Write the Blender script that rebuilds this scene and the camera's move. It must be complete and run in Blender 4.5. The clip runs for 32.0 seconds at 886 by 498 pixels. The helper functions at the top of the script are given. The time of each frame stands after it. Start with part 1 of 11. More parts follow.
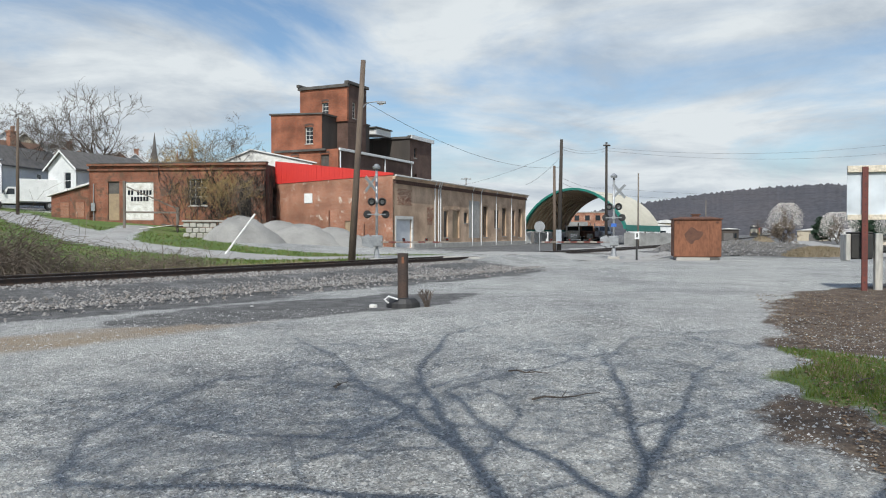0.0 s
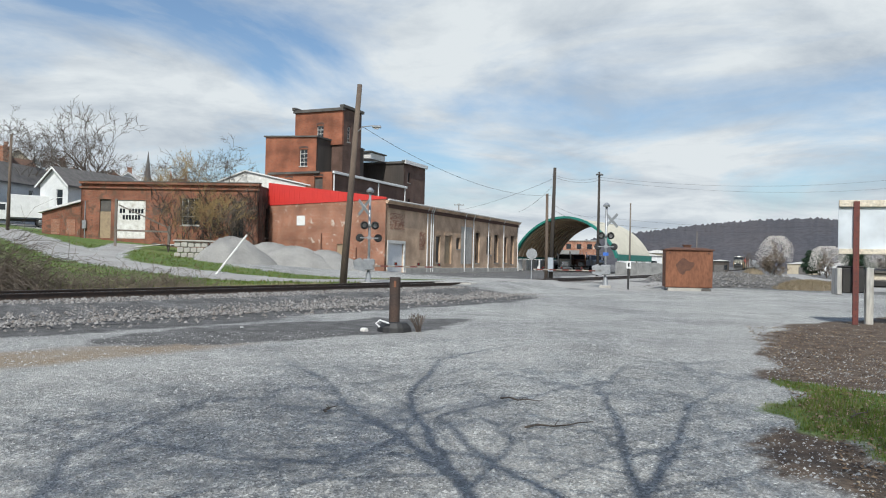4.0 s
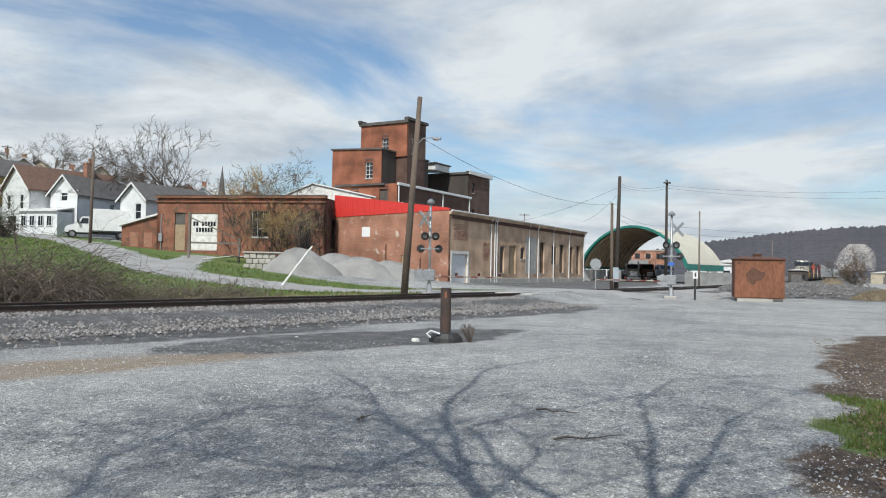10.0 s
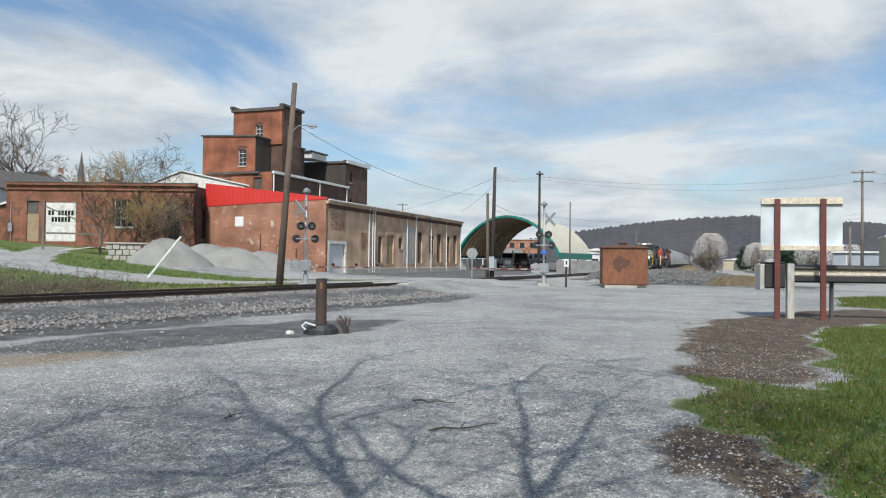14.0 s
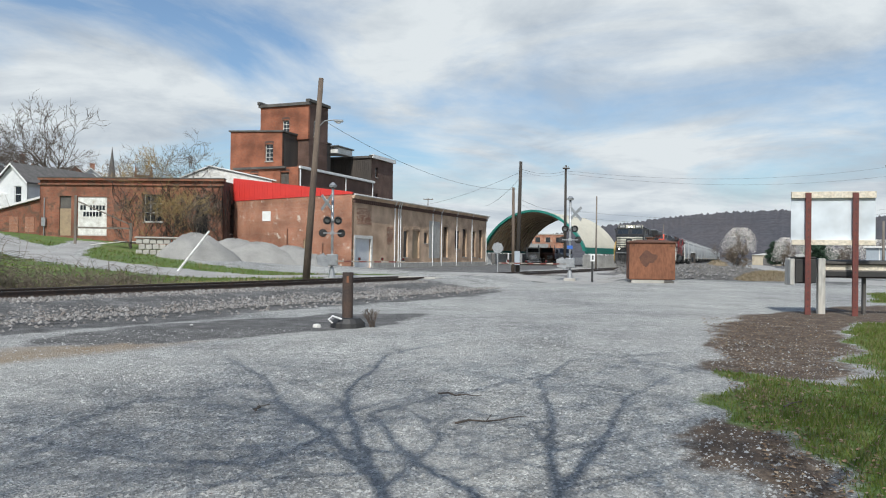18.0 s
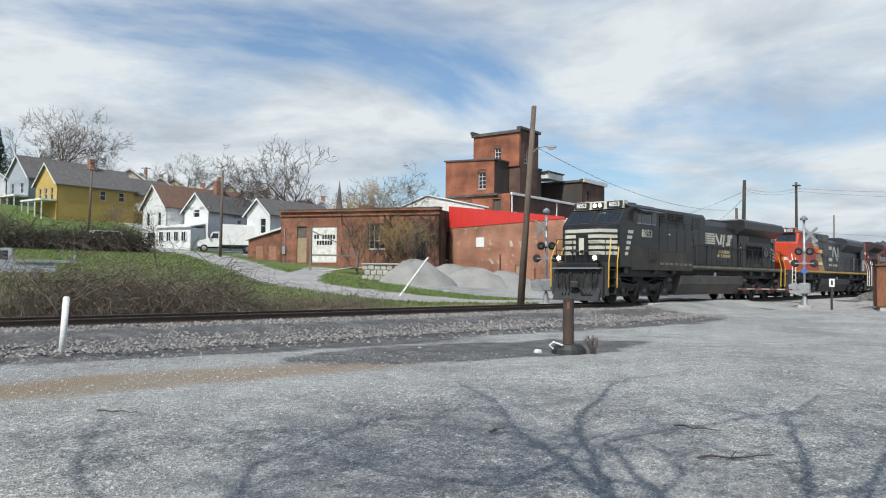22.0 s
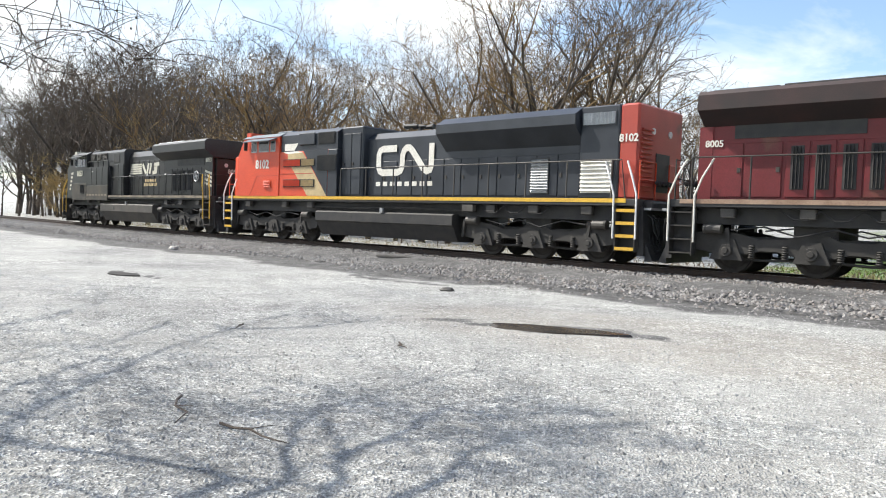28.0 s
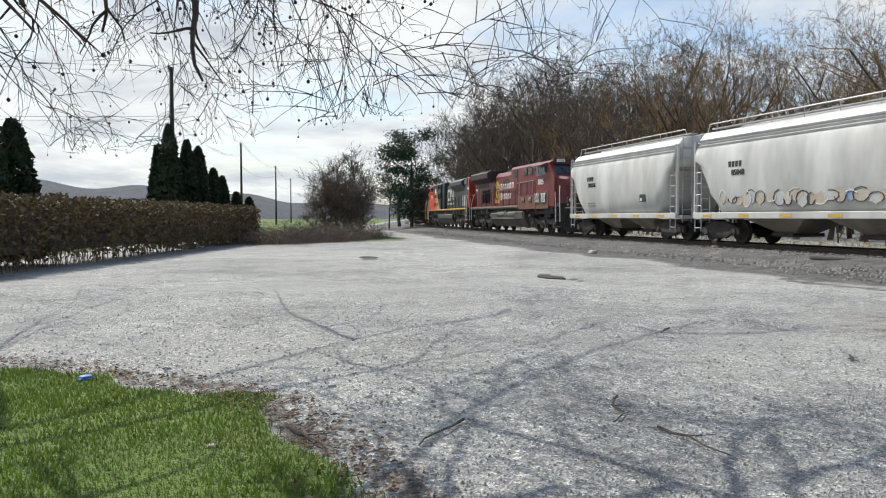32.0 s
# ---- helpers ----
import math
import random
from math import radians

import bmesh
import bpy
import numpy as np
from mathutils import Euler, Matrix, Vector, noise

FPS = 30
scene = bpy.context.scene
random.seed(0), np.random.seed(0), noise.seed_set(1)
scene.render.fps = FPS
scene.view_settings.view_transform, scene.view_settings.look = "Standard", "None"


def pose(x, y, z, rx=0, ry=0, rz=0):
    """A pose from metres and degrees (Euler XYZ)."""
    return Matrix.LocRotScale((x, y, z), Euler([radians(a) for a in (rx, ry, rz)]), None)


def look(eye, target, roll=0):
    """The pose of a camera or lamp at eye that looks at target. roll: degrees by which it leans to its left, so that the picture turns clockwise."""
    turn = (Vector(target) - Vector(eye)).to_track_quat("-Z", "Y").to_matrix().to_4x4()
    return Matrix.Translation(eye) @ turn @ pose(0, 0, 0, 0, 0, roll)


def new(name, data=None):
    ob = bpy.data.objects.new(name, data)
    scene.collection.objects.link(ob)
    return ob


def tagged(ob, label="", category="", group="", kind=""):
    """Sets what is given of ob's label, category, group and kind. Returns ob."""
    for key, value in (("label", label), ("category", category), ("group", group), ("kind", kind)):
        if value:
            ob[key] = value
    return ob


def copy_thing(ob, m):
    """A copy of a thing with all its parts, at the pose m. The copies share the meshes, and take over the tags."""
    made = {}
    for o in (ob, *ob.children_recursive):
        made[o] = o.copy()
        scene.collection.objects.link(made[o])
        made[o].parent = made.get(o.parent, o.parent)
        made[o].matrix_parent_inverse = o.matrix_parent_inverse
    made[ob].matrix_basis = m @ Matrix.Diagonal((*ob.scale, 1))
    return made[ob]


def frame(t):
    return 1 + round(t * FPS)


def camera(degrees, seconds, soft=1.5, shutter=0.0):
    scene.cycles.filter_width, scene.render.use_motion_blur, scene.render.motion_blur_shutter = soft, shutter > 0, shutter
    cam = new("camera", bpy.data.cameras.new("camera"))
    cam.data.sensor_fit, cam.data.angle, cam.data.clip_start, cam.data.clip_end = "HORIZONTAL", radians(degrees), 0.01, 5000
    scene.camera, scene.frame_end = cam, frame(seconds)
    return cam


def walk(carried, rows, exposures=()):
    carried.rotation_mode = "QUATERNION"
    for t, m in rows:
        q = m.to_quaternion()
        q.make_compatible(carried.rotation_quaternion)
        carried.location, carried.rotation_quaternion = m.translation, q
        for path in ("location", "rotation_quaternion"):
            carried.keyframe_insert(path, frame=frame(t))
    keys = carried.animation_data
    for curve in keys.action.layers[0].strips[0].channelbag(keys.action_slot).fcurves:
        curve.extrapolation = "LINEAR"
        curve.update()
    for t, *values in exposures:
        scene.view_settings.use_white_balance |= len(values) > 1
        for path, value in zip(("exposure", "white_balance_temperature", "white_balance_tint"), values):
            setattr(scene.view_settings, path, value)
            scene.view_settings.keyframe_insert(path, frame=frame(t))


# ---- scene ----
# camera: carried by hand, standing on the gravel lot
cam = camera(60.85, 32.0, soft=1.1)
PATH = [
    (0, -0.00, 0.00, 1.60, -0.00, -1.10, -0.00), (0.5, -0.02, 0.05, 1.58, -0.75, -0.49, -0.21),
    (1, -0.03, 0.04, 1.59, -0.94, 0.03, -0.36), (1.5, -0.05, 0.04, 1.59, -0.92, 0.48, -0.40),
    (2, -0.03, 0.08, 1.58, -0.87, 0.68, -0.37), (2.5, -0.05, 0.06, 1.58, -0.90, 0.89, -0.34),
    (4.5, -0.03, 0.05, 1.59, -0.54, 0.77, -1.53), (5, -0.04, 0.04, 1.60, -0.50, 0.17, -1.58),
    (5.5, -0.08, 0.03, 1.59, -0.31, -0.27, -1.27), (6, -0.09, 0.01, 1.58, 0.36, -0.21, 0.24),
    (6.5, 0.14, -0.07, 1.59, 1.04, -0.84, -1.67), (7, 0.34, -0.09, 1.58, 1.71, -0.47, -0.60),
    (7.5, 0.31, -0.08, 1.60, 2.18, 0.07, 0.12), (8, 0.32, -0.06, 1.60, 2.20, 0.39, -1.16),
    (8.5, 0.35, -0.03, 1.59, 2.66, 0.66, -0.82), (9, 0.35, -0.02, 1.60, 3.22, 0.88, -0.73),
    (9.5, 0.34, -0.02, 1.60, 3.94, 1.20, -0.97), (10, 0.34, 0.00, 1.60, 4.48, 1.52, -1.10),
    (10.5, 0.33, -0.02, 1.60, 4.67, 2.11, -1.23), (11, 0.31, -0.05, 1.62, 6.67, 2.24, -1.67),
    (11.5, 0.32, -0.03, 1.61, 7.66, 2.53, -1.67), (12, 0.31, -0.02, 1.60, 6.18, 2.70, -1.05),
    (12.5, 0.27, -0.02, 1.59, 6.09, 0.77, -1.45), (13, 0.30, 0.01, 1.60, 4.89, 0.22, -1.43),
    (13.5, 0.43, 0.00, 1.60, -1.00, 0.50, -1.34), (14, 0.38, 0.18, 1.60, -4.73, 0.89, -0.65),
    (14.5, 0.36, 0.16, 1.60, -4.86, 0.14, -0.26), (16.5, 0.36, 0.15, 1.60, -5.17, -0.70, -0.21),
    (17, 0.40, 0.20, 1.60, -5.02, -0.41, -0.00), (17.5, 0.43, 0.22, 1.60, -3.67, -0.01, -0.69),
    (18, 0.37, 0.15, 1.59, -2.80, 0.46, -0.73), (18.5, 0.21, 0.05, 1.59, -0.43, 0.84, 0.15),
    (19, 0.16, -0.01, 1.59, 2.80, 0.73, -1.12), (19.5, 0.20, -0.04, 1.61, 5.87, 0.57, -2.23),
    (20, 0.20, -0.00, 1.61, 6.86, 0.74, -2.79), (20.5, 0.18, 0.04, 1.61, 7.27, 1.21, -2.83),
    (21, 0.15, 0.04, 1.61, 10.66, 1.50, -2.02), (21.5, 0.15, 0.03, 1.62, 11.79, 2.00, -1.38),
    (22, 0.15, -0.00, 1.62, 13.01, 2.14, -0.63), (22.5, 0.17, -0.00, 1.62, 13.68, 2.11, 0.00),
    (23, 0.18, -0.02, 1.63, 13.77, 1.78, -1.03), (23.5, 0.17, -0.00, 1.62, 14.16, 1.58, 0.03),
    (24, 0.16, -0.02, 1.61, 14.83, 1.35, 0.34), (24.5, 0.09, -0.10, 1.62, 20.13, 0.96, 0.89),
    (25, 0.07, -0.12, 1.60, 31.19, 0.40, -1.50), (25.5, 0.10, -0.15, 1.62, 41.59, -0.29, -1.73),
    (27.5, -0.08, -0.26, 1.55, 85.87, -1.43, -1.04), (28, -0.08, -0.27, 1.57, 96.21, -2.15, -2.09),
    (28.5, -0.08, -0.32, 1.57, 101.31, -1.42, -0.21), (29, -0.08, -0.32, 1.56, 105.55, -1.24, 0.61),
    (29.5, -0.09, -0.35, 1.55, 108.25, -1.43, 0.22), (30, -0.09, -0.37, 1.55, 111.88, -1.77, -0.06),
    (30.5, -0.08, -0.40, 1.55, 117.04, -2.23, 0.20), (31, -0.06, -0.40, 1.55, 120.55, -2.50, 0.20),
    (31.5, -0.03, -0.41, 1.55, 125.78, -2.70, 0.22), (32, -0.03, -0.42, 1.57, 126.75, -2.45, 0.10),
]
EXPOSURES = [(0, -0.18, 6450, 6), (19, -0.18, 6450, 6), (23.5, -0.03, 6450, 7), (25.5, 0.36, 6600, 9), (27.5, 0.72, 6800, 8), (28.5, 0.68, 6800, 8), (30, 0.40, 6800, 8), (32, 0.12, 6800, 8)]
walk(cam, [(t, pose(x, y, z, 90 + pitch, roll, yaw)) for t, x, y, z, yaw, pitch, roll in PATH], EXPOSURES)

# sun and sky
SUN_AZ, SUN_EL = 166.5, 47.5
sun_dir = Vector((-math.sin(radians(SUN_AZ)) * math.cos(radians(SUN_EL)), math.cos(radians(SUN_AZ)) * math.cos(radians(SUN_EL)), math.sin(radians(SUN_EL))))
sun = new("sun", bpy.data.lights.new("sun", "SUN"))
sun.data.energy, sun.data.angle, sun.data.color = 4.6, radians(0.6), (1.0, 0.972, 0.93)
sun.matrix_world = look(sun_dir * 100, (0, 0, 0))
world = bpy.data.worlds.new("world")
scene.world = world
world.use_nodes = True
wn, wl = world.node_tree.nodes, world.node_tree.links
wn.clear()
w_out, w_bg = wn.new("ShaderNodeOutputWorld"), wn.new("ShaderNodeBackground")
sky = wn.new("ShaderNodeTexSky")
sky.sky_type, sky.sun_disc = "NISHITA", False
sky.sun_elevation, sky.sun_rotation = radians(SUN_EL), radians(-SUN_AZ)
sky.dust_density = 1.5
w_co, w_sep, w_noise, w_ramp, w_mix = (wn.new("ShaderNodeTexCoord"), wn.new("ShaderNodeSeparateXYZ"), wn.new("ShaderNodeTexNoise"), wn.new("ShaderNodeValToRGB"), wn.new("ShaderNodeMix"))
w_noise2, w_ramp2, w_sky, w_uv = wn.new("ShaderNodeTexNoise"), wn.new("ShaderNodeValToRGB"), wn.new("ShaderNodeMix"), wn.new("ShaderNodeCombineXYZ")


def w_math(op, a, b):
    q = wn.new("ShaderNodeMath")
    q.operation = op
    for i, v in enumerate((a, b)):
        if isinstance(v, (int, float)):
            q.inputs[i].default_value = v
        else:
            wl.new(v, q.inputs[i])
    return q.outputs[0]


w_sky.data_type, w_sky.blend_type = "RGBA", "MULTIPLY"
w_mix.data_type = "RGBA"
wl.new(w_co.outputs["Generated"], w_sep.inputs[0])
w_up = w_math("MAXIMUM", w_sep.outputs[2], 0.0)
w_div = w_math("ADD", w_up, 0.16)
wl.new(w_math("ADD", w_math("DIVIDE", w_sep.outputs[0], w_div), 3.7), w_uv.inputs[0])
wl.new(w_math("ADD", w_math("DIVIDE", w_sep.outputs[1], w_div), 1.2), w_uv.inputs[1])
w_noise.inputs["Scale"].default_value, w_noise.inputs["Detail"].default_value, w_noise.inputs["Roughness"].default_value = 0.75, 12, 0.58
w_noise.inputs["Distortion"].default_value = 0.5
w_noise2.inputs["Scale"].default_value, w_noise2.inputs["Detail"].default_value, w_noise2.inputs["Roughness"].default_value = 1.5, 12, 0.6
w_noise2.inputs["Distortion"].default_value = 0.3
w_ramp.color_ramp.elements[0].position, w_ramp.color_ramp.elements[1].position = 0.36, 0.54
w_ramp2.color_ramp.elements[0].position, w_ramp2.color_ramp.elements[1].position = 0.36, 0.60
w_ramp2.color_ramp.elements[0].color, w_ramp2.color_ramp.elements[1].color = (5.2, 5.75, 6.6, 1), (8.2, 8.55, 9.0, 1)
wl.new(w_uv.outputs[0], w_noise.inputs["Vector"])
wl.new(w_uv.outputs[0], w_noise2.inputs["Vector"])
wl.new(w_math("ADD", w_noise.outputs["Fac"], w_math("MULTIPLY", w_math("SUBTRACT", 0.2, w_up), 0.35)), w_ramp.inputs[0])
wl.new(w_noise2.outputs["Fac"], w_ramp2.inputs[0])
wl.new(w_ramp.outputs[0], w_mix.inputs[0])
w_sky.inputs[0].default_value = 1.0
w_sky.inputs[7].default_value = (1.25, 1.35, 1.45, 1)
wl.new(sky.outputs[0], w_sky.inputs[6])
wl.new(w_sky.outputs[2], w_mix.inputs[6])
wl.new(w_ramp2.outputs[0], w_mix.inputs[7])
wl.new(w_mix.outputs[2], w_bg.inputs[0])
w_bg.inputs[1].default_value = 0.105
wl.new(w_bg.outputs[0], w_out.inputs[0])

# ---- materials ----
def mat(name, c1, c2=None, scale=3.0, rough=0.85, metal=0.0, bump=0.25, fine=40.0, rnd=0.0, streak=1.0, dist=0.02, c3=None):
    """A surface with large patches between two colours, fine grain, relief, and a little change from piece to piece."""
    m = bpy.data.materials.new(name)
    m.use_nodes = True
    n, l = m.node_tree.nodes, m.node_tree.links
    b = n["Principled BSDF"]
    b.inputs["Roughness"].default_value, b.inputs["Metallic"].default_value = rough, metal
    co, mp = n.new("ShaderNodeTexCoord"), n.new("ShaderNodeMapping")
    mp.inputs["Scale"].default_value = (1, 1, 1 / streak)
    l.new(co.outputs["Object"], mp.inputs["Vector"])
    big, small = n.new("ShaderNodeTexNoise"), n.new("ShaderNodeTexNoise")
    for q, s, d in ((big, scale, 5), (small, fine, 3)):
        q.inputs["Scale"].default_value, q.inputs["Detail"].default_value = s, d
        l.new(mp.outputs[0], q.inputs["Vector"])
    c2 = c2 or tuple(v * 0.75 for v in c1)
    ramp = n.new("ShaderNodeValToRGB")
    e = ramp.color_ramp.elements
    e[0].position, e[1].position = 0.36, 0.64
    e[0].color, e[1].color = (*c1, 1), (*c2, 1)
    if c3:
        x = e.new(0.72)
        x.color = (*c3, 1)
    l.new(big.outputs["Fac"], ramp.inputs[0])
    mul = n.new("ShaderNodeMix")
    mul.data_type, mul.blend_type = "RGBA", "MULTIPLY"
    mul.inputs[0].default_value = 1.0
    g = n.new("ShaderNodeMapRange")
    g.inputs["From Min"].default_value, g.inputs["From Max"].default_value = 0.3, 0.7
    g.inputs["To Min"].default_value, g.inputs["To Max"].default_value = 0.75, 1.2
    l.new(small.outputs["Fac"], g.inputs["Value"])
    l.new(ramp.outputs[0], mul.inputs[6])
    l.new(g.outputs[0], mul.inputs[7])
    out = mul.outputs[2]
    if rnd:
        oi, r2, m2 = n.new("ShaderNodeObjectInfo"), n.new("ShaderNodeMapRange"), n.new("ShaderNodeMix")
        r2.inputs["To Min"].default_value, r2.inputs["To Max"].default_value = 1 - rnd, 1 + rnd
        m2.data_type, m2.blend_type = "RGBA", "MULTIPLY"
        m2.inputs[0].default_value = 1.0
        l.new(oi.outputs["Random"], r2.inputs["Value"])
        l.new(out, m2.inputs[6])
        l.new(r2.outputs[0], m2.inputs[7])
        out = m2.outputs[2]
    l.new(out, b.inputs["Base Color"])
    if bump:
        bp = n.new("ShaderNodeBump")
        bp.inputs["Strength"].default_value, bp.inputs["Distance"].default_value = bump, dist
        l.new(small.outputs["Fac"], bp.inputs["Height"])
        l.new(bp.outputs[0], b.inputs["Normal"])
    return m


def island_mat(name, cols, rough=0.9, bump=0.0, fine=60.0):
    """Colour chosen stone by stone or leaf by leaf."""
    m = bpy.data.materials.new(name)
    m.use_nodes = True
    n, l = m.node_tree.nodes, m.node_tree.links
    b = n["Principled BSDF"]
    b.inputs["Roughness"].default_value = rough
    ge, ramp = n.new("ShaderNodeNewGeometry"), n.new("ShaderNodeValToRGB")
    e = ramp.color_ramp.elements
    e[0].color, e[-1].color = (*cols[0], 1), (*cols[-1], 1)
    for i, c in enumerate(cols[1:-1]):
        e.new((i + 1) / (len(cols) - 1)).color = (*c, 1)
    l.new(ge.outputs["Random Per Island"], ramp.inputs[0])
    l.new(ramp.outputs[0], b.inputs["Base Color"])
    return m


def glass_mat(name, col=(0.02, 0.025, 0.03), rough=0.08):
    m = bpy.data.materials.new(name)
    m.use_nodes = True
    b = m.node_tree.nodes["Principled BSDF"]
    b.inputs["Base Color"].default_value, b.inputs["Roughness"].default_value = (*col, 1), rough
    b.inputs["Specular IOR Level"].default_value = 0.7
    return m


def glow_mat(name, col, strength):
    m = bpy.data.materials.new(name)
    m.use_nodes = True
    b = m.node_tree.nodes["Principled BSDF"]
    b.inputs["Base Color"].default_value = (*col, 1)
    b.inputs["Emission Color"].default_value, b.inputs["Emission Strength"].default_value = (*col, 1), strength
    return m


def brick_mat(name, a, b_, mortar, size=0.215, stain=None, worn=0.0, worn_col=(0.55, 0.5, 0.45), axis="X"):
    """Courses of brick with mortar relief, soot and worn paint, laid along the wall's own axes."""
    m = bpy.data.materials.new(name)
    m.use_nodes = True
    n, l = m.node_tree.nodes, m.node_tree.links
    p = n["Principled BSDF"]
    p.inputs["Roughness"].default_value = 0.9
    co, mp = n.new("ShaderNodeTexCoord"), n.new("ShaderNodeMapping")
    mp.inputs["Rotation"].default_value = (radians(90), 0, 0) if axis == "X" else (radians(90), 0, radians(90))
    mp.vector_type = "TEXTURE"
    br = n.new("ShaderNodeTexBrick")
    br.inputs["Scale"].default_value = 1.0
    br.inputs["Brick Width"].default_value, br.inputs["Row Height"].default_value = size, 0.075
    br.inputs["Mortar Size"].default_value, br.inputs["Bias"].default_value = 0.010, 0.0
    br.inputs["Color1"].default_value, br.inputs["Color2"].default_value, br.inputs["Mortar"].default_value = (*a, 1), (*b_, 1), (*mortar, 1)
    l.new(co.outputs["Object"], mp.inputs["Vector"])
    l.new(mp.outputs[0], br.inputs["Vector"])
    no, ramp, mx = n.new("ShaderNodeTexNoise"), n.new("ShaderNodeValToRGB"), n.new("ShaderNodeMix")
    no.inputs["Scale"].default_value, no.inputs["Detail"].default_value = 0.5, 7
    ramp.color_ramp.elements[0].position, ramp.color_ramp.elements[1].position = 0.35, 0.7
    ramp.color_ramp.elements[0].color = (0.6, 0.55, 0.53, 1) if stain is None else (*stain, 1)
    ramp.color_ramp.elements[1].color = (1.15, 1.1, 1.1, 1)
    l.new(co.outputs["Object"], no.inputs["Vector"])
    l.new(no.outputs["Fac"], ramp.inputs[0])
    mx.data_type, mx.blend_type = "RGBA", "MULTIPLY"
    mx.inputs[0].default_value = 1.0
    l.new(br.outputs["Color"], mx.inputs[6])
    l.new(ramp.outputs[0], mx.inputs[7])
    out = mx.outputs[2]
    if worn:
        n2, r2, m2 = n.new("ShaderNodeTexNoise"), n.new("ShaderNodeValToRGB"), n.new("ShaderNodeMix")
        n2.inputs["Scale"].default_value, n2.inputs["Detail"].default_value, n2.inputs["Roughness"].default_value = 1.1, 9, 0.72
        r2.color_ramp.elements[0].position, r2.color_ramp.elements[1].position = 0.62 - worn, 0.68 - worn
        l.new(co.outputs["Object"], n2.inputs["Vector"])
        l.new(n2.outputs["Fac"], r2.inputs[0])
        m2.data_type = "RGBA"
        m2.inputs[7].default_value = (*worn_col, 1)
        l.new(r2.outputs[0], m2.inputs[0])
        l.new(out, m2.inputs[6])
        out = m2.outputs[2]
    l.new(out, p.inputs["Base Color"])
    bp = n.new("ShaderNodeBump")
    bp.inputs["Strength"].default_value, bp.inputs["Distance"].default_value = 0.6, 0.01
    bp.invert = True
    l.new(br.outputs["Fac"], bp.inputs["Height"])
    l.new(bp.outputs[0], p.inputs["Normal"])
    return m


M_BALLAST = island_mat("ballast_stone", [(0.10, 0.095, 0.09), (0.22, 0.21, 0.20), (0.16, 0.14, 0.125), (0.30, 0.29, 0.28), (0.13, 0.12, 0.115)])
M_STONES = island_mat("limestone_chips", [(0.38, 0.38, 0.37), (0.23, 0.23, 0.225), (0.47, 0.47, 0.46), (0.32, 0.315, 0.30), (0.19, 0.185, 0.178)])
M_GRASS = island_mat("grass_blades", [(0.07, 0.105, 0.018), (0.12, 0.165, 0.028), (0.175, 0.205, 0.042), (0.085, 0.125, 0.02), (0.26, 0.22, 0.11), (0.13, 0.09, 0.045)])
_gn = M_GRASS.node_tree.nodes
_tl, _gm = _gn.new("ShaderNodeBsdfTranslucent"), _gn.new("ShaderNodeMixShader")
_tl.inputs[0].default_value = (0.12, 0.21, 0.03, 1)
_gm.inputs[0].default_value = 0.38
_out = [q for q in _gn if q.type == "OUTPUT_MATERIAL"][0]
M_GRASS.node_tree.links.new(_gn["Principled BSDF"].outputs[0], _gm.inputs[1])
M_GRASS.node_tree.links.new(_tl.outputs[0], _gm.inputs[2])
M_GRASS.node_tree.links.new(_gm.outputs[0], _out.inputs[0])
M_DRYGRASS = island_mat("dry_grass_blades", [(0.36, 0.28, 0.17), (0.25, 0.20, 0.12), (0.20, 0.20, 0.09), (0.44, 0.36, 0.24)])
M_RAIL = mat("rusty_rail", (0.075, 0.05, 0.038), (0.05, 0.04, 0.035), 8, 0.7, 0.2, 0.2)
M_RAILTOP = mat("polished_railhead", (0.35, 0.34, 0.33), None, 8, 0.3, 0.9, 0.05)
M_TIE = mat("creosoted_tie", (0.06, 0.05, 0.043), (0.10, 0.085, 0.075), 6, 0.9, 0, 0.4, rnd=0.2)
M_BARK = mat("bark", (0.105, 0.085, 0.07), (0.06, 0.05, 0.042), 4, 0.95, 0, 0.5, fine=25, streak=3)
M_TWIG = mat("twigs", (0.14, 0.115, 0.095), (0.09, 0.073, 0.06), 2, 0.95, 0, 0)
M_SHOOT = mat("dark_shoots_and_silhouette", (0.05, 0.04, 0.033), (0.035, 0.028, 0.024), 2, 0.95, 0, 0)
M_TWIG_RED = mat("budding_twigs", (0.135, 0.103, 0.084), (0.098, 0.077, 0.063), 2, 0.95, 0, 0)
M_TWIG_OCHRE = mat("ochre_budding_twigs", (0.28, 0.18, 0.08), (0.19, 0.125, 0.06), 1, 0.95, 0, 0)
M_TWIG_GOLD = mat("golden_buds", (0.36, 0.25, 0.10), (0.25, 0.18, 0.085), 1, 0.95, 0, 0)
M_BLOSSOM = island_mat("white_blossom", [(0.72, 0.68, 0.64), (0.60, 0.55, 0.50), (0.80, 0.77, 0.73)])
M_BRUSH = mat("brush_twigs", (0.22, 0.175, 0.135), (0.14, 0.11, 0.085), 2, 0.95, 0, 0)
M_NEEDLE = island_mat("evergreen_needles", [(0.02, 0.042, 0.024), (0.03, 0.06, 0.034), (0.045, 0.08, 0.045)])
M_CYPRESS = island_mat("arborvitae_leaves", [(0.012, 0.025, 0.012), (0.022, 0.042, 0.018), (0.03, 0.05, 0.022)])
M_HEDGE = island_mat("hedge_leaves", [(0.12, 0.083, 0.045), (0.19, 0.135, 0.07), (0.14, 0.115, 0.045), (0.085, 0.06, 0.036)])
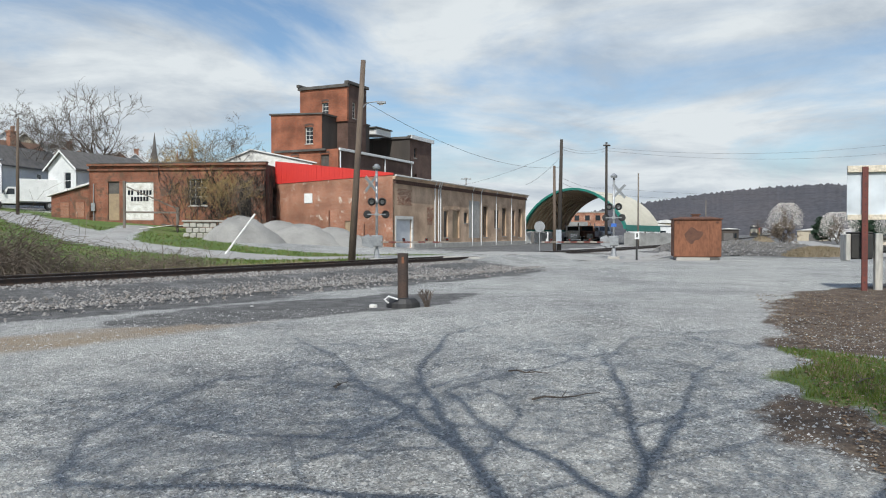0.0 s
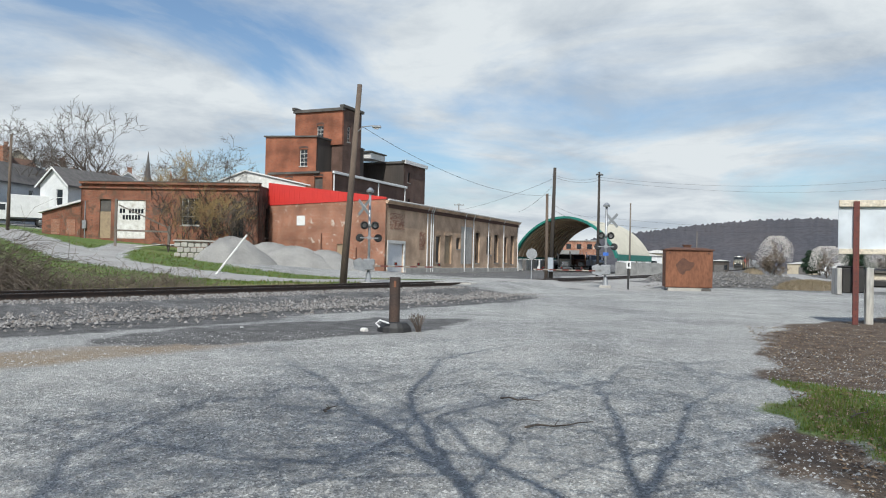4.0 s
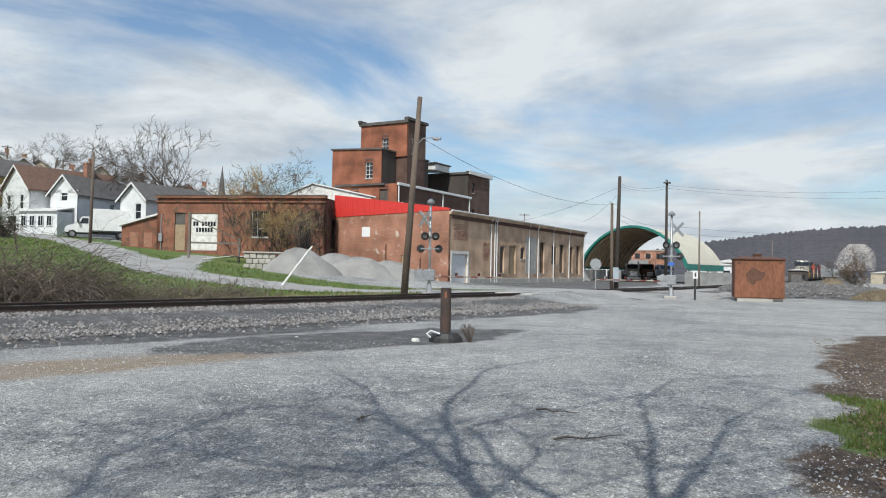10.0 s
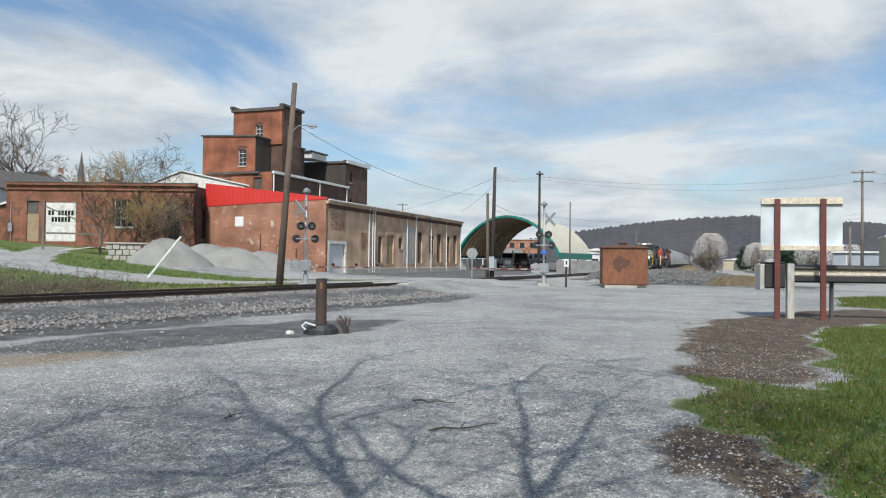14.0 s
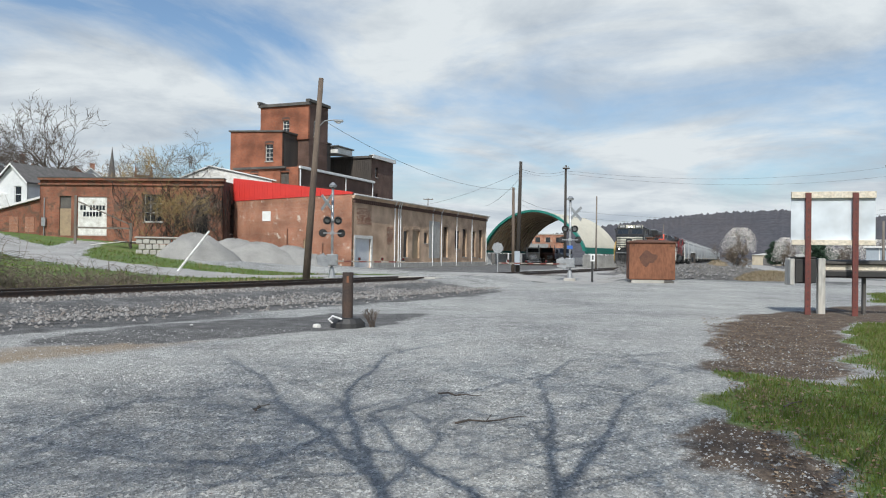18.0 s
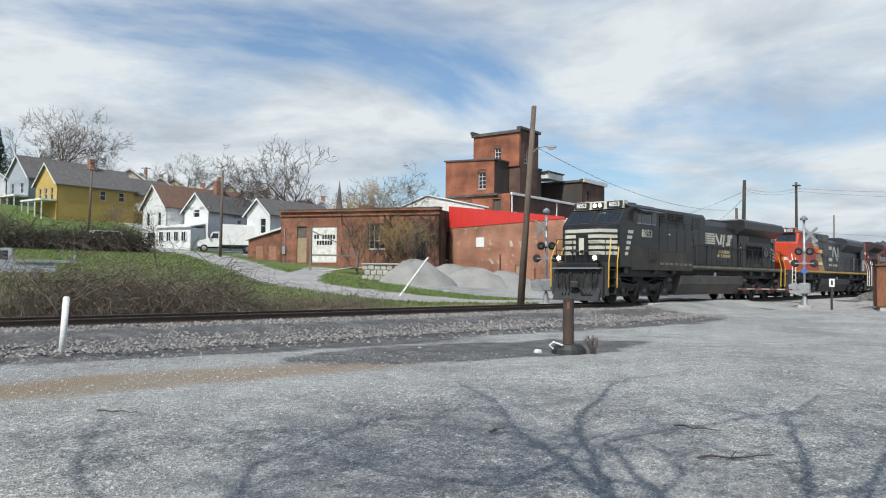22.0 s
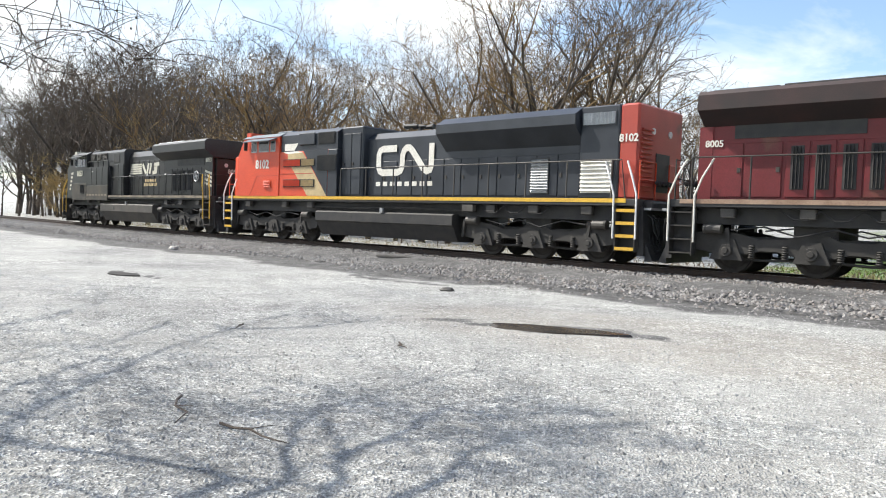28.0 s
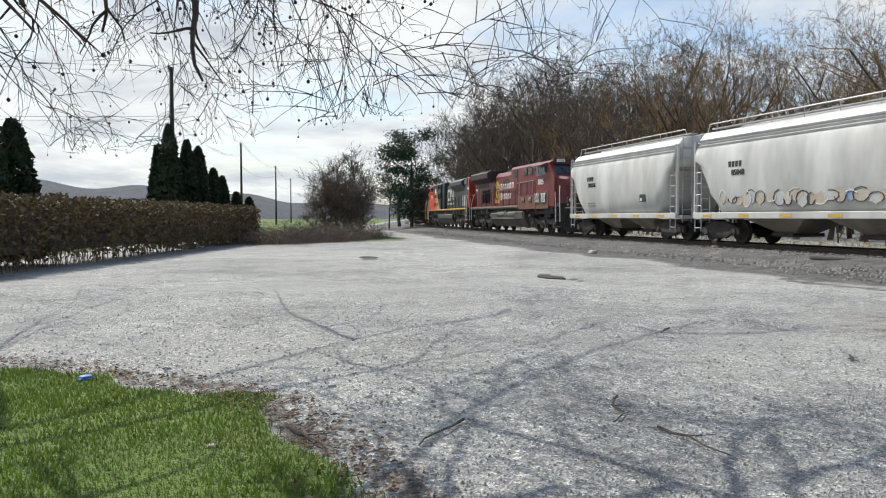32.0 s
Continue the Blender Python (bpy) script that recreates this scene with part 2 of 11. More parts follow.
M_POLE = mat("weathered_pole", (0.16, 0.12, 0.09), (0.10, 0.075, 0.06), 3, 0.9, 0, 0.4, streak=6)
M_POLE_DARK = mat("dark_pole_and_silhouette", (0.055, 0.045, 0.038), (0.035, 0.03, 0.026), 3, 0.9, 0, 0.4, streak=6)
M_POLE_GREY = mat("grey_pole", (0.21, 0.18, 0.155), (0.14, 0.12, 0.10), 3, 0.9, 0, 0.4, streak=6)
M_WIRE = mat("wire", (0.05, 0.05, 0.05), None, 3, 0.6, 0, 0)
M_STEEL = mat("galvanised_steel", (0.42, 0.43, 0.44), (0.33, 0.34, 0.35), 5, 0.45, 0.6, 0.05)
M_DULLBLACK = mat("dull_black", (0.022, 0.021, 0.02), (0.04, 0.037, 0.034), 4, 0.95, 0, 0.3)
M_PUDDLE = mat("muddy_puddle", (0.05, 0.04, 0.03), (0.035, 0.028, 0.022), 1.0, 0.25, 0, 0.02)
M_BLACK = mat("black_paint", (0.025, 0.025, 0.027), (0.04, 0.038, 0.036), 3, 0.6, 0, 0.1)
M_WHITE = mat("white_paint", (0.78, 0.78, 0.77), (0.70, 0.70, 0.69), 2, 0.6, 0, 0.05)
M_WHITE_OLD = mat("weathered_white_paint", (0.74, 0.73, 0.70), (0.58, 0.56, 0.52), 2.5, 0.75, 0, 0.1, c3=(0.45, 0.40, 0.34))
M_BLUE = mat("blue_plate", (0.05, 0.16, 0.55), None, 2, 0.5, 0, 0)
M_RUST = mat("rusty_steel_sheet", (0.235, 0.098, 0.052), (0.18, 0.074, 0.04), 1.2, 0.8, 0.1, 0.1, fine=9, streak=2.5)
M_RUST_DARK = mat("dark_rust", (0.15, 0.07, 0.045), (0.10, 0.05, 0.035), 2, 0.85, 0.1, 0.2)
M_STUB = mat("brown_pipe_rust", (0.085, 0.055, 0.043), (0.055, 0.042, 0.037), 3, 0.85, 0.1, 0.25, c3=(0.14, 0.07, 0.04))
M_SIGNRED = mat("oxide_post", (0.16, 0.045, 0.035), (0.11, 0.035, 0.03), 4, 0.7, 0, 0.15)
M_CONC = mat("concrete", (0.46, 0.44, 0.40), (0.36, 0.34, 0.31), 1.5, 0.9, 0, 0.3)
M_ROAD = mat("pale_asphalt", (0.36, 0.35, 0.33), (0.29, 0.28, 0.265), 0.4, 0.92, 0, 0.2, fine=25)
M_PILE = mat("crushed_stone_heap", (0.33, 0.32, 0.30), (0.25, 0.243, 0.23), 0.6, 0.95, 0, 1.0, fine=14, dist=0.08)
M_GLASS = glass_mat("dark_window_glass")
M_LENS_RED = glass_mat("red_signal_lens", (0.12, 0.01, 0.01), 0.1)
M_LENS_WHITE = mat("clear_lens_and_sun_glare", (0.62, 0.60, 0.58), None, 2, 0.15, 0, 0)
M_DOORW = mat("white_door", (0.72, 0.73, 0.74), (0.64, 0.65, 0.66), 2, 0.6, 0, 0.05)
M_TARGREY = mat("tar_grey", (0.07, 0.065, 0.06), (0.12, 0.11, 0.10), 1, 0.9, 0, 0.2)
M_TINROOF = mat("white_metal_roof", (0.74, 0.74, 0.73), (0.62, 0.61, 0.58), 1, 0.5, 0.1, 0.05)
M_SHINGLE = mat("brown_shingles", (0.17, 0.10, 0.07), (0.13, 0.08, 0.06), 2, 0.9, 0, 0.3)
M_SLATE = mat("grey_shingles", (0.11, 0.105, 0.10), (0.15, 0.14, 0.135), 2, 0.9, 0, 0.3)
M_SIDING = mat("white_siding", (0.70, 0.71, 0.71), (0.62, 0.63, 0.64), 1, 0.7, 0, 0.05)
M_SIDING_Y = mat("yellow_siding", (0.52, 0.37, 0.11), (0.46, 0.33, 0.10), 1, 0.7, 0, 0.05)
M_SIDING_T = mat("tan_siding", (0.46, 0.40, 0.30), (0.40, 0.35, 0.27), 1, 0.7, 0, 0.05)
M_SIDING_B = mat("bluegrey_siding", (0.34, 0.38, 0.42), (0.30, 0.34, 0.38), 1, 0.7, 0, 0.05)
M_BRICK_OLD = brick_mat("worn_red_brick", (0.40, 0.165, 0.09), (0.29, 0.115, 0.07), (0.44, 0.34, 0.26), worn=0.045, worn_col=(0.58, 0.51, 0.43))
M_BRICK_MILL = brick_mat("orange_brick", (0.40, 0.14, 0.07), (0.29, 0.10, 0.055), (0.30, 0.16, 0.105), stain=(0.5, 0.47, 0.46))
M_BRICK_DARK = brick_mat("dark_brown_brick", (0.15, 0.085, 0.065), (0.11, 0.065, 0.05), (0.16, 0.12, 0.10))
M_BRICK_GAR = brick_mat("garage_brick", (0.33, 0.12, 0.065), (0.24, 0.085, 0.05), (0.27, 0.18, 0.13), worn=0.10, worn_col=(0.13, 0.075, 0.05))
M_TAN = brick_mat("tan_painted_brick", (0.66, 0.50, 0.35), (0.62, 0.46, 0.32), (0.50, 0.37, 0.26), worn=0.0, worn_col=(0.30, 0.22, 0.16))
M_REDSIDING = mat("red_metal_siding", (0.62, 0.045, 0.035), (0.56, 0.04, 0.035), 1, 0.5, 0, 0.02)
M_DARKWOOD = mat("weathered_dark_siding", (0.085, 0.07, 0.06), (0.055, 0.047, 0.042), 1.0, 0.9, 0, 0.4, streak=8)
M_BOARD = mat("boarded_opening", (0.36, 0.27, 0.17), (0.28, 0.21, 0.14), 3, 0.85, 0, 0.2)
M_GREEN = mat("green_awning", (0.02, 0.20, 0.155), (0.017, 0.16, 0.125), 1, 0.5, 0, 0.02)
M_CANVAS = mat("cream_canvas", (0.62, 0.58, 0.47), (0.55, 0.51, 0.41), 0.6, 0.7, 0, 0.02)
M_SHEDRIB = mat("shed_ribs", (0.52, 0.42, 0.30), (0.44, 0.35, 0.25), 2, 0.7, 0, 0)
M_SIGNPANEL = mat("sign_panel_back", (0.60, 0.65, 0.70), (0.63, 0.67, 0.71), 0.8, 0.45, 0, 0, fine=1.2)
M_NEWWOOD_LITFOLD = mat("pale_timber_and_lit_fold", (0.60, 0.52, 0.41), (0.66, 0.60, 0.50), 3, 0.75, 0, 0.1, fine=18)
M_CONC_GREY = mat("grey_concrete_block", (0.30, 0.30, 0.29), (0.22, 0.22, 0.215), 1.2, 0.9, 0, 0.3)
M_RUSTYPOST = mat("rust_streaked_post", (0.47, 0.47, 0.46), (0.43, 0.40, 0.35), 2.2, 0.85, 0, 0.2, fine=12, streak=5, c3=(0.30, 0.15, 0.06))
M_STRAW = island_mat("straw_blades", [(0.27, 0.205, 0.135), (0.20, 0.155, 0.10), (0.16, 0.14, 0.08), (0.34, 0.27, 0.185)])
M_RUBBLESTONE = island_mat("rubble_stone", [(0.085, 0.08, 0.077), (0.15, 0.145, 0.14), (0.115, 0.105, 0.095), (0.22, 0.215, 0.21)])
M_STRAWBANK = mat("straw_bank", (0.25, 0.195, 0.13), (0.17, 0.14, 0.095), 0.7, 0.95, 0, 0.6, fine=9, dist=0.05)
M_RUBBLE = mat("grey_rubble", (0.13, 0.125, 0.12), (0.085, 0.08, 0.077), 0.9, 0.95, 0, 1.0, fine=6, dist=0.1)
# raised base colour stands in for daylight coming through the fabric
M_SHEDIN = mat("shed_underside_glow", (0.46, 0.34, 0.22), (0.40, 0.29, 0.19), 0.6, 0.85, 0, 0.02)
M_TYRE = mat("rubber", (0.025, 0.025, 0.025), None, 3, 0.85, 0, 0.1)
M_CHROME = mat("bright_metal", (0.55, 0.55, 0.56), None, 3, 0.25, 0.9, 0)
M_LIGHT = glow_mat("lit_headlight", (1.0, 0.93, 0.78), 5.0)

# train paint
M_NS = mat("black_loco_paint", (0.013, 0.014, 0.0155), (0.022, 0.0215, 0.021), 0.9, 0.38, 0, 0.05, fine=12, c3=(0.03, 0.028, 0.025))
M_NSWHITE = mat("dull_cream_paint", (0.60, 0.58, 0.48), (0.50, 0.48, 0.40), 1.5, 0.55, 0, 0)
M_CNRED = mat("red_orange_loco_paint", (0.62, 0.075, 0.03), (0.56, 0.065, 0.028), 1.2, 0.4, 0, 0.04)
# darker copy of the red: the rear end's shade is put into the paint
M_CNRED_SHADE = mat("red_loco_paint_in_shade", (0.40, 0.055, 0.035), (0.33, 0.05, 0.035), 1.2, 0.5, 0, 0.04, c3=(0.2, 0.05, 0.035))
M_CNBLACK = mat("blueblack_loco_paint", (0.022, 0.026, 0.034), (0.036, 0.041, 0.05), 1.0, 0.4, 0, 0.06)
M_CNWHITE = mat("white_loco_paint", (0.74, 0.72, 0.66), (0.66, 0.63, 0.56), 1.5, 0.5, 0, 0)
M_CNTAN = mat("tan_loco_stripe", (0.52, 0.40, 0.22), None, 1.5, 0.5, 0, 0)
M_YELLOW = mat("yellow_edge_paint", (0.70, 0.42, 0.04), (0.58, 0.35, 0.05), 2, 0.5, 0, 0)
M_CPRED = mat("faded_maroon_paint", (0.165, 0.017, 0.021), (0.13, 0.016, 0.019), 0.8, 0.45, 0, 0.05, c3=(0.15, 0.06, 0.04))
M_CPGRIME = mat("grimed_maroon_paint", (0.15, 0.075, 0.045), (0.13, 0.05, 0.034), 0.9, 0.65, 0, 0.05)
M_CPGOLD = mat("faded_gold_paint", (0.60, 0.36, 0.06), None, 1.5, 0.5, 0, 0)
M_TRUCKIRON = mat("grimy_running_gear", (0.034, 0.032, 0.03), (0.065, 0.06, 0.054), 2, 0.8, 0.1, 0.2)
M_TANK = mat("grimy_tank", (0.05, 0.047, 0.044), (0.085, 0.076, 0.066), 1.0, 0.6, 0, 0.1)
M_FRAME = mat("dusty_truck_frame", (0.05, 0.046, 0.042), (0.035, 0.033, 0.03), 1.5, 0.8, 0, 0.2)
M_DUSTEDGE = mat("dusty_tan_edge", (0.23, 0.19, 0.14), (0.13, 0.11, 0.085), 2.2, 0.7, 0, 0.05)
M_NSGRIME = mat("grimed_black_paint", (0.034, 0.031, 0.027), (0.055, 0.047, 0.037), 1.2, 0.65, 0, 0.06, fine=14, c3=(0.075, 0.062, 0.045))
M_CPEDGE = mat("grimed_cream_edge", (0.36, 0.25, 0.18), (0.24, 0.15, 0.10), 1.6, 0.7, 0, 0.05)
M_CPSOOT = mat("sooty_maroon_paint", (0.026, 0.018, 0.018), (0.05, 0.024, 0.023), 0.9, 0.7, 0, 0.05)
M_CNROOF = mat("bluegrey_cab_roof", (0.13, 0.155, 0.175), (0.10, 0.12, 0.14), 1.5, 0.6, 0, 0.04)
M_WHEEL = mat("wheel_steel", (0.03, 0.027, 0.025), (0.05, 0.045, 0.04), 4, 0.7, 0.2, 0.1)
M_HOPPER = mat("pale_hopper_paint", (0.56, 0.56, 0.545), (0.52, 0.515, 0.495), 0.5, 0.6, 0, 0.0, fine=1.1, streak=3, c3=(0.47, 0.455, 0.43))
M_HOPGREY = mat("hopper_stripe_grey", (0.30, 0.30, 0.30), None, 1, 0.6, 0, 0)
M_HOPDIRT = mat("dusty_hopper_bay", (0.36, 0.33, 0.28), (0.22, 0.19, 0.16), 1.0, 0.8, 0, 0.1, streak=3)
M_SPRAY = mat("spray_paint_tan", (0.42, 0.36, 0.29), (0.50, 0.45, 0.38), 1.5, 0.6, 0, 0)
M_SPRAY_GREY = mat("spray_paint_grey", (0.42, 0.43, 0.44), (0.50, 0.50, 0.48), 1.5, 0.6, 0, 0)
M_SPRAY_BLUE = mat("spray_paint_blue", (0.25, 0.34, 0.48), None, 1.5, 0.6, 0, 0)
M_BRAKE = mat("galvanised_rails_on_car", (0.55, 0.55, 0.54), None, 2, 0.5, 0.3, 0)


# ---- mesh tools ----
class G:
    """Collects faces with material slots into one mesh."""

    def __init__(self):
        self.v, self.f, self.m, self.mats, self.slot = [], [], [], [], 0

    def use(self, material):
        if material not in self.mats:
            self.mats.append(material)
        self.slot = self.mats.index(material)
        return self

    def add(self, verts, faces, tr=None):
        o = len(self.v)
        self.v += [tuple(tr @ Vector(p)) if tr else tuple(p) for p in verts]
        self.f += [tuple(o + i for i in q) for q in faces]
        self.m += [self.slot] * len(faces)
        return self

    def box(self, x0, y0, z0, x1, y1, z1, tr=None, c=0.0):
        if x1 < x0: x0, x1 = x1, x0
        if y1 < y0: y0, y1 = y1, y0
        if z1 < z0: z0, z1 = z1, z0
        if c <= 0:
            v = [(x, y, z) for z in (z0, z1) for y in (y0, y1) for x in (x0, x1)]
            return self.add(v, [(0, 2, 3, 1), (4, 5, 7, 6), (0, 1, 5, 4), (2, 6, 7, 3), (0, 4, 6, 2), (1, 3, 7, 5)], tr)
        c = min(c, (x1 - x0) * 0.45, (y1 - y0) * 0.45, (z1 - z0) * 0.45)
        rings = []
        for z, d in ((z0, c), (z0 + c, 0), (z1 - c, 0), (z1, c)):
            a0, a1, b0, b1 = x0 + d, x1 - d, y0 + d, y1 - d
            k = c if d == 0 else c * 0.5
            rings.append([(a0 + k, b0, z), (a1 - k, b0, z), (a1, b0 + k, z), (a1, b1 - k, z), (a1 - k, b1, z), (a0 + k, b1, z), (a0, b1 - k, z), (a0, b0 + k, z)])
        return self.loft(rings, tr=tr)

    def loft(self, rings, cap=True, tr=None, closed=True):
        n = len(rings[0])
        v = [p for r in rings for p in r]
        f = []
        for i in range(len(rings) - 1):
            for j in range(n if closed else n - 1):
                k = (j + 1) % n
                f.append((i * n + j, i * n + k, (i + 1) * n + k, (i + 1) * n + j))
        if cap:
            f.append(tuple(reversed(range(n))))
            f.append(tuple(range((len(rings) - 1) * n, len(rings) * n)))
        return self.add(v, f, tr)

    def cyl(self, p0, p1, r0, r1=None, n=8, cap=True, tr=None):
        p0, p1 = Vector(p0), Vector(p1)
        r1 = r0 if r1 is None else r1
        d = (p1 - p0).normalized() if (p1 - p0).length > 1e-9 else Vector((0, 0, 1))
        a = d.orthogonal().normalized()
        b = d.cross(a)
        rings = [[tuple(p + a * (math.cos(6.283185 * i / n) * r) + b * (math.sin(6.283185 * i / n) * r)) for i in range(n)] for p, r in ((p0, r0), (p1, r1))]
        return self.loft(rings, cap, tr)

    def tube(self, pts, r, n=6, tr=None):
        """One unbroken bent bar through the places given."""
        P = [Vector(p) for p in pts]
        t0 = (P[1] - P[0]).normalized()
        a = t0.orthogonal().normalized()
        rings = []
        for i, p in enumerate(P):
            t = (P[min(i + 1, len(P) - 1)] - P[max(i - 1, 0)])
            t = t.normalized() if t.length > 1e-9 else t0
            a = a - t * a.dot(t)
            a = a.normalized() if a.length > 1e-6 else t.orthogonal().normalized()
            b = t.cross(a)
            rings.append([tuple(p + a * (math.cos(6.283185 * k / n) * r) + b * (math.sin(6.283185 * k / n) * r)) for k in range(n)])
        return self.loft(rings, True, tr)

    def prism(self, poly, d0, d1, axis="y", tr=None):
        """A side outline in two coordinates drawn out along the third axis."""
        if axis == "y":
            r = [[(a, d, b) for a, b in poly] for d in (d0, d1)]
        elif axis == "x":
            r = [[(d, a, b) for a, b in poly] for d in (d0, d1)]
        else:
            r = [[(a, b, d) for a, b in poly] for d in (d0, d1)]
        return self.loft(r, True, tr)

    def mesh(self, name, smooth=False):
        me = bpy.data.meshes.new(name)
        me.from_pydata(self.v, [], self.f)
        for m in self.mats:
            me.materials.append(m)
        me.polygons.foreach_set("material_index", self.m)
        if smooth:
            me.polygons.foreach_set("use_smooth", [True] * len(self.f))
        me.update()
        bm = bmesh.new()
        bm.from_mesh(me)
        bmesh.ops.recalc_face_normals(bm, faces=bm.faces)
        bm.to_mesh(me)
        bm.free()
        return me


def part(name, g, material, parent, label="", at=None, smooth=False):
    """One mesh object under a thing or a part."""
    if isinstance(g, G):
        if material is not None and not g.mats:
            g.use(material)
        g = g.mesh(name, smooth)
    if not g.materials and material is not None:
        g.materials.append(material)
    ob = new(name, g)
    ob.parent = parent
    if at is not None:
        ob.matrix_basis = at
    return tagged(ob, label)


def raw_mesh(name, v, f, material, smooth=False):
    me = bpy.data.meshes.new(name)
    me.from_pydata(v, [], f)
    me.materials.append(material)
    if smooth:
        me.polygons.foreach_set("use_smooth", [True] * len(f))
    me.update()
    return me


def thing(name, m, label, category, group="", kind=""):
    ob = new(name)
    ob.empty_display_size = 0.3
    ob.matrix_basis = m
    return tagged(ob, label, category, group, kind)


def bx(mat_, *a, c=0.0):
    return G().use(mat_).box(*a, c=c)


def polar(az, d):
    """A place on the plan by its bearing, left of north being positive, and its distance."""
    return -d * math.sin(radians(az)), d * math.cos(radians(az))


# ---- the line of the track ----
TRACK_Z = 0.5
TS = np.arange(-260.0, 900.0, 1.0)
_h = np.radians(np.clip(35.127 - 0.1098 * TS - 0.308e-4 * TS ** 2, 24.3, 52.0))
_h[TS > 200] = math.radians(24.3)
_i0 = 260
TX, TY = np.cumsum(np.sin(_h)), np.cumsum(np.cos(_h))
TX, TY = -20.35 * math.cos(radians(33)) + TX - TX[_i0], 20.35 * math.sin(radians(33)) + TY - TY[_i0]


def track(s, u=0.0):
    """The place s metres along the track and u metres beyond its centre, and the line's heading in degrees right of north."""
    x, y, h = np.interp(s, TS, TX), np.interp(s, TS, TY), np.interp(s, TS, _h)
    return float(x - math.cos(h) * u), float(y + math.sin(h) * u), math.degrees(h)


_near = np.stack([TX, TY], 1)


def track_coords(x, y):
    """How far along and how far beyond the track each place lies (arrays)."""
    x, y = np.atleast_1d(x), np.atleast_1d(y)
    sub = _near[::4]
    i = np.empty(len(x), int)
    for a in range(0, len(x), 20000):
        d = (x[a:a + 20000, None] - sub[None, :, 0]) ** 2 + (y[a:a + 20000, None] - sub[None, :, 1]) ** 2
        i[a:a + 20000] = d.argmin(1) * 4
    h = _h[i]
    dx, dy = x - TX[i], y - TY[i]
    return TS[i] + dx * np.sin(h) + dy * np.cos(h), -dx * np.cos(h) + dy * np.sin(h)


def smooth(a, b, x):
    t = np.clip((x - a) / (b - a), 0, 1)
    return t * t * (3 - 2 * t)


def wavy(x, y, k, seed=0.0):
    """Cheap smooth undulation between about -1 and 1."""
    return (np.sin(x * k + 1.3 * np.sin(y * k * 0.7 + seed)) + np.sin(y * k * 1.1 + 1.7 * np.sin(x * k * 0.6 + seed * 2) + seed)) * 0.5


def land(x, y):
    """Height of the ground: level lot, raised track bed, and the town's hill beyond it."""
    x, y = np.atleast_1d(np.asarray(x, float)), np.atleast_1d(np.asarray(y, float))
    s, u = track_coords(x, y)
    z = 0.02 * wavy(x, y, 0.9) + 0.012 * wavy(x, y, 2.3, 1.0)
    bed = smooth(-4.6, -2.2, u) * (1 - smooth(2.4, 4.4, u))
    cross = smooth(30, 34, s) * (1 - smooth(41, 45, s))
    lift = 0.30 * bed
    base = smooth(2.0, 9.0, u) * 0.2
    shift = 0.42 * np.maximum(0, u - 35) + 0.6 * np.maximum(0, u - 60)
    fade = 1 - smooth(46, 66, s - shift)
    slope = np.maximum(0, u - 13)
    hill = 0.078 * np.minimum(slope, 62) + (0.24 * np.clip(slope - 66, 0, 28) + 0.10 * np.maximum(0, slope - 94)) * (1 - smooth(200, 380, u) * 0.7)
    far = smooth(20, 60, u) * smooth(66, 100, s) * 0.15
    z = z * (1 - smooth(15, 40, np.abs(u + 10))) + lift + base + hill * fade + far
    z += (0.5 - 0.30) * cross * smooth(-12.0, -1.5, u) * (1 - smooth(1.5, 12.0, u))
    return z


def ground(x, y):
    return float(land(x, y)[0])

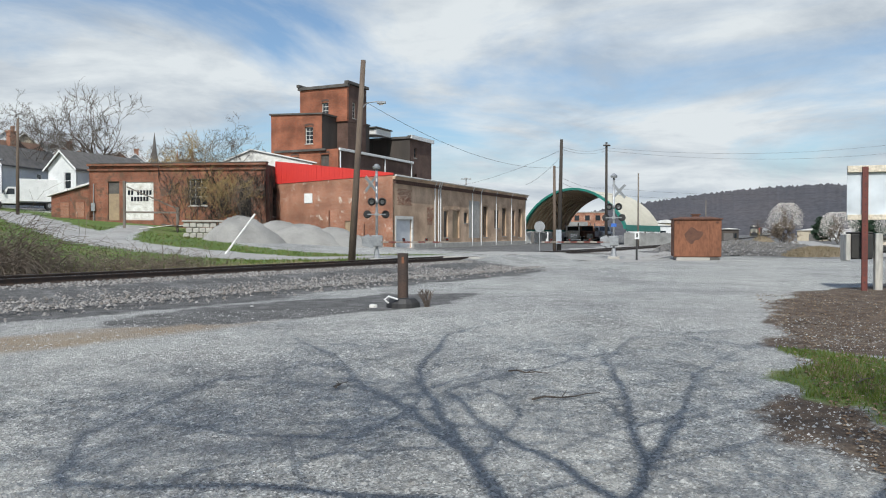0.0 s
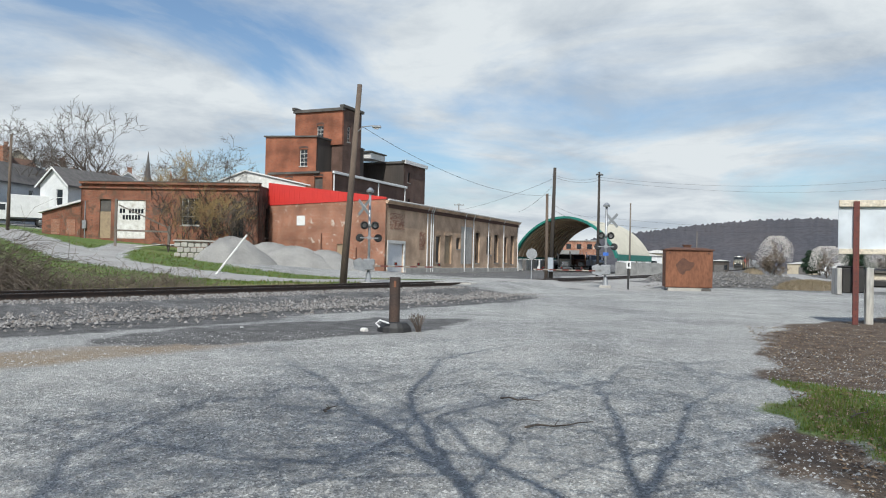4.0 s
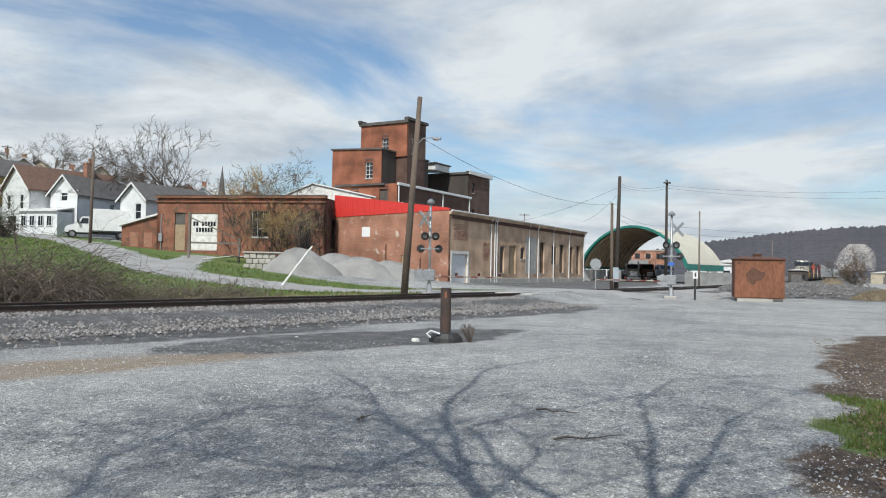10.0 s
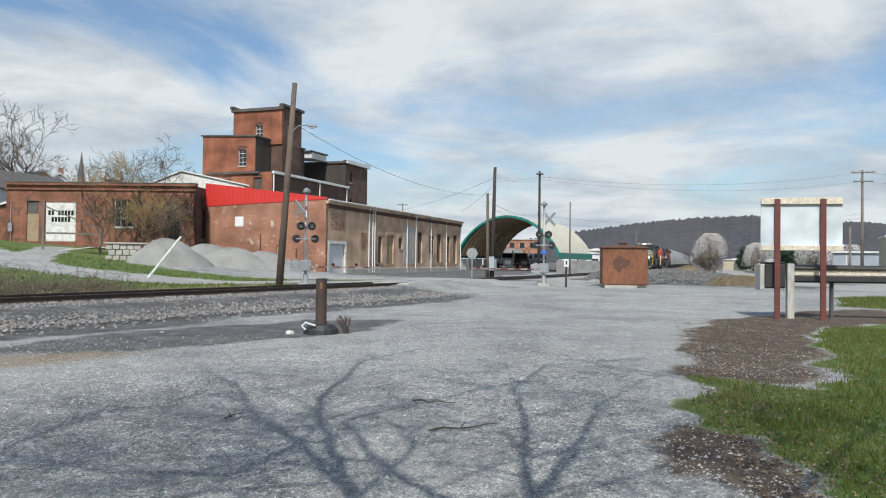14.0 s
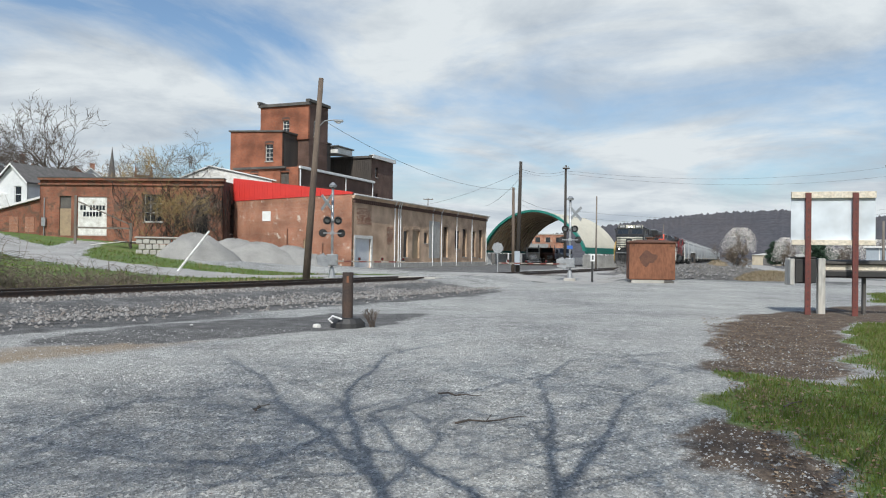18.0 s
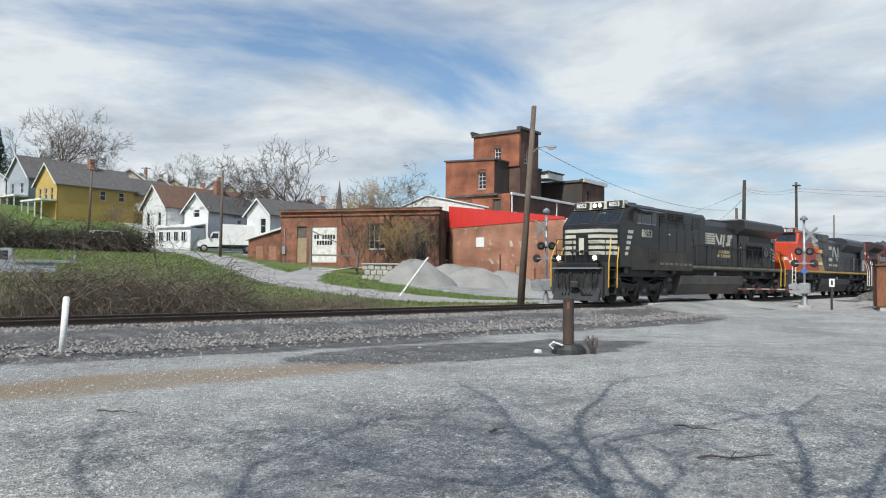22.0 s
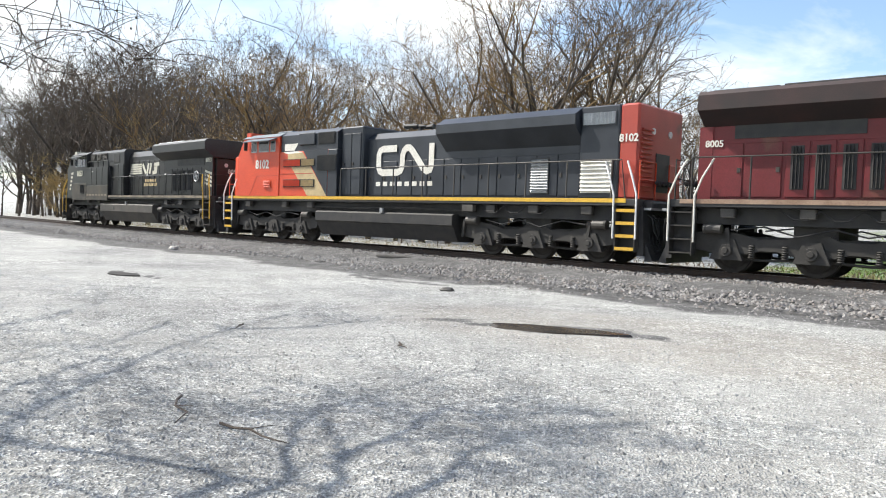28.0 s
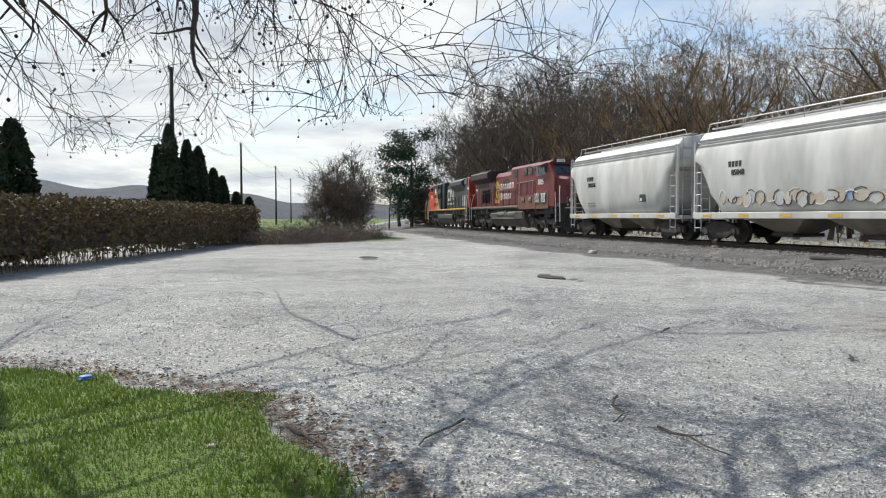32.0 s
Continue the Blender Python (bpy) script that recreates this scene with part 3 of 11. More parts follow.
# ---- ground ----
def ground_mat():
    m = bpy.data.materials.new("gravel_dirt_and_turf")
    m.use_nodes = True
    n, l = m.node_tree.nodes, m.node_tree.links
    p = n["Principled BSDF"]
    p.inputs["Roughness"].default_value = 0.95
    geo, at = n.new("ShaderNodeNewGeometry"), n.new("ShaderNodeVertexColor")
    at.layer_name = "cover"
    pos = geo.outputs["Position"]

    def noise_(scale, detail=5, rough=0.55):
        q = n.new("ShaderNodeTexNoise")
        q.inputs["Scale"].default_value, q.inputs["Detail"].default_value, q.inputs["Roughness"].default_value = scale, detail, rough
        l.new(pos, q.inputs["Vector"])
        return q.outputs["Fac"]

    def ramp_(fac, stops):
        r = n.new("ShaderNodeValToRGB")
        e = r.color_ramp.elements
        e[0].position, e[1].position = stops[0][0], stops[-1][0]
        e[0].color, e[1].color = (*stops[0][1], 1), (*stops[-1][1], 1)
        for q, c in stops[1:-1]:
            e.new(q).color = (*c, 1)
        l.new(fac, r.inputs[0])
        return r.outputs[0]

    def mix_(fac, a, b, kind="MIX"):
        q = n.new("ShaderNodeMix")
        q.data_type, q.blend_type = "RGBA", kind
        if isinstance(fac, float):
            q.inputs[0].default_value = fac
        else:
            l.new(fac, q.inputs[0])
        l.new(a, q.inputs[6])
        l.new(b, q.inputs[7])
        return q.outputs[2]

    def math_(op, a, b):
        q = n.new("ShaderNodeMath")
        q.operation = op
        for i, v in enumerate((a, b)):
            if isinstance(v, float):
                q.inputs[i].default_value = v
            else:
                l.new(v, q.inputs[i])
        return q.outputs[0]

    # crushed limestone: chips of several greys, dusty drifts, wheel-worn bare patches
    vo = n.new("ShaderNodeTexVoronoi")
    vo.inputs["Scale"].default_value = 48.0
    l.new(pos, vo.inputs["Vector"])
    vo2 = n.new("ShaderNodeTexVoronoi")
    vo2.inputs["Scale"].default_value = 15.0
    l.new(pos, vo2.inputs["Vector"])
    chips = ramp_(vo.outputs["Color"], [(0.0, (0.05, 0.05, 0.049)), (0.3, (0.178, 0.178, 0.174)), (0.7, (0.312, 0.312, 0.305)), (1.0, (0.66, 0.66, 0.645))])
    grit = ramp_(vo2.outputs["Color"], [(0.0, (0.72, 0.72, 0.72)), (0.5, (1.0, 1.0, 1.0)), (1.0, (1.25, 1.25, 1.24))])
    lime = mix_(1.0, chips, grit, "MULTIPLY")
    drift = ramp_(noise_(0.55, 7, 0.6), [(0.30, (0.92, 0.92, 0.905)), (0.5, (1.32, 1.32, 1.295)), (0.68, (1.58, 1.58, 1.55))])
    lime = mix_(1.0, lime, drift, "MULTIPLY")
    lime = mix_(1.0, lime, ramp_(noise_(2.1, 8, 0.7), [(0.32, (0.72, 0.72, 0.72)), (0.52, (1.0, 1.0, 1.0)), (0.7, (1.22, 1.22, 1.21))]), "MULTIPLY")
    lime = mix_(1.0, lime, ramp_(noise_(0.12, 4, 0.5), [(0.38, (0.82, 0.82, 0.83)), (0.6, (1.1, 1.1, 1.08))]), "MULTIPLY")
    fines = ramp_(noise_(0.23, 6, 0.65), [(0.42, (0, 0, 0)), (0.58, (1, 1, 1))])
    dust = ramp_(noise_(3.0, 6), [(0.3, (0.30, 0.297, 0.284)), (0.7, (0.40, 0.395, 0.378))])
    fm = math_("MULTIPLY", fines, 0.5)
    lime = mix_(fm, lime, dust)
    lane = n.new("ShaderNodeMix")
    lane.data_type = "RGBA"
    lane.inputs[7].default_value = (0.25, 0.19, 0.125, 1)
    l.new(math_("MULTIPLY", math_("MULTIPLY", at.outputs["Alpha"], noise_(0.8, 7, 0.65)), 1.75), lane.inputs[0])
    l.new(lime, lane.inputs[6])
    lime = lane.outputs[2]
    # other covers
    dirt = ramp_(noise_(2.2, 9, 0.72), [(0.3, (0.045, 0.03, 0.022)), (0.52, (0.10, 0.07, 0.048)), (0.72, (0.20, 0.155, 0.115))])
    cinder = ramp_(noise_(1.6, 8, 0.7), [(0.3, (0.055, 0.054, 0.053)), (0.55, (0.12, 0.117, 0.115)), (0.8, (0.27, 0.267, 0.265))])
    cinder = mix_(1.0, cinder, grit, "MULTIPLY")
    turf = ramp_(noise_(0.35, 8, 0.65), [(0.3, (0.072, 0.125, 0.024)), (0.55, (0.11, 0.165, 0.035)), (0.74, (0.19, 0.175, 0.075))])
    turf = mix_(1.0, turf, ramp_(noise_(22, 4), [(0.3, (0.7, 0.7, 0.7)), (0.7, (1.25, 1.25, 1.2))]), "MULTIPLY")
    sep = n.new("ShaderNodeSeparateColor")
    l.new(at.outputs["Color"], sep.inputs[0])
    ragged = math_("MULTIPLY", math_("SUBTRACT", math_("ADD", math_("MULTIPLY", noise_(1.5, 9, 0.75), 0.6), math_("MULTIPLY", noise_(0.35, 6, 0.6), 0.4)), 0.5), 2.2)

    def mask(ch):
        return ramp_(math_("ADD", sep.outputs[ch], ragged), [(0.36, (0, 0, 0)), (0.64, (1, 1, 1))])

    col = mix_(mask(2), lime, cinder)
    col = mix_(mask(1), col, dirt)
    col = mix_(mask(0), col, turf)
    l.new(col, p.inputs["Base Color"])
    bp = n.new("ShaderNodeBump")
    bp.inputs["Strength"].default_value, bp.inputs["Distance"].default_value = 0.75, 0.025
    l.new(math_("ADD", vo.outputs["Distance"], math_("MULTIPLY", noise_(9.0, 6), 1.5)), bp.inputs["Height"])
    l.new(bp.outputs[0], p.inputs["Normal"])
    return m


def blob(x, y, cx, cy, rx, ry, turn=0.0):
    """1 inside a soft ellipse, 0 outside."""
    c, s_ = math.cos(radians(turn)), math.sin(radians(turn))
    a, b = ((x - cx) * c + (y - cy) * s_) / rx, (-(x - cx) * s_ + (y - cy) * c) / ry
    return 1 - smooth(0.75, 1.25, np.sqrt(a * a + b * b))


LANE = [(2, 46), (-6, 44.5), (-13, 45), (-18, 46.5), (-22, 49), (-28, 56.5), (-36, 66.5), (-45, 77), (-58, 86)]
APRON = [(-22, 50), (-25, 58), (-27, 66), (-28.5, 70)]


def near_lane(x, y):
    """1 on the pale lane and the garage apron."""
    best = np.full(len(x), 99.0)
    for line, half in ((LANE, 1.9), (APRON, 0.9)):
        for (x0, y0), (x1, y1) in zip(line, line[1:]):
            dx, dy = x1 - x0, y1 - y0
            f = np.clip(((x - x0) * dx + (y - y0) * dy) / (dx * dx + dy * dy), 0, 1)
            best = np.minimum(best, np.hypot(x - x0 - f * dx, y - y0 - f * dy) - half)
    return 1 - smooth(0.0, 0.8, best)


LAWN = [(4.9, 10.8), (3.75, 8.1), (3.5, 7.0), (4.1, 6.5), (3.5, 5.5), (3.1, 4.4), (14, 2.5), (17, 12), (14.5, 19.3), (11.8, 18.7), (10.3, 16.5), (6.9, 10.5), (6.1, 9.4), (5.6, 9.9)]
MULCH = [(4.9, 11.2), (6.4, 14.6), (8.2, 18.6), (10, 21), (15.7, 25.4), (19, 26.4), (14.5, 19.3), (11.8, 18.7), (10.3, 16.5), (6.9, 10.5), (6.1, 9.4), (5.6, 9.9), (4.8, 10.4)]
SOIL = [(2.95, 6.9), (3.6, 7.8), (4.4, 6.9), (3.8, 5.4), (3.4, 4.2), (2.7, 4.9), (2.45, 5.9)]

VERGE = [(18.0, 27.8), (22.3, 34.8), (27, 37.5), (36, 38), (40, 30), (24, 23), (19.0, 26.4)]


def within(x, y, poly, soft=0.35):
    """1 inside an outline on the plan, falling to 0 across its edge."""
    inside, best = np.zeros(len(x), bool), np.full(len(x), 99.0)
    for (x0, y0), (x1, y1) in zip(poly, poly[1:] + poly[:1]):
        dx, dy = x1 - x0, y1 - y0
        f = np.clip(((x - x0) * dx + (y - y0) * dy) / (dx * dx + dy * dy), 0, 1)
        best = np.minimum(best, np.hypot(x - x0 - f * dx, y - y0 - f * dy))
        cross_ = ((y0 > y) != (y1 > y))
        inside ^= cross_ & (x < x0 + (y - y0) * dx / (dy if abs(dy) > 1e-9 else 1e-9))
    return smooth(-soft, soft, np.where(inside, best, -best))


def covers(x, y):
    """Turf, bare soil and cinders on the plan."""
    s, u = track_coords(x, y)
    u = u + 0.5 * wavy(x, y, 0.8, 0.2) + 0.25 * wavy(x, y, 2.4, 0.8)
    x, y = x + 0.22 * wavy(x, y, 2.1, 0.4) + 0.12 * wavy(x, y, 5.3, 1.1), y + 0.25 * wavy(x, y, 1.7, 2.0) + 0.12 * wavy(x, y, 4.6, 0.3)
    edge = 1.55 + 0.49 * (y - 4)
    lawn = np.maximum(within(x, y, LAWN), within(x, y, VERGE, 0.5))
    mulch = within(x, y, MULCH, 0.6) * (1 - lawn)
    bare = within(x, y, SOIL, 0.5) * (1 - lawn)
    tree_lawn = 1 - smooth(5.3, 5.65, np.hypot(x - 1.3, y + 6.5))
    back = smooth(3.0, 4.5, -y + 0.6 * x - 3) * smooth(-3, -1, x) + smooth(7, 9, x - edge) * (1 - smooth(4, 6, y))
    tree_edge = (1 - smooth(5.6, 5.82, np.hypot(x - 1.3, y + 6.5)))
    beyond = smooth(4.3, 6.0, u) * (1 - smooth(48, 56, s))
    beyond = beyond * (0.3 + 0.7 * smooth(-14, -3, s)) * (1 - near_lane(x, y)) * (1 - blob(x, y, -7.5, 59.5, 9.5, 7.5))
    far_right = smooth(46, 52, np.hypot(x, y)) * (1 - smooth(-9, -6, u)) * smooth(0, 20, s)
    far_field = smooth(44, 54, np.hypot(x, y)) * (1 - smooth(5, 20, s)) * (1 - smooth(-10, -7, u)) * 0.8
    back_field = smooth(24, 30, -u) * smooth(25, 35, -s) * smooth(24, 36, np.hypot(x, y))
    turf = np.clip(np.maximum.reduce([lawn, tree_lawn, back, beyond * 0.85, far_right * 0.25, back_field, far_field]), 0, 1)
    soil = np.clip(np.maximum.reduce([mulch * 0.95, bare * 0.8, (tree_edge - tree_lawn) * 0.62, beyond * 0.4 * smooth(0, 1, np.sin(x * 0.2) * np.sin(y * 0.23))]), 0, 1)
    wet = blob(x, y, -2.6, 16.8, 5.0, 1.7, 48) * 0.9 + blob(x, y, -11.5, -0.1, 1.9, 0.35, 75) + blob(x, y, -17.4, -9.7, 1.2, 0.25, 60) + blob(x, y, -20.8, -19.4, 1.2, 0.3, 45) + blob(x, y, -15.6, 4.2, 1.1, 0.5, 50) * 0.7 + blob(x, y, -19, -3.5, 2.2, 0.35, 55) * 0.6
    rim = smooth(-7.2, -5.2, u) * (1 - smooth(3.8, 5.0, u)) * (1 - smooth(30, 33, s) * (1 - smooth(46, 50, s)))
    beyond_r = smooth(4, 6, u) * smooth(58, 66, s) * 0.3
    cinder = np.clip(np.maximum.reduce([wet, rim * 0.85, beyond_r, smooth(46, 60, s) * smooth(-30, -20, u) * smooth(50, 54, np.hypot(x, y)) * 0.7]), 0, 1)
    return turf, soil, cinder


def build_ground():
    na = 760
    rad = [0.0] + list(np.geomspace(0.8, 220.0, 200)) + list(np.geomspace(235.0, 3500.0, 26))
    ang = np.linspace(0, 2 * np.pi, na, endpoint=False)
    r, a = np.meshgrid(np.array(rad[1:]), ang, indexing="ij")
    x, y = (r * np.sin(a)).ravel(), (r * np.cos(a)).ravel()
    z = land(x, y)
    v = np.vstack([[[0, 0, ground(0, 0)]], np.stack([x, y, z], 1)])
    nr = len(rad) - 1
    i, j = np.meshgrid(np.arange(nr - 1), np.arange(na), indexing="ij")
    k = (j + 1) % na
    quads = np.stack([1 + i * na + j, 1 + i * na + k, 1 + (i + 1) * na + k, 1 + (i + 1) * na + j], -1).reshape(-1, 4)
    faces = quads.tolist() + [(0, 1 + (q + 1) % na, 1 + q) for q in range(na)]
    me = raw_mesh("ground", v.tolist(), faces, ground_mat(), True)
    t, s_, c = covers(v[:, 0], v[:, 1])
    ochre = blob(v[:, 0] + 0.3 * wavy(v[:, 0], v[:, 1], 1.1), v[:, 1], -6.5, 10.7, 4.6, 1.0, 48) + 0.22 * blob(v[:, 0], v[:, 1], -11.0, 2.0, 5.0, 2.2, 60)
    at = me.color_attributes.new("cover", "FLOAT_COLOR", "POINT")
    at.data.foreach_set("color", np.stack([t, s_, c, ochre], 1).ravel())
    tagged(new("ground", me), "pale crushed-limestone lot with dirt, cinders and turf", "ground", kind="structure")


build_ground()


def strip(name, pts, widths, material, label, lift=0.03, kind="structure", category="road"):
    """A paved band laid on the ground along a line of places."""
    P = []
    for (x0, y0), (x1, y1) in zip(pts, pts[1:]):
        n = max(2, int(math.hypot(x1 - x0, y1 - y0) / 1.5))
        P += [(x0 + (x1 - x0) * i / n, y0 + (y1 - y0) * i / n) for i in range(n)]
    P.append(pts[-1])
    P = np.array(P)
    for _ in range(6):
        P[1:-1] = (P[:-2] + 2 * P[1:-1] + P[2:]) / 4
    d = np.gradient(P, axis=0)
    d /= np.linalg.norm(d, axis=1)[:, None]
    w = np.interp(np.linspace(0, 1, len(P)), np.linspace(0, 1, len(widths)), widths)
    cols = []
    for f in (-0.5, -0.25, 0, 0.25, 0.5):
        q = P + np.stack([-d[:, 1], d[:, 0]], 1) * (w * f)[:, None]
        cols.append(np.column_stack([q, land(q[:, 0], q[:, 1]) + lift - (0.06 if abs(f) == 0.5 else 0)]))
    v = np.stack(cols, 1)
    v[0, :, 2] -= 0.1
    v[-1, :, 2] -= 0.1
    v = v.reshape(-1, 3).tolist()
    f = [(i * 5 + j, i * 5 + j + 1, i * 5 + j + 6, i * 5 + j + 5) for i in range(len(P) - 1) for j in range(4)]
    me = raw_mesh(name, v, f, material, True)
    return tagged(new(name, me), label, category, kind=kind)


strip("road", [(6.2, 41), (7, 46), (10, 55), (17, 72), (26, 92), (40, 122)], [11, 12, 15, 16, 14, 12], M_ROAD, "pale worn asphalt road over the level crossing", lift=0.045)
strip("road", [(9, 50), (2, 46), (-6, 44.5), (-13, 45), (-18, 46.5), (-22, 49), (-28, 56.5), (-36, 66.5), (-45, 77), (-58, 86)], [8, 6.5, 5, 4.2, 4, 4, 4.2, 4.6, 5, 5], M_ROAD, "pale lane climbing past the brick garage", lift=0.05)
strip("road", [(-22, 50), (-25, 58), (-27, 66), (-28.5, 70)], [1.8, 1.6, 2.0, 2.4], M_ROAD, "pale apron to the garage door", lift=0.04)
strip("road", [(30, 46), (46, 62), (70, 92), (110, 150)], [5, 6, 6, 6], M_ROAD, "pale side road beyond the dry grass", lift=0.05)


# ---- track ----
def build_track():
    s0, s1 = -230, 420
    ss = np.arange(s0, s1 + 1, 2.0)
    c = np.array([track(s) for s in ss])
    h = np.radians(c[:, 2])
    nx, ny = -np.cos(h), np.sin(h)
    # ballast bed
    prof = [(-4.7, -0.45), (-4.0, 0.06), (-3.0, 0.18), (-2.2, 0.27), (-1.5, 0.31), (1.5, 0.31), (2.2, 0.27), (3.0, 0.15), (4.2, 0.05), (4.9, -0.45)]
    v, f, k = [], [], len(prof)
    for i in range(len(ss)):
        for u, z in prof:
            v.append((c[i, 0] + nx[i] * u, c[i, 1] + ny[i] * u, z + 0.02 * math.sin(ss[i] * 0.7 + u)))
    for i in range(len(ss) - 1):
        for j in range(k - 1):
            f.append((i * k + j, i * k + k + j, i * k + k + j + 1, i * k + j + 1))
    bed_m = mat("ballast_bed", (0.17, 0.167, 0.165), (0.10, 0.097, 0.094), 6, 0.95, 0, 1.0, fine=16, dist=0.06)
    tagged(new("track_bed", raw_mesh("track_bed", v, f, bed_m, False)), "bed of grey crushed-stone ballast", "ballast", kind="structure")
    # rails
    rp = [(-0.07, -0.172), (0.07, -0.172), (0.07, -0.155), (0.012, -0.14), (0.012, -0.04), (0.036, -0.03), (0.036, -0.004), (0.028, 0.0), (-0.028, 0.0), (-0.036, -0.004), (-0.036, -0.03), (-0.012, -0.04), (-0.012, -0.14), (-0.07, -0.155)]
    for u0 in (-0.7525, 0.7525):
        v, f, mi, k = [], [], [], len(rp)
        for i in range(len(ss)):
            for u, z in rp:
                v.append((c[i, 0] + nx[i] * (u0 + u), c[i, 1] + ny[i] * (u0 + u), TRACK_Z + z))
        for i in range(len(ss) - 1):
            for j in range(k):
                q = (j + 1) % k
                f.append((i * k + j, i * k + q, (i + 1) * k + q, (i + 1) * k + j))
                mi.append(1 if j == 7 else 0)
        me = raw_mesh("rail", v, f, M_RAIL)
        me.materials.append(M_RAILTOP)
        me.polygons.foreach_set("material_index", mi)
        tagged(new("rail", me), "rusty steel rail with a polished running surface", "rail", kind="structure")
    # stones of the near shoulder, ties between
    rng = np.random.default_rng(3)
    bv, bf = [], []
    shape = np.array([(1, 0, -.3), (.3, .95, 0), (-.9, .4, .1), (-.5, -.9, -.1), (.5, -.8, .2), (0.1, 0, .8)])
    tri = [(0, 1, 5), (1, 2, 5), (2, 3, 5), (3, 4, 5), (4, 0, 5), (0, 4, 1), (1, 4, 3), (1, 3, 2)]
    for a, b, cnt in ((-16, 34, 17000), (-75, -16, 6500), (44, 70, 1500), (-16, 30, 1000)):
        s_ = rng.uniform(a, b, cnt)
        u_ = rng.uniform(-5.1, -0.9, cnt) if cnt != 1000 else rng.uniform(-6.5, -4.8, cnt)
        for s, u in zip(s_, u_):
            x, y, hh = track(s, u)
            z = np.interp(u, [q[0] for q in prof], [q[1] for q in prof]) if u > -4.05 else 0.06
            rr = rng.uniform(0.028, 0.062)
            if u < -4.6 and rng.random() < 0.4:
                continue
            m = shape * rr * rng.uniform(0.7, 1.25, 3)
            ca, sa = math.cos(s * 37 % 6.28), math.sin(s * 37 % 6.28)
            o = len(bv)
            bv += [(x + p[0] * ca - p[1] * sa, y + p[0] * sa + p[1] * ca, z + p[2] + rr * 0.35) for p in m]
            bf += [(o + p, o + q, o + r) for p, q, r in tri]
    tagged(new("ballast_stones", raw_mesh("ballast_stones", bv, bf, M_BALLAST)), "loose grey and brown ballast stones on the shoulder", "ballast", kind="stuff")
    tie = G().use(M_TIE).box(-0.115, -1.3, -0.18, 0.115, 1.3, 0, c=0.012).mesh("tie")
    bed = bpy.data.objects["track_bed"]
    for i in range(-130, 140):
        s = i * 0.52
        if 30 < s < 45:
            continue
        x, y, hh = track(s)
        o = new("tie", tie)
        o.parent = bed
        o.matrix_basis = pose(x, y, TRACK_Z - 0.172 + random.uniform(-0.008, 0.008), 0, 0, 90 - hh + random.uniform(-1, 1))
    # level crossing panels
    for u in (-1.15, 0.0, 1.15):
        wdt = 1.28 if u == 0 else 0.62
        for k2 in range(5):
            s = 33.2 + k2 * 2.3
            x, y, hh = track(s, u)
            o = new("crossing_panel", G().use(M_CONC).box(-1.13, -wdt / 2, -0.15, 1.13, wdt / 2, -0.012, c=0.02).mesh("crossing_panel"))
            o.parent = bed
            o.matrix_basis = pose(x, y, TRACK_Z, 0, 0, 90 - hh)


build_track()


# ---- trees and growth ----
def grow(seed, height, trunk_r, levels=5, spread=0.75, up=0.25, kids=(3, 5), droop=0.0, first=0.3, ratio=0.62, twig_min=0.006, lean=(0, 0), sides=5, stem=0.55):
    """A bare tree: returns geometry of the heavy limbs and of the fine twigs."""
    rng = random.Random(seed)
    wood, fine = G(), G()

    def limb(p, d, length, r, lev):
        last = lev >= levels
        seg = 1 if last else (4 if lev < 2 else (3 if lev < levels - 1 else 2))
        pts, dirs = [p], [d]
        rise = up * (1 - 0.75 * lev / levels)
        for i in range(seg):
            d = (d + Vector((rng.uniform(-1, 1), rng.uniform(-1, 1), rng.uniform(-0.75, 0.85) + rise - droop * lev)) * (0.16 + 0.05 * lev)).normalized()
            p = p + d * (length / seg)
            pts.append(p)
            dirs.append(d)
        r_end = max(r * (0.55 if lev else 0.45), twig_min * 0.6)
        for i in range(seg):
            a, b = r + (r_end - r) * i / seg, r + (r_end - r) * (i + 1) / seg
            if last:
                t0 = dirs[1].orthogonal().normalized() * a
                t1 = dirs[1].cross(t0)
                fine.add([tuple(pts[0] + t0), tuple(pts[0] - t0 * 0.5 + t1 * 0.87), tuple(pts[0] - t0 * 0.5 - t1 * 0.87), tuple(pts[1])], [(0, 1, 3), (1, 2, 3), (2, 0, 3)])
            else:
                (wood if lev < 2 else fine).cyl(pts[i], pts[i + 1], a, b, sides if lev == 0 else (4 if lev < 2 else 3), lev == 0)
        if lev >= levels:
            return
        n = rng.randint(*kids) + (3 if lev == 0 else 0)
        for k in range(n):
            f = rng.uniform(first if lev == 0 else 0.2, 1.0) if k else 1.0
            i = min(int(f * seg), seg - 1)
            q = pts[i].lerp(pts[i + 1], f * seg - i)
            dd = dirs[i + 1]
            side = dd.orthogonal().normalized()
            side.rotate(Matrix.Rotation(rng.uniform(0, 6.283), 3, dd))
            nd = (dd * (1 - spread * rng.uniform(0.5, 1.0)) + side * spread).normalized()
            limb(q, nd, length * ratio * rng.uniform(0.7, 1.15), max(r * (1 - 0.5 * f) * rng.uniform(0.55, 0.74), twig_min), lev + 1)

    limb(Vector((0, 0, -0.2)), Vector((lean[0], lean[1], 1)).normalized(), height * stem, trunk_r, 0)
    k = height / max(p[2] for p in wood.v + fine.v)
    for q in (wood, fine):
        q.v = [(x * k, y * k, z * k) for x, y, z in q.v]
    return wood, fine


TREE_KINDS = {}


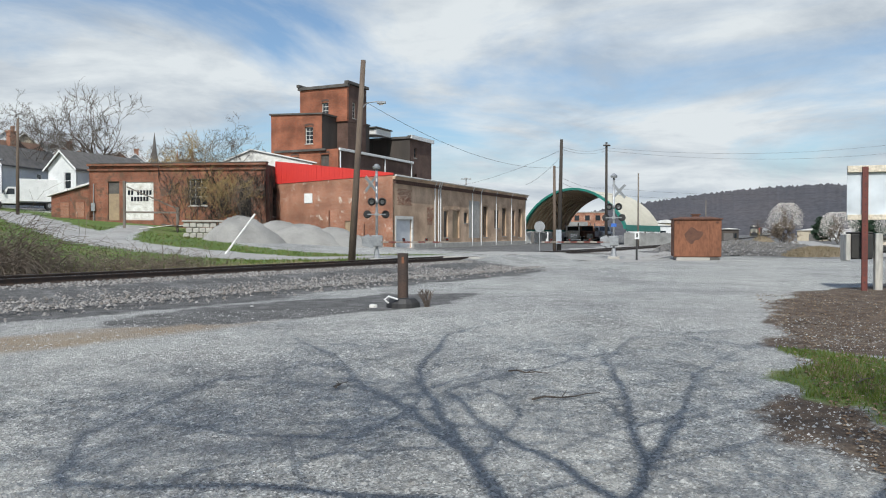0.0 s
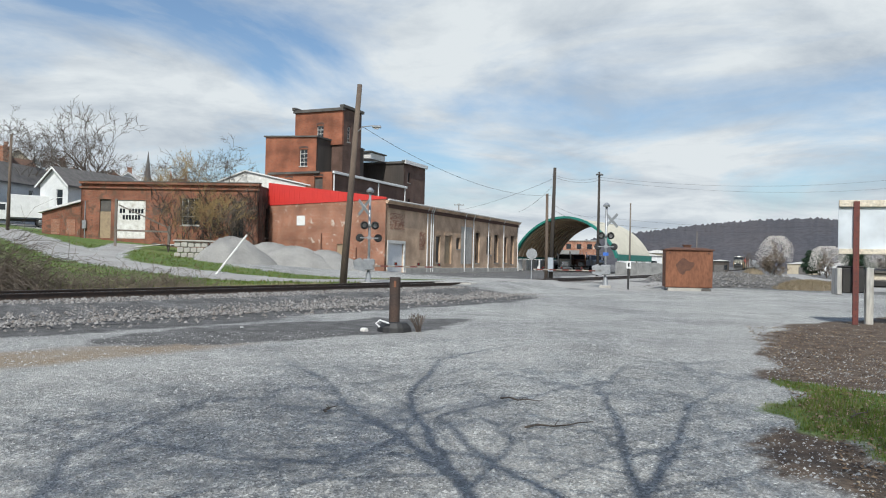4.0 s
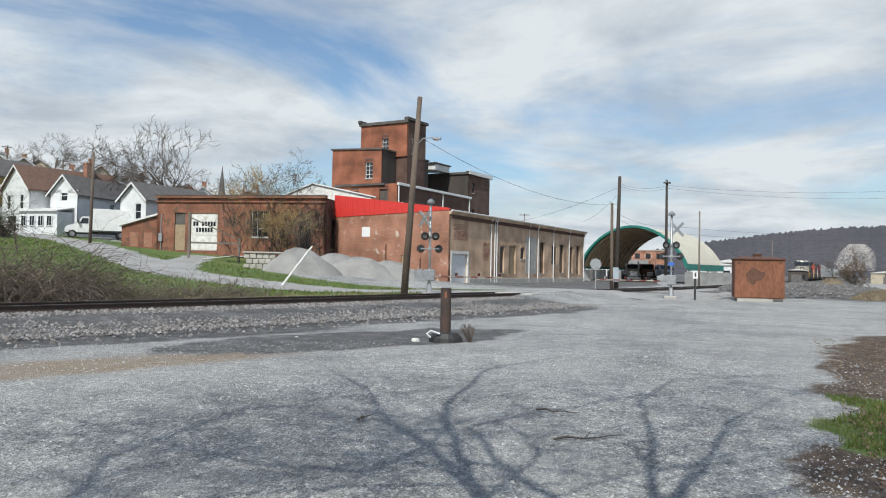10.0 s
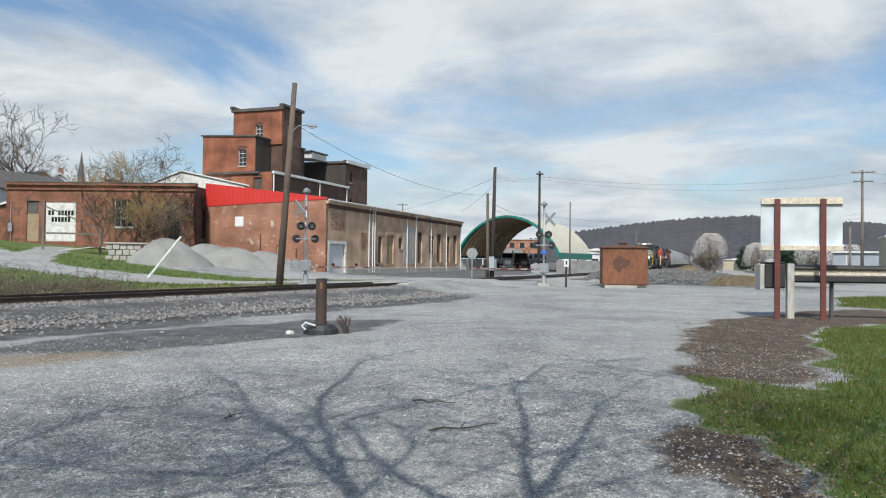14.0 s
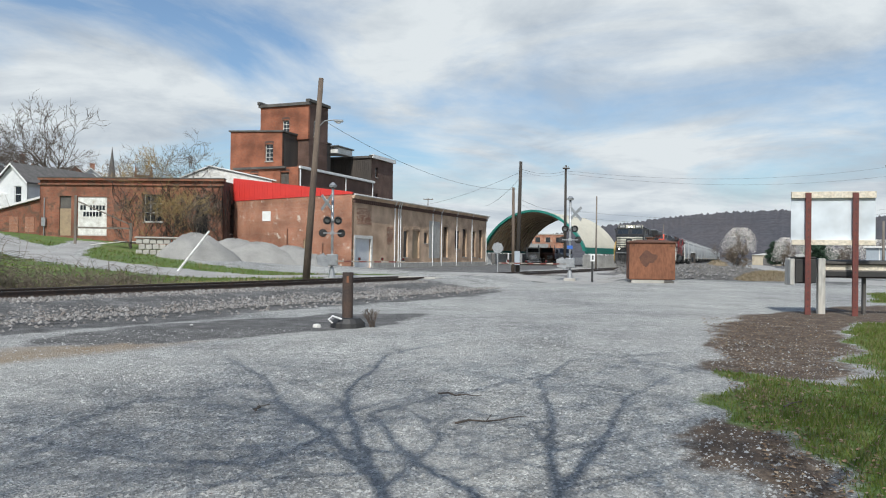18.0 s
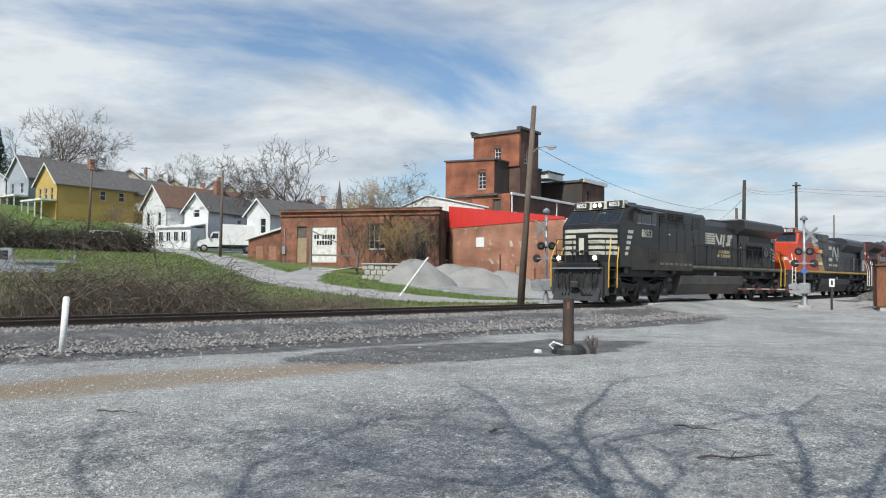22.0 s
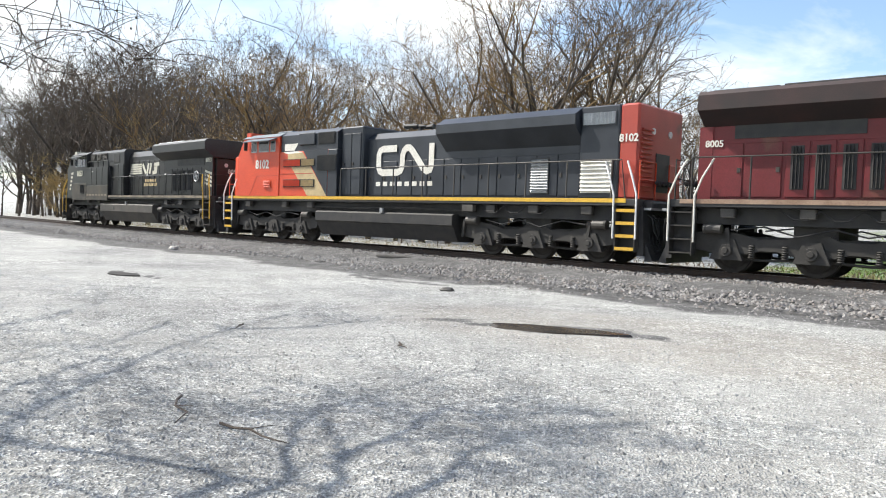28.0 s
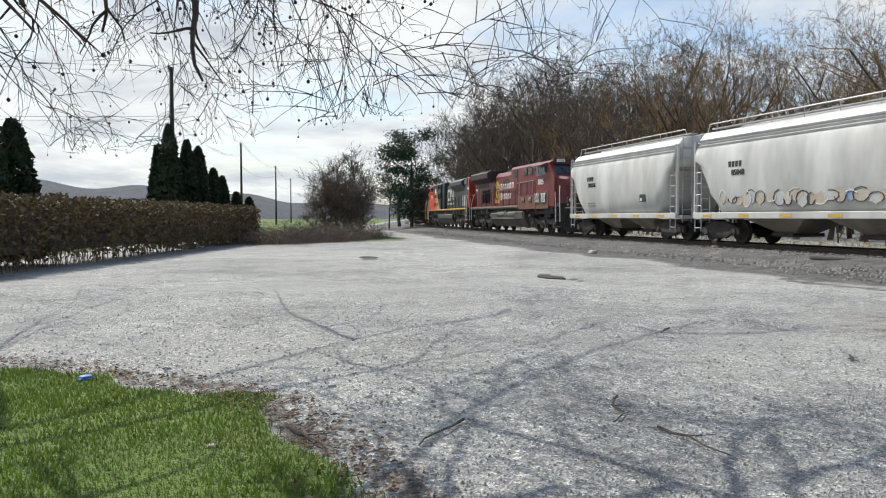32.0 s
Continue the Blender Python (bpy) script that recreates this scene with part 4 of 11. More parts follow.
def bare_tree(kind, x, y, h=1.0, turn=0.0, label="", z=None, twig=None):
    """A bare tree from one of a few grown shapes, set on the ground."""
    spec = {
        "round": dict(seed=4, height=13, trunk_r=0.26, levels=6, spread=0.62, up=0.25, kids=(3, 4), first=0.15, ratio=0.68, twig_min=0.009, stem=0.4),
        "tall": dict(seed=11, height=17, trunk_r=0.19, levels=6, spread=0.5, up=0.4, kids=(3, 3), first=0.3, ratio=0.62, twig_min=0.009),
        "tall_b": dict(seed=23, height=16, trunk_r=0.16, levels=6, spread=0.52, up=0.36, kids=(3, 3), first=0.3, ratio=0.62, lean=(0.08, 0.03), twig_min=0.009),
        "tall_c": dict(seed=37, height=15, trunk_r=0.21, levels=6, spread=0.56, up=0.3, kids=(3, 3), first=0.28, ratio=0.62, lean=(-0.1, 0.05), twig_min=0.009),
        "fan": dict(seed=8, height=13, trunk_r=0.3, levels=6, spread=0.5, up=0.24, kids=(3, 3), first=0.4, ratio=0.74, twig_min=0.011, stem=0.34),
        "wood_a": dict(seed=51, height=16, trunk_r=0.26, levels=6, spread=0.46, up=0.5, kids=(3, 3), first=0.34, ratio=0.58, twig_min=0.0075),
        "wood_b": dict(seed=62, height=15, trunk_r=0.22, levels=6, spread=0.5, up=0.45, kids=(3, 3), first=0.3, ratio=0.58, lean=(0.12, 0.03), twig_min=0.0075),
        "wood_c": dict(seed=73, height=14, trunk_r=0.18, levels=6, spread=0.54, up=0.4, kids=(3, 3), first=0.26, ratio=0.6, lean=(-0.1, 0.1), twig_min=0.0075),
        "stems": dict(seed=91, height=15, trunk_r=0.22, levels=6, spread=0.42, up=0.4, kids=(3, 3), first=0.06, ratio=0.7, twig_min=0.008, stem=0.3),
        "pear": dict(seed=17, height=5, trunk_r=0.07, levels=5, spread=0.44, up=0.5, kids=(4, 5), first=0.04, ratio=0.72, twig_min=0.011, stem=0.36),
        "shrub": dict(seed=5, height=5, trunk_r=0.05, levels=5, spread=0.52, up=0.45, kids=(3, 4), first=0.03, ratio=0.74, twig_min=0.009),
    }[kind]
    far = math.hypot(x, y) > 85
    if far:
        spec["twig_min"] = 0.017
    key = (kind, twig.name if twig else "", far)
    if key not in TREE_KINDS:
        wd, fn = grow(**spec)
        wd.use(M_BARK), fn.use(twig or M_TWIG)
        TREE_KINDS[key] = (wd.mesh("trunk", True), fn.mesh("crown"))
    ob = thing("bare_tree", pose(x, y, ground(x, y) if z is None else z, 0, 0, turn) @ Matrix.Scale(h, 4), label or "bare deciduous tree before leafing out", "tree", "bare trees")
    part("trunk", TREE_KINDS[key][0], None, ob)
    part("crown", TREE_KINDS[key][1], None, ob)
    return ob


# ---- buildings ----
def weld(g, name):
    """One closed shell: shared corners merged, faces between touching pieces removed."""
    me = g.mesh(name)
    bm = bmesh.new()
    bm.from_mesh(me)
    bmesh.ops.remove_doubles(bm, verts=bm.verts, dist=0.0005)
    seen = {}
    for f in bm.faces:
        seen.setdefault(frozenset(f.verts), []).append(f)
    bmesh.ops.delete(bm, geom=[f for q in seen.values() if len(q) > 1 for f in q], context="FACES_ONLY")
    bmesh.ops.recalc_face_normals(bm, faces=bm.faces)
    bm.to_mesh(me)
    bm.free()
    return me


def arch_ring(w, rise, thick, depth, n=8):
    """A flat segmental arch of brick, one piece."""
    rings = []
    for q in range(n + 1):
        t0 = math.pi * q / n
        x, z = w / 2 - math.cos(t0) * w * 0.55, rise * math.sin(t0)
        rings.append([(x, -depth, z), (x, 0.03, z), (x - math.cos(t0) * 0.05, 0.03, z + thick), (x - math.cos(t0) * 0.05, -depth, z + thick)])
    return rings


def wall(parent, m, length, h0, h1, material, openings=(), thick=0.35, name="wall", label=""):
    """A wall along its local x with real openings; its top may slope from h0 to h1."""
    xs = sorted({0.0, length, *[o[0] for o in openings], *[o[2] for o in openings]})
    zs = sorted({0.0, *[o[1] for o in openings], *[o[3] for o in openings]})
    g = G().use(material)

    def solid(x0, x1, z0, z1):
        cx, cz = (x0 + x1) / 2, (z0 + z1) / 2
        return not any(o[0] < cx < o[2] and o[1] < cz < o[3] for o in openings)

    top = lambda x: h0 + (h1 - h0) * x / length
    for x0, x1 in zip(xs, xs[1:]):
        for z0, z1 in zip(zs, zs[1:]):
            if solid(x0, x1, z0, z1):
                g.box(x0, 0, z0, x1, thick, z1)
        z0 = zs[-1]
        g.add([(x0, 0, z0), (x1, 0, z0), (x1, thick, z0), (x0, thick, z0), (x0, 0, top(x0)), (x1, 0, top(x1)), (x1, thick, top(x1)), (x0, thick, top(x0))],
              [(0, 3, 2, 1), (4, 5, 6, 7), (0, 1, 5, 4), (1, 2, 6, 5), (2, 3, 7, 6), (3, 0, 4, 7)])
    return part(name, weld(g, name), material, parent, label, m)


def window(parent, m, w, h, cols=2, rows=2, frame_mat=None, deep=0.15, board=None, sill=True, label=""):
    """Frame, glazing bars, panes and sill set back in an opening whose lower left corner is at m."""
    fm = frame_mat or M_WHITE_OLD
    g = G().use(fm)
    t = 0.07
    ring = [[(0, 0), (w, 0), (w, h), (0, h)], [(t, t), (w - t, t), (w - t, h - t), (t, h - t)]]
    vs = [(x_, deep + y_, z_) for y_ in (0, 0.08) for r_ in ring for x_, z_ in r_]
    fs = []
    for i in range(4):
        j = (i + 1) % 4
        fs += [(i, j, 4 + j, 4 + i), (8 + i, 12 + i, 12 + j, 8 + j), (i, 8 + i, 8 + j, j), (4 + i, 4 + j, 12 + j, 12 + i)]
    g.add(vs, fs)
    win = part("window", g, fm, parent, label, m)
    for i in range(1, cols):
        part("glazing_bar", bx(fm, w * i / cols - 0.02, deep + 0.01, t, w * i / cols + 0.02, deep + 0.06, h - t), None, win)
    for i in range(1, rows):
        part("glazing_bar", bx(fm, t, deep + 0.006, h * i / rows - 0.025, w - t, deep + 0.062, h * i / rows + 0.025), None, win)
    part("pane", bx(board or M_GLASS, t * 0.8, deep + 0.03, t * 0.8, w - t * 0.8, deep + 0.045, h - t * 0.8), None, win)
    if sill:
        part("sill", bx(M_CONC, -0.08, -0.06, -0.1, w + 0.08, deep, -0.004), None, win)
    return win


def door_leaf(parent, m, w, h, material, panels=2, label=""):
    g = G().use(material).box(0, 0.18, 0, w, 0.24, h)
    for i in range(panels):
        g.box(w * 0.12, 0.165, h * (0.06 + 0.92 * i / panels), w * 0.88, 0.178, h * (0.06 + 0.92 * (i + 0.82) / panels))
    return part("door", g, material, parent, label, m)


BW = Matrix(((0.909, 0.416, 0, -4.66), (-0.416, 0.909, 0, 69.85), (0, 0, 1, 0), (0, 0, 0, 1)))   # x right, y back along the tan wall


def F(x, y, z=0.0):
    """A wall pose on a face towards the tracks."""
    return pose(x, y, z)


def R(x, y, z=0.0):
    """A wall pose on a face towards the road (runs backwards)."""
    return pose(x, y, z, 0, 0, 90)


def warehouse():
    ob = thing("brick_warehouse", BW, "long low warehouse, worn red brick gable and tan painted side", "building")
    z0 = 0.0
    wall(ob, F(-13.2, 0, z0), 13.2, 6.7, 7.1, M_BRICK_OLD, [(0.3, 0.2, 3.6, 2.3), (8.0, 0.5, 9.0, 2.9)], label="worn red brick end wall with patches of old whitewash")
    # dark sheet behind the hole stands in for the shade inside
    part("loading_opening", G().use(M_TARGREY).box(0.3, 0.25, 0.2, 3.6, 0.31, 2.3), None, ob, "dark sheet painting the unlit inside of the low opening", F(-13.2, 0, z0))
    part("canopy", G().use(M_DARKWOOD).box(-0.1, -1.0, 2.35, 3.9, 0.0, 2.47), None, ob, "sagging plank canopy", F(-13.2, 0, z0))
    part("boarded_door", bx(M_BOARD, 8.0, 0.12, 0.5, 9.0, 0.2, 2.9), None, ob, "", F(-13.2, 0, z0))
    part("white_panel", bx(M_WHITE, 3.4, -0.05, 4.65, 4.35, -0.004, 5.6, c=0.01), None, ob, "square white sheet covering a window", F(-13.2, 0, z0))
    for x in (10.2, 6.3):
        part("drain_pipe", G().cyl((x, -0.08, 0.4), (x, -0.08, 2.6 + (x < 7) * 1.3), 0.05), M_RUST_DARK, ob, "", F(-13.2, 0, z0))
    # red gable: ribbed sheets, each lapped on the next
    gable = part("red_gable", G().use(M_REDSIDING).prism([(0, 6.62), (13.3, 7.12), (13.3, 7.3), (0, 8.9)], -0.02, 0.2), None, ob, "bright red ribbed metal gable", F(-13.25, -0.03, z0))
    n = 44
    rib = G().use(M_REDSIDING).box(-0.03, -0.035, 0, 0.03, -0.005, 1).mesh("rib")
    for i in range(n):
        x = 0.15 + i * 13.0 / n
        o = part("rib", rib, None, gable)
        b = 6.64 + 0.5 * x / 13.3
        o.matrix_basis = pose(x, -0.018, b) @ Matrix.Diagonal((1, 1, max(0.1, 8.86 - 1.6 * x / 13.3 - b), 1))
    # tan wall: openings listed along it
    ops = [(0.7, 0.3, 3.9, 3.05), (11.4, 1.3, 12.5, 4.1), (13.7, 1.2, 15.6, 4.25), (16.9, 2.9, 18.0, 4.1), (22.8, 1.3, 24.2, 5.0), (26.6, 2.4, 28.3, 4.7), (29.4, 1.4, 30.9, 5.0), (32.7, 1.4, 34.4, 4.8), (35.8, 1.2, 37.2, 5.1)]
    wall(ob, R(0, 0.004, z0), 39, 7.1, 7.1, M_TAN, ops, label="long tan painted brick wall, paint scaling")
    door_leaf(ob, R(0, 0.7, 0.3) @ pose(0, 0, 0), 3.2, 2.75, M_DOORW, 4, "white sheeted door")
    part("door_surround", G().use(M_WHITE_OLD).box(0.45, -0.05, 0.3, 0.7, 0.1, 3.35).box(3.9, -0.05, 0.3, 4.15, 0.1, 3.35).box(0.7, -0.05, 3.05, 3.9, 0.1, 3.35), None, ob, "peeling white surround", R(0, 0, 0))
    for i, (a, b, c, d) in enumerate(ops[1:]):
        if i in (1,):
            part("boarded_opening", bx(M_BOARD, a, 0.2, b, c, 0.26, d), None, ob, "tan boarded doorway", R(0, 0, 0))
        else:
            window(ob, R(0, 0, 0) @ pose(a, 0, b), c - a, d - b, 1 if c - a < 1.3 else 2, 3, M_POLE, 0.18, board=M_TARGREY if i in (0, 2) else None)
        part("brick_arch", G().use(M_TAN).loft(arch_ring(c - a, 0.16, 0.24, 0.03)), None, ob, "", R(0, 0, 0) @ pose(a, 0, d + 0.02))
    part("pale_panel", bx(M_CONC, 18.3, -0.03, 1.2, 21.6, -0.004, 5.5), None, ob, "bare cement patch", R(0, 0, 0))
    for a, b, c, d in ((0.9, 4.4, 4.0, 6.0), (7.3, 2.6, 8.7, 4.4)):
        g = G().use(M_BRICK_OLD)
        rr = random.Random(int(a * 10))
        for r_ in range(int((d - b) / 0.08)):
            for q in range(int((c - a) / 0.23)):
                if rr.random() < 0.62:
                    x = a + q * 0.23 + (r_ % 2) * 0.11
                    g.box(x, -0.012 - rr.random() * 0.02, b + r_ * 0.08, x + 0.21, -0.003, b + r_ * 0.08 + 0.065)
        part("exposed_brick", g, None, ob, "bare brick where render has fallen", R(0, 0, 0))
    part("plinth", bx(M_CONC, 4.2, -0.12, -0.6, 39, -0.004, 0.75, c=0.03), None, ob, "grey stained plinth", R(0, 0, 0))
    # cornice with brick dentils and gutter
    part("cornice", G().use(M_TAN).box(0, -0.22, 6.72, 39.2, -0.004, 6.86).box(0, -0.3, 6.86, 39.2, -0.004, 7.0), None, ob, "", R(0, 0, 0))
    dent = G().use(M_BRICK_DARK).box(-0.09, -0.2, 6.35, 0.09, -0.006, 6.715).mesh("dentil")
    for i in range(95):
        part("dentil", dent, None, ob, "", R(0, 0.25 + i * 0.41, 0))
    part("gutter", G().use(M_WHITE_OLD).box(0, -0.42, 7.0, 39.3, -0.2, 7.14, c=0.03), None, ob, "weathered white gutter", R(0, 0, 0))
    for y in (9.0, 9.9, 10.4, 19.2, 21.9, 27.0, 32.7, 38.6):
        part("downspout", G().use(M_WHITE).cyl((y, -0.32, 7.0), (y, -0.1, 6.5), 0.065).cyl((y, -0.1, 6.5), (y, -0.1, 0.3), 0.065), None, ob, "white downspout", R(0, 0, 0))
    part("roof", G().use(M_TARGREY).prism([(-13.2, 8.75), (0.35, 7.14), (0.35, 7.02), (-13.2, 8.5)], 0.05, 39.0), None, ob, "tarred single-pitch roof")
    wall(ob, pose(-13.2, 39, 0, 0, 0, -90), 38.9, 8.5, 8.5, M_BRICK_OLD)
    wall(ob, pose(0, 39.05, 0, 0, 0, 180), 13.2, 7.0, 8.5, M_BRICK_OLD)
    return ob


warehouse()


def block(ob, x0, x1, y0, y1, z0, z1, front, side, roof_z=None, fop=(), sop=(), slope=0.0):
    """Four walls of one part of the mill; openings for the front and the road side."""
    wall(ob, F(x0, y0, z0), x1 - x0, z1 - z0, z1 - z0 - slope, front, fop)
    wall(ob, R(x1, y0 + 0.004, z0), y1 - y0, z1 - z0 - slope, z1 - z0 - slope, side, sop)
    wall(ob, pose(x0 + 0.003, y1 - 0.004, z0, 0, 0, -90), y1 - y0 - 0.008, z1 - z0, z1 - z0, side)
    wall(ob, pose(x1 - 0.004, y1 - 0.002, z0, 0, 0, 180), x1 - x0 - 0.008, z1 - z0 - slope, z1 - z0, side)
    part("roof", G().use(M_TARGREY).prism([(x0 + 0.3, z1 - 0.4), (x1 - 0.3, z1 - slope - 0.4), (x1 - 0.3, z1 - slope - 0.25), (x0 + 0.3, z1 - 0.25)], y0 + 0.36, y1 - 0.36), None, ob)


def arch_window(ob, m, w, h, glazed=True):
    window(ob, m, w, h, 2, 4, M_WHITE_OLD if glazed else M_POLE, 0.14, None if glazed else M_TARGREY)
    part("brick_arch", G().use(M_BRICK_DARK).loft(arch_ring(w, 0.16, 0.22, 0.025)), None, ob, "", m @ pose(0, 0, h + 0.03))


def mill():
    ob = thing("brick_mill", BW, "old stepped brick mill with a square tower, sides darker than the fronts", "building")
    # side walls take a darker brown brick than the orange fronts
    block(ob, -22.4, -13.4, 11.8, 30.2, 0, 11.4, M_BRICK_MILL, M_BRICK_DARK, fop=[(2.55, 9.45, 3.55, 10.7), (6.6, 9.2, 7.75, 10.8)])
    arch_window(ob, F(-22.4, 11.8) @ pose(2.55, 0, 9.45), 1.0, 1.25, False)
    arch_window(ob, F(-22.4, 11.8) @ pose(6.6, 0, 9.2), 1.15, 1.6, False)
    part("eaves_board", bx(M_TARGREY, -22.2, 11.55, 11.25, -15.0, 11.79, 11.5), None, ob, "dark iron eaves over the lower windows")
    part("white_gutter", G().use(M_WHITE).box(-13.38, 11.8, 11.2, -13.12, 30.4, 11.5, c=0.03), None, ob, "white gutter board")
    for y in (12.0, 22.5, 29.9):
        part("downspout", G().use(M_WHITE).cyl((-13.25, y, 11.2), (-13.25, y, 8.6), 0.08), None, ob)
    block(ob, -23.7, -16.4, 13.0, 24.0, 11.0, 16.0, M_BRICK_MILL, M_DARKWOOD, fop=[(4.95, 1.3, 6.05, 3.3)], slope=0.35)
    arch_window(ob, F(-23.7, 13.0, 11.0) @ pose(4.95, 0, 1.3), 1.1, 2.0)
    part("coping", G().use(M_TARGREY).prism([(-23.9, 16.0), (-16.2, 15.66), (-16.2, 15.84), (-23.9, 16.18)], 12.85, 13.4).box(-16.75, 12.9, 15.66, -16.25, 24, 15.86), None, ob)
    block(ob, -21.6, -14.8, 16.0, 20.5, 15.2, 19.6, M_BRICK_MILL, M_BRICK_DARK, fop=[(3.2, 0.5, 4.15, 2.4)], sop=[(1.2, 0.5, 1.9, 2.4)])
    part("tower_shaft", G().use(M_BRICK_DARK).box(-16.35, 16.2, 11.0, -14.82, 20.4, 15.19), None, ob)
    arch_window(ob, F(-21.6, 16.0, 15.2) @ pose(3.2, 0, 0.5), 0.95, 1.9)
    arch_window(ob, R(-14.8, 16.0, 15.2) @ pose(1.2, 0, 0.5), 0.7, 1.9)
    part("tower_coping", G().use(M_TARGREY).box(-21.8, 15.8, 19.3, -14.6, 16.25, 19.65).box(-15.1, 15.8, 19.65, -14.5, 20.7, 20.0, c=0.03).box(-21.9, 15.7, 19.65, -21.5, 20.6, 20.0), None, ob)
    # weathered timber loft with brick end
    block(ob, -23.0, -13.75, 30.4, 37.2, 0, 14.9, M_DARKWOOD, M_BRICK_DARK, sop=[(1.2, 12.2, 2.0, 13.6), (1.4, 8.5, 2.1, 10.0)])
    for i in range(30):
        part("batten", bx(M_DARKWOOD, -22.9 + i * 0.31, 30.37, 11.0, -22.86 + i * 0.31, 30.399, 14.7), None, ob)
    window(ob, R(-13.75, 30.4) @ pose(1.2, 0, 12.2), 0.8, 1.4, 1, 2, M_POLE)
    window(ob, R(-13.75, 30.4) @ pose(1.4, 0, 8.5), 0.7, 1.5, 1, 2, M_POLE)
    part("loft_coping", G().use(M_TARGREY).box(-23.2, 30.2, 14.7, -13.6, 30.6, 15.0).box(-14.0, 30.2, 15.0, -13.5, 37.4, 15.12), None, ob)
    part("white_rim", bx(M_WHITE, -13.7, 30.3, 14.7, -13.42, 37.5, 15.2), None, ob, "white metal verge")
    part("monitor_roof", G().use(M_TINROOF).prism([(-21.5, 15.2), (-16.5, 14.9), (-16.5, 15.7), (-21.5, 16.3)], 26.0, 30.0), None, ob, "white sheet-metal roof monitor")
    part("monitor_trim", bx(M_TARGREY, -21.7, 25.7, 15.75, -16.3, 30.2, 15.9), None, ob)
    return ob


mill()

GA, GB = Vector(polar(25.1, 82.0)), Vector(polar(13.2, 74.5))   # ends of the garage front
_gd = (GB - GA).normalized()
GW = Matrix(((_gd.x, -_gd.y, 0, GA.x), (_gd.y, _gd.x, 0, GA.y), (0, 0, 1, 0), (0, 0, 0, 1)))
GL = (GB - GA).length


def garage():
    ob = thing("brick_garage", GW, "single-storey red brick garage, partly vine-covered", "building")
    z0 = 0.8
    top = 8.35
    ops = [(1.95, 3.0 - z0, 3.1, 6.8 - z0), (3.7, 3.0 - z0, 6.6, 6.75 - z0), (10.2, 4.4 - z0, 12.0, 7.0 - z0), (15.2, 3.2 - z0, 16.4, 6.8 - z0)]
    wall(ob, pose(0, 0, z0), GL, top - z0, top - z0 + 0.1, M_BRICK_GAR, ops, label="red brick front with a corbelled top")
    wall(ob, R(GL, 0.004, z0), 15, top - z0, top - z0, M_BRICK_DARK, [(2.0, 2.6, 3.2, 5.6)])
    wall(ob, pose(0, 15, z0, 0, 0, -90), 15, top - z0, top - z0, M_BRICK_GAR)
    part("cornice", G().use(M_BRICK_GAR).box(-0.1, -0.16, top - 0.5, GL + 0.1, -0.004, top - 0.34).box(-0.1, -0.26, top - 0.05, GL + 0.1, 0.4, top + 0.16), None, ob, "corbelled brick cornice")
    part("parapet_cap", bx(M_TARGREY, -0.15, -0.3, top + 0.165, GL + 0.15, 0.45, top + 0.24), None, ob)
    part("boarded_door", bx(M_BOARD, 1.95, 0.1, 3.0 - z0, 3.1, 0.17, 5.6 - z0), None, ob, "tan boarded doorway", pose(0, 0, z0))
    part("fanlight", bx(M_TARGREY, 1.95, 0.14, 5.6 - z0, 3.1, 0.2, 6.8 - z0), None, ob, "", pose(0, 0, z0))
    dr = part("overhead_door", bx(M_WHITE_OLD, 3.7, 0.12, 2.2, 6.6, 0.2, 5.95), None, ob, "white overhead door with a row of panes", pose(0, 0, z0))
    for r_ in range(5):
        part("door_section", bx(M_WHITE_OLD, 3.75, 0.09, 2.25 + r_ * 0.74, 6.55, 0.118, 2.25 + r_ * 0.74 + 0.7), None, dr)
    for r_ in range(2):
        for c_ in range(8):
            if (r_ + c_ * 3) % 7:
                part("pane", bx(M_GLASS, 3.95 + c_ * 0.31, 0.075, 4.05 + r_ * 0.62, 4.18 + c_ * 0.31, 0.0895, 4.5 + r_ * 0.62), None, dr)
    window(ob, pose(10.2, 0, 4.4), 1.8, 2.6, 3, 3)
    window(ob, pose(15.2, 0, 3.2), 1.2, 3.6, 2, 3, M_POLE)
    window(ob, R(GL, 0, z0) @ pose(2.0, 0, 2.6), 1.2, 3.0, 2, 3, M_POLE)
    part("meter_pipe", G().use(M_STEEL).cyl((0.5, -0.08, 2.9), (0.5, -0.08, 6.6), 0.05).box(0.32, -0.25, 3.9, 0.7, -0.01, 4.7), None, ob, "grey conduit and meter box")
    part("roof", bx(M_TARGREY, 0.35, 0.4, top - 0.4, GL - 0.3, 15, top - 0.25), None, ob)
    # low lean-to on the hill side
    g = G().use(M_BRICK_GAR).prism([(-4.6, 2.4), (-0.02, 2.4), (-0.02, 6.6), (-4.6, 5.4)], 1.0, 8.0)
    lean = part("lean_to", g, None, ob, "low brick lean-to")
    part("lean_roof", G().use(M_TINROOF).prism([(-4.9, 5.4), (0.0, 6.7), (0.0, 6.9), (-4.9, 5.6)], 0.7, 8.2), None, lean, "white metal roof")
    for x in (-3.6, -2.0):
        part("bricked_window", bx(M_BRICK_OLD, x, 0.96, 3.3, x + 0.9, 0.999, 4.8), None, lean)
    # white gabled roof rising behind
    g = G().use(M_WHITE_OLD).prism([(6.0, 8.0), (22.0, 8.0), (22.0, 9.1), (11.0, 11.4), (6.0, 9.4)], 15.2, 15.5)
    part("rear_gable", g, None, ob, "white boarded gable behind the parapet")
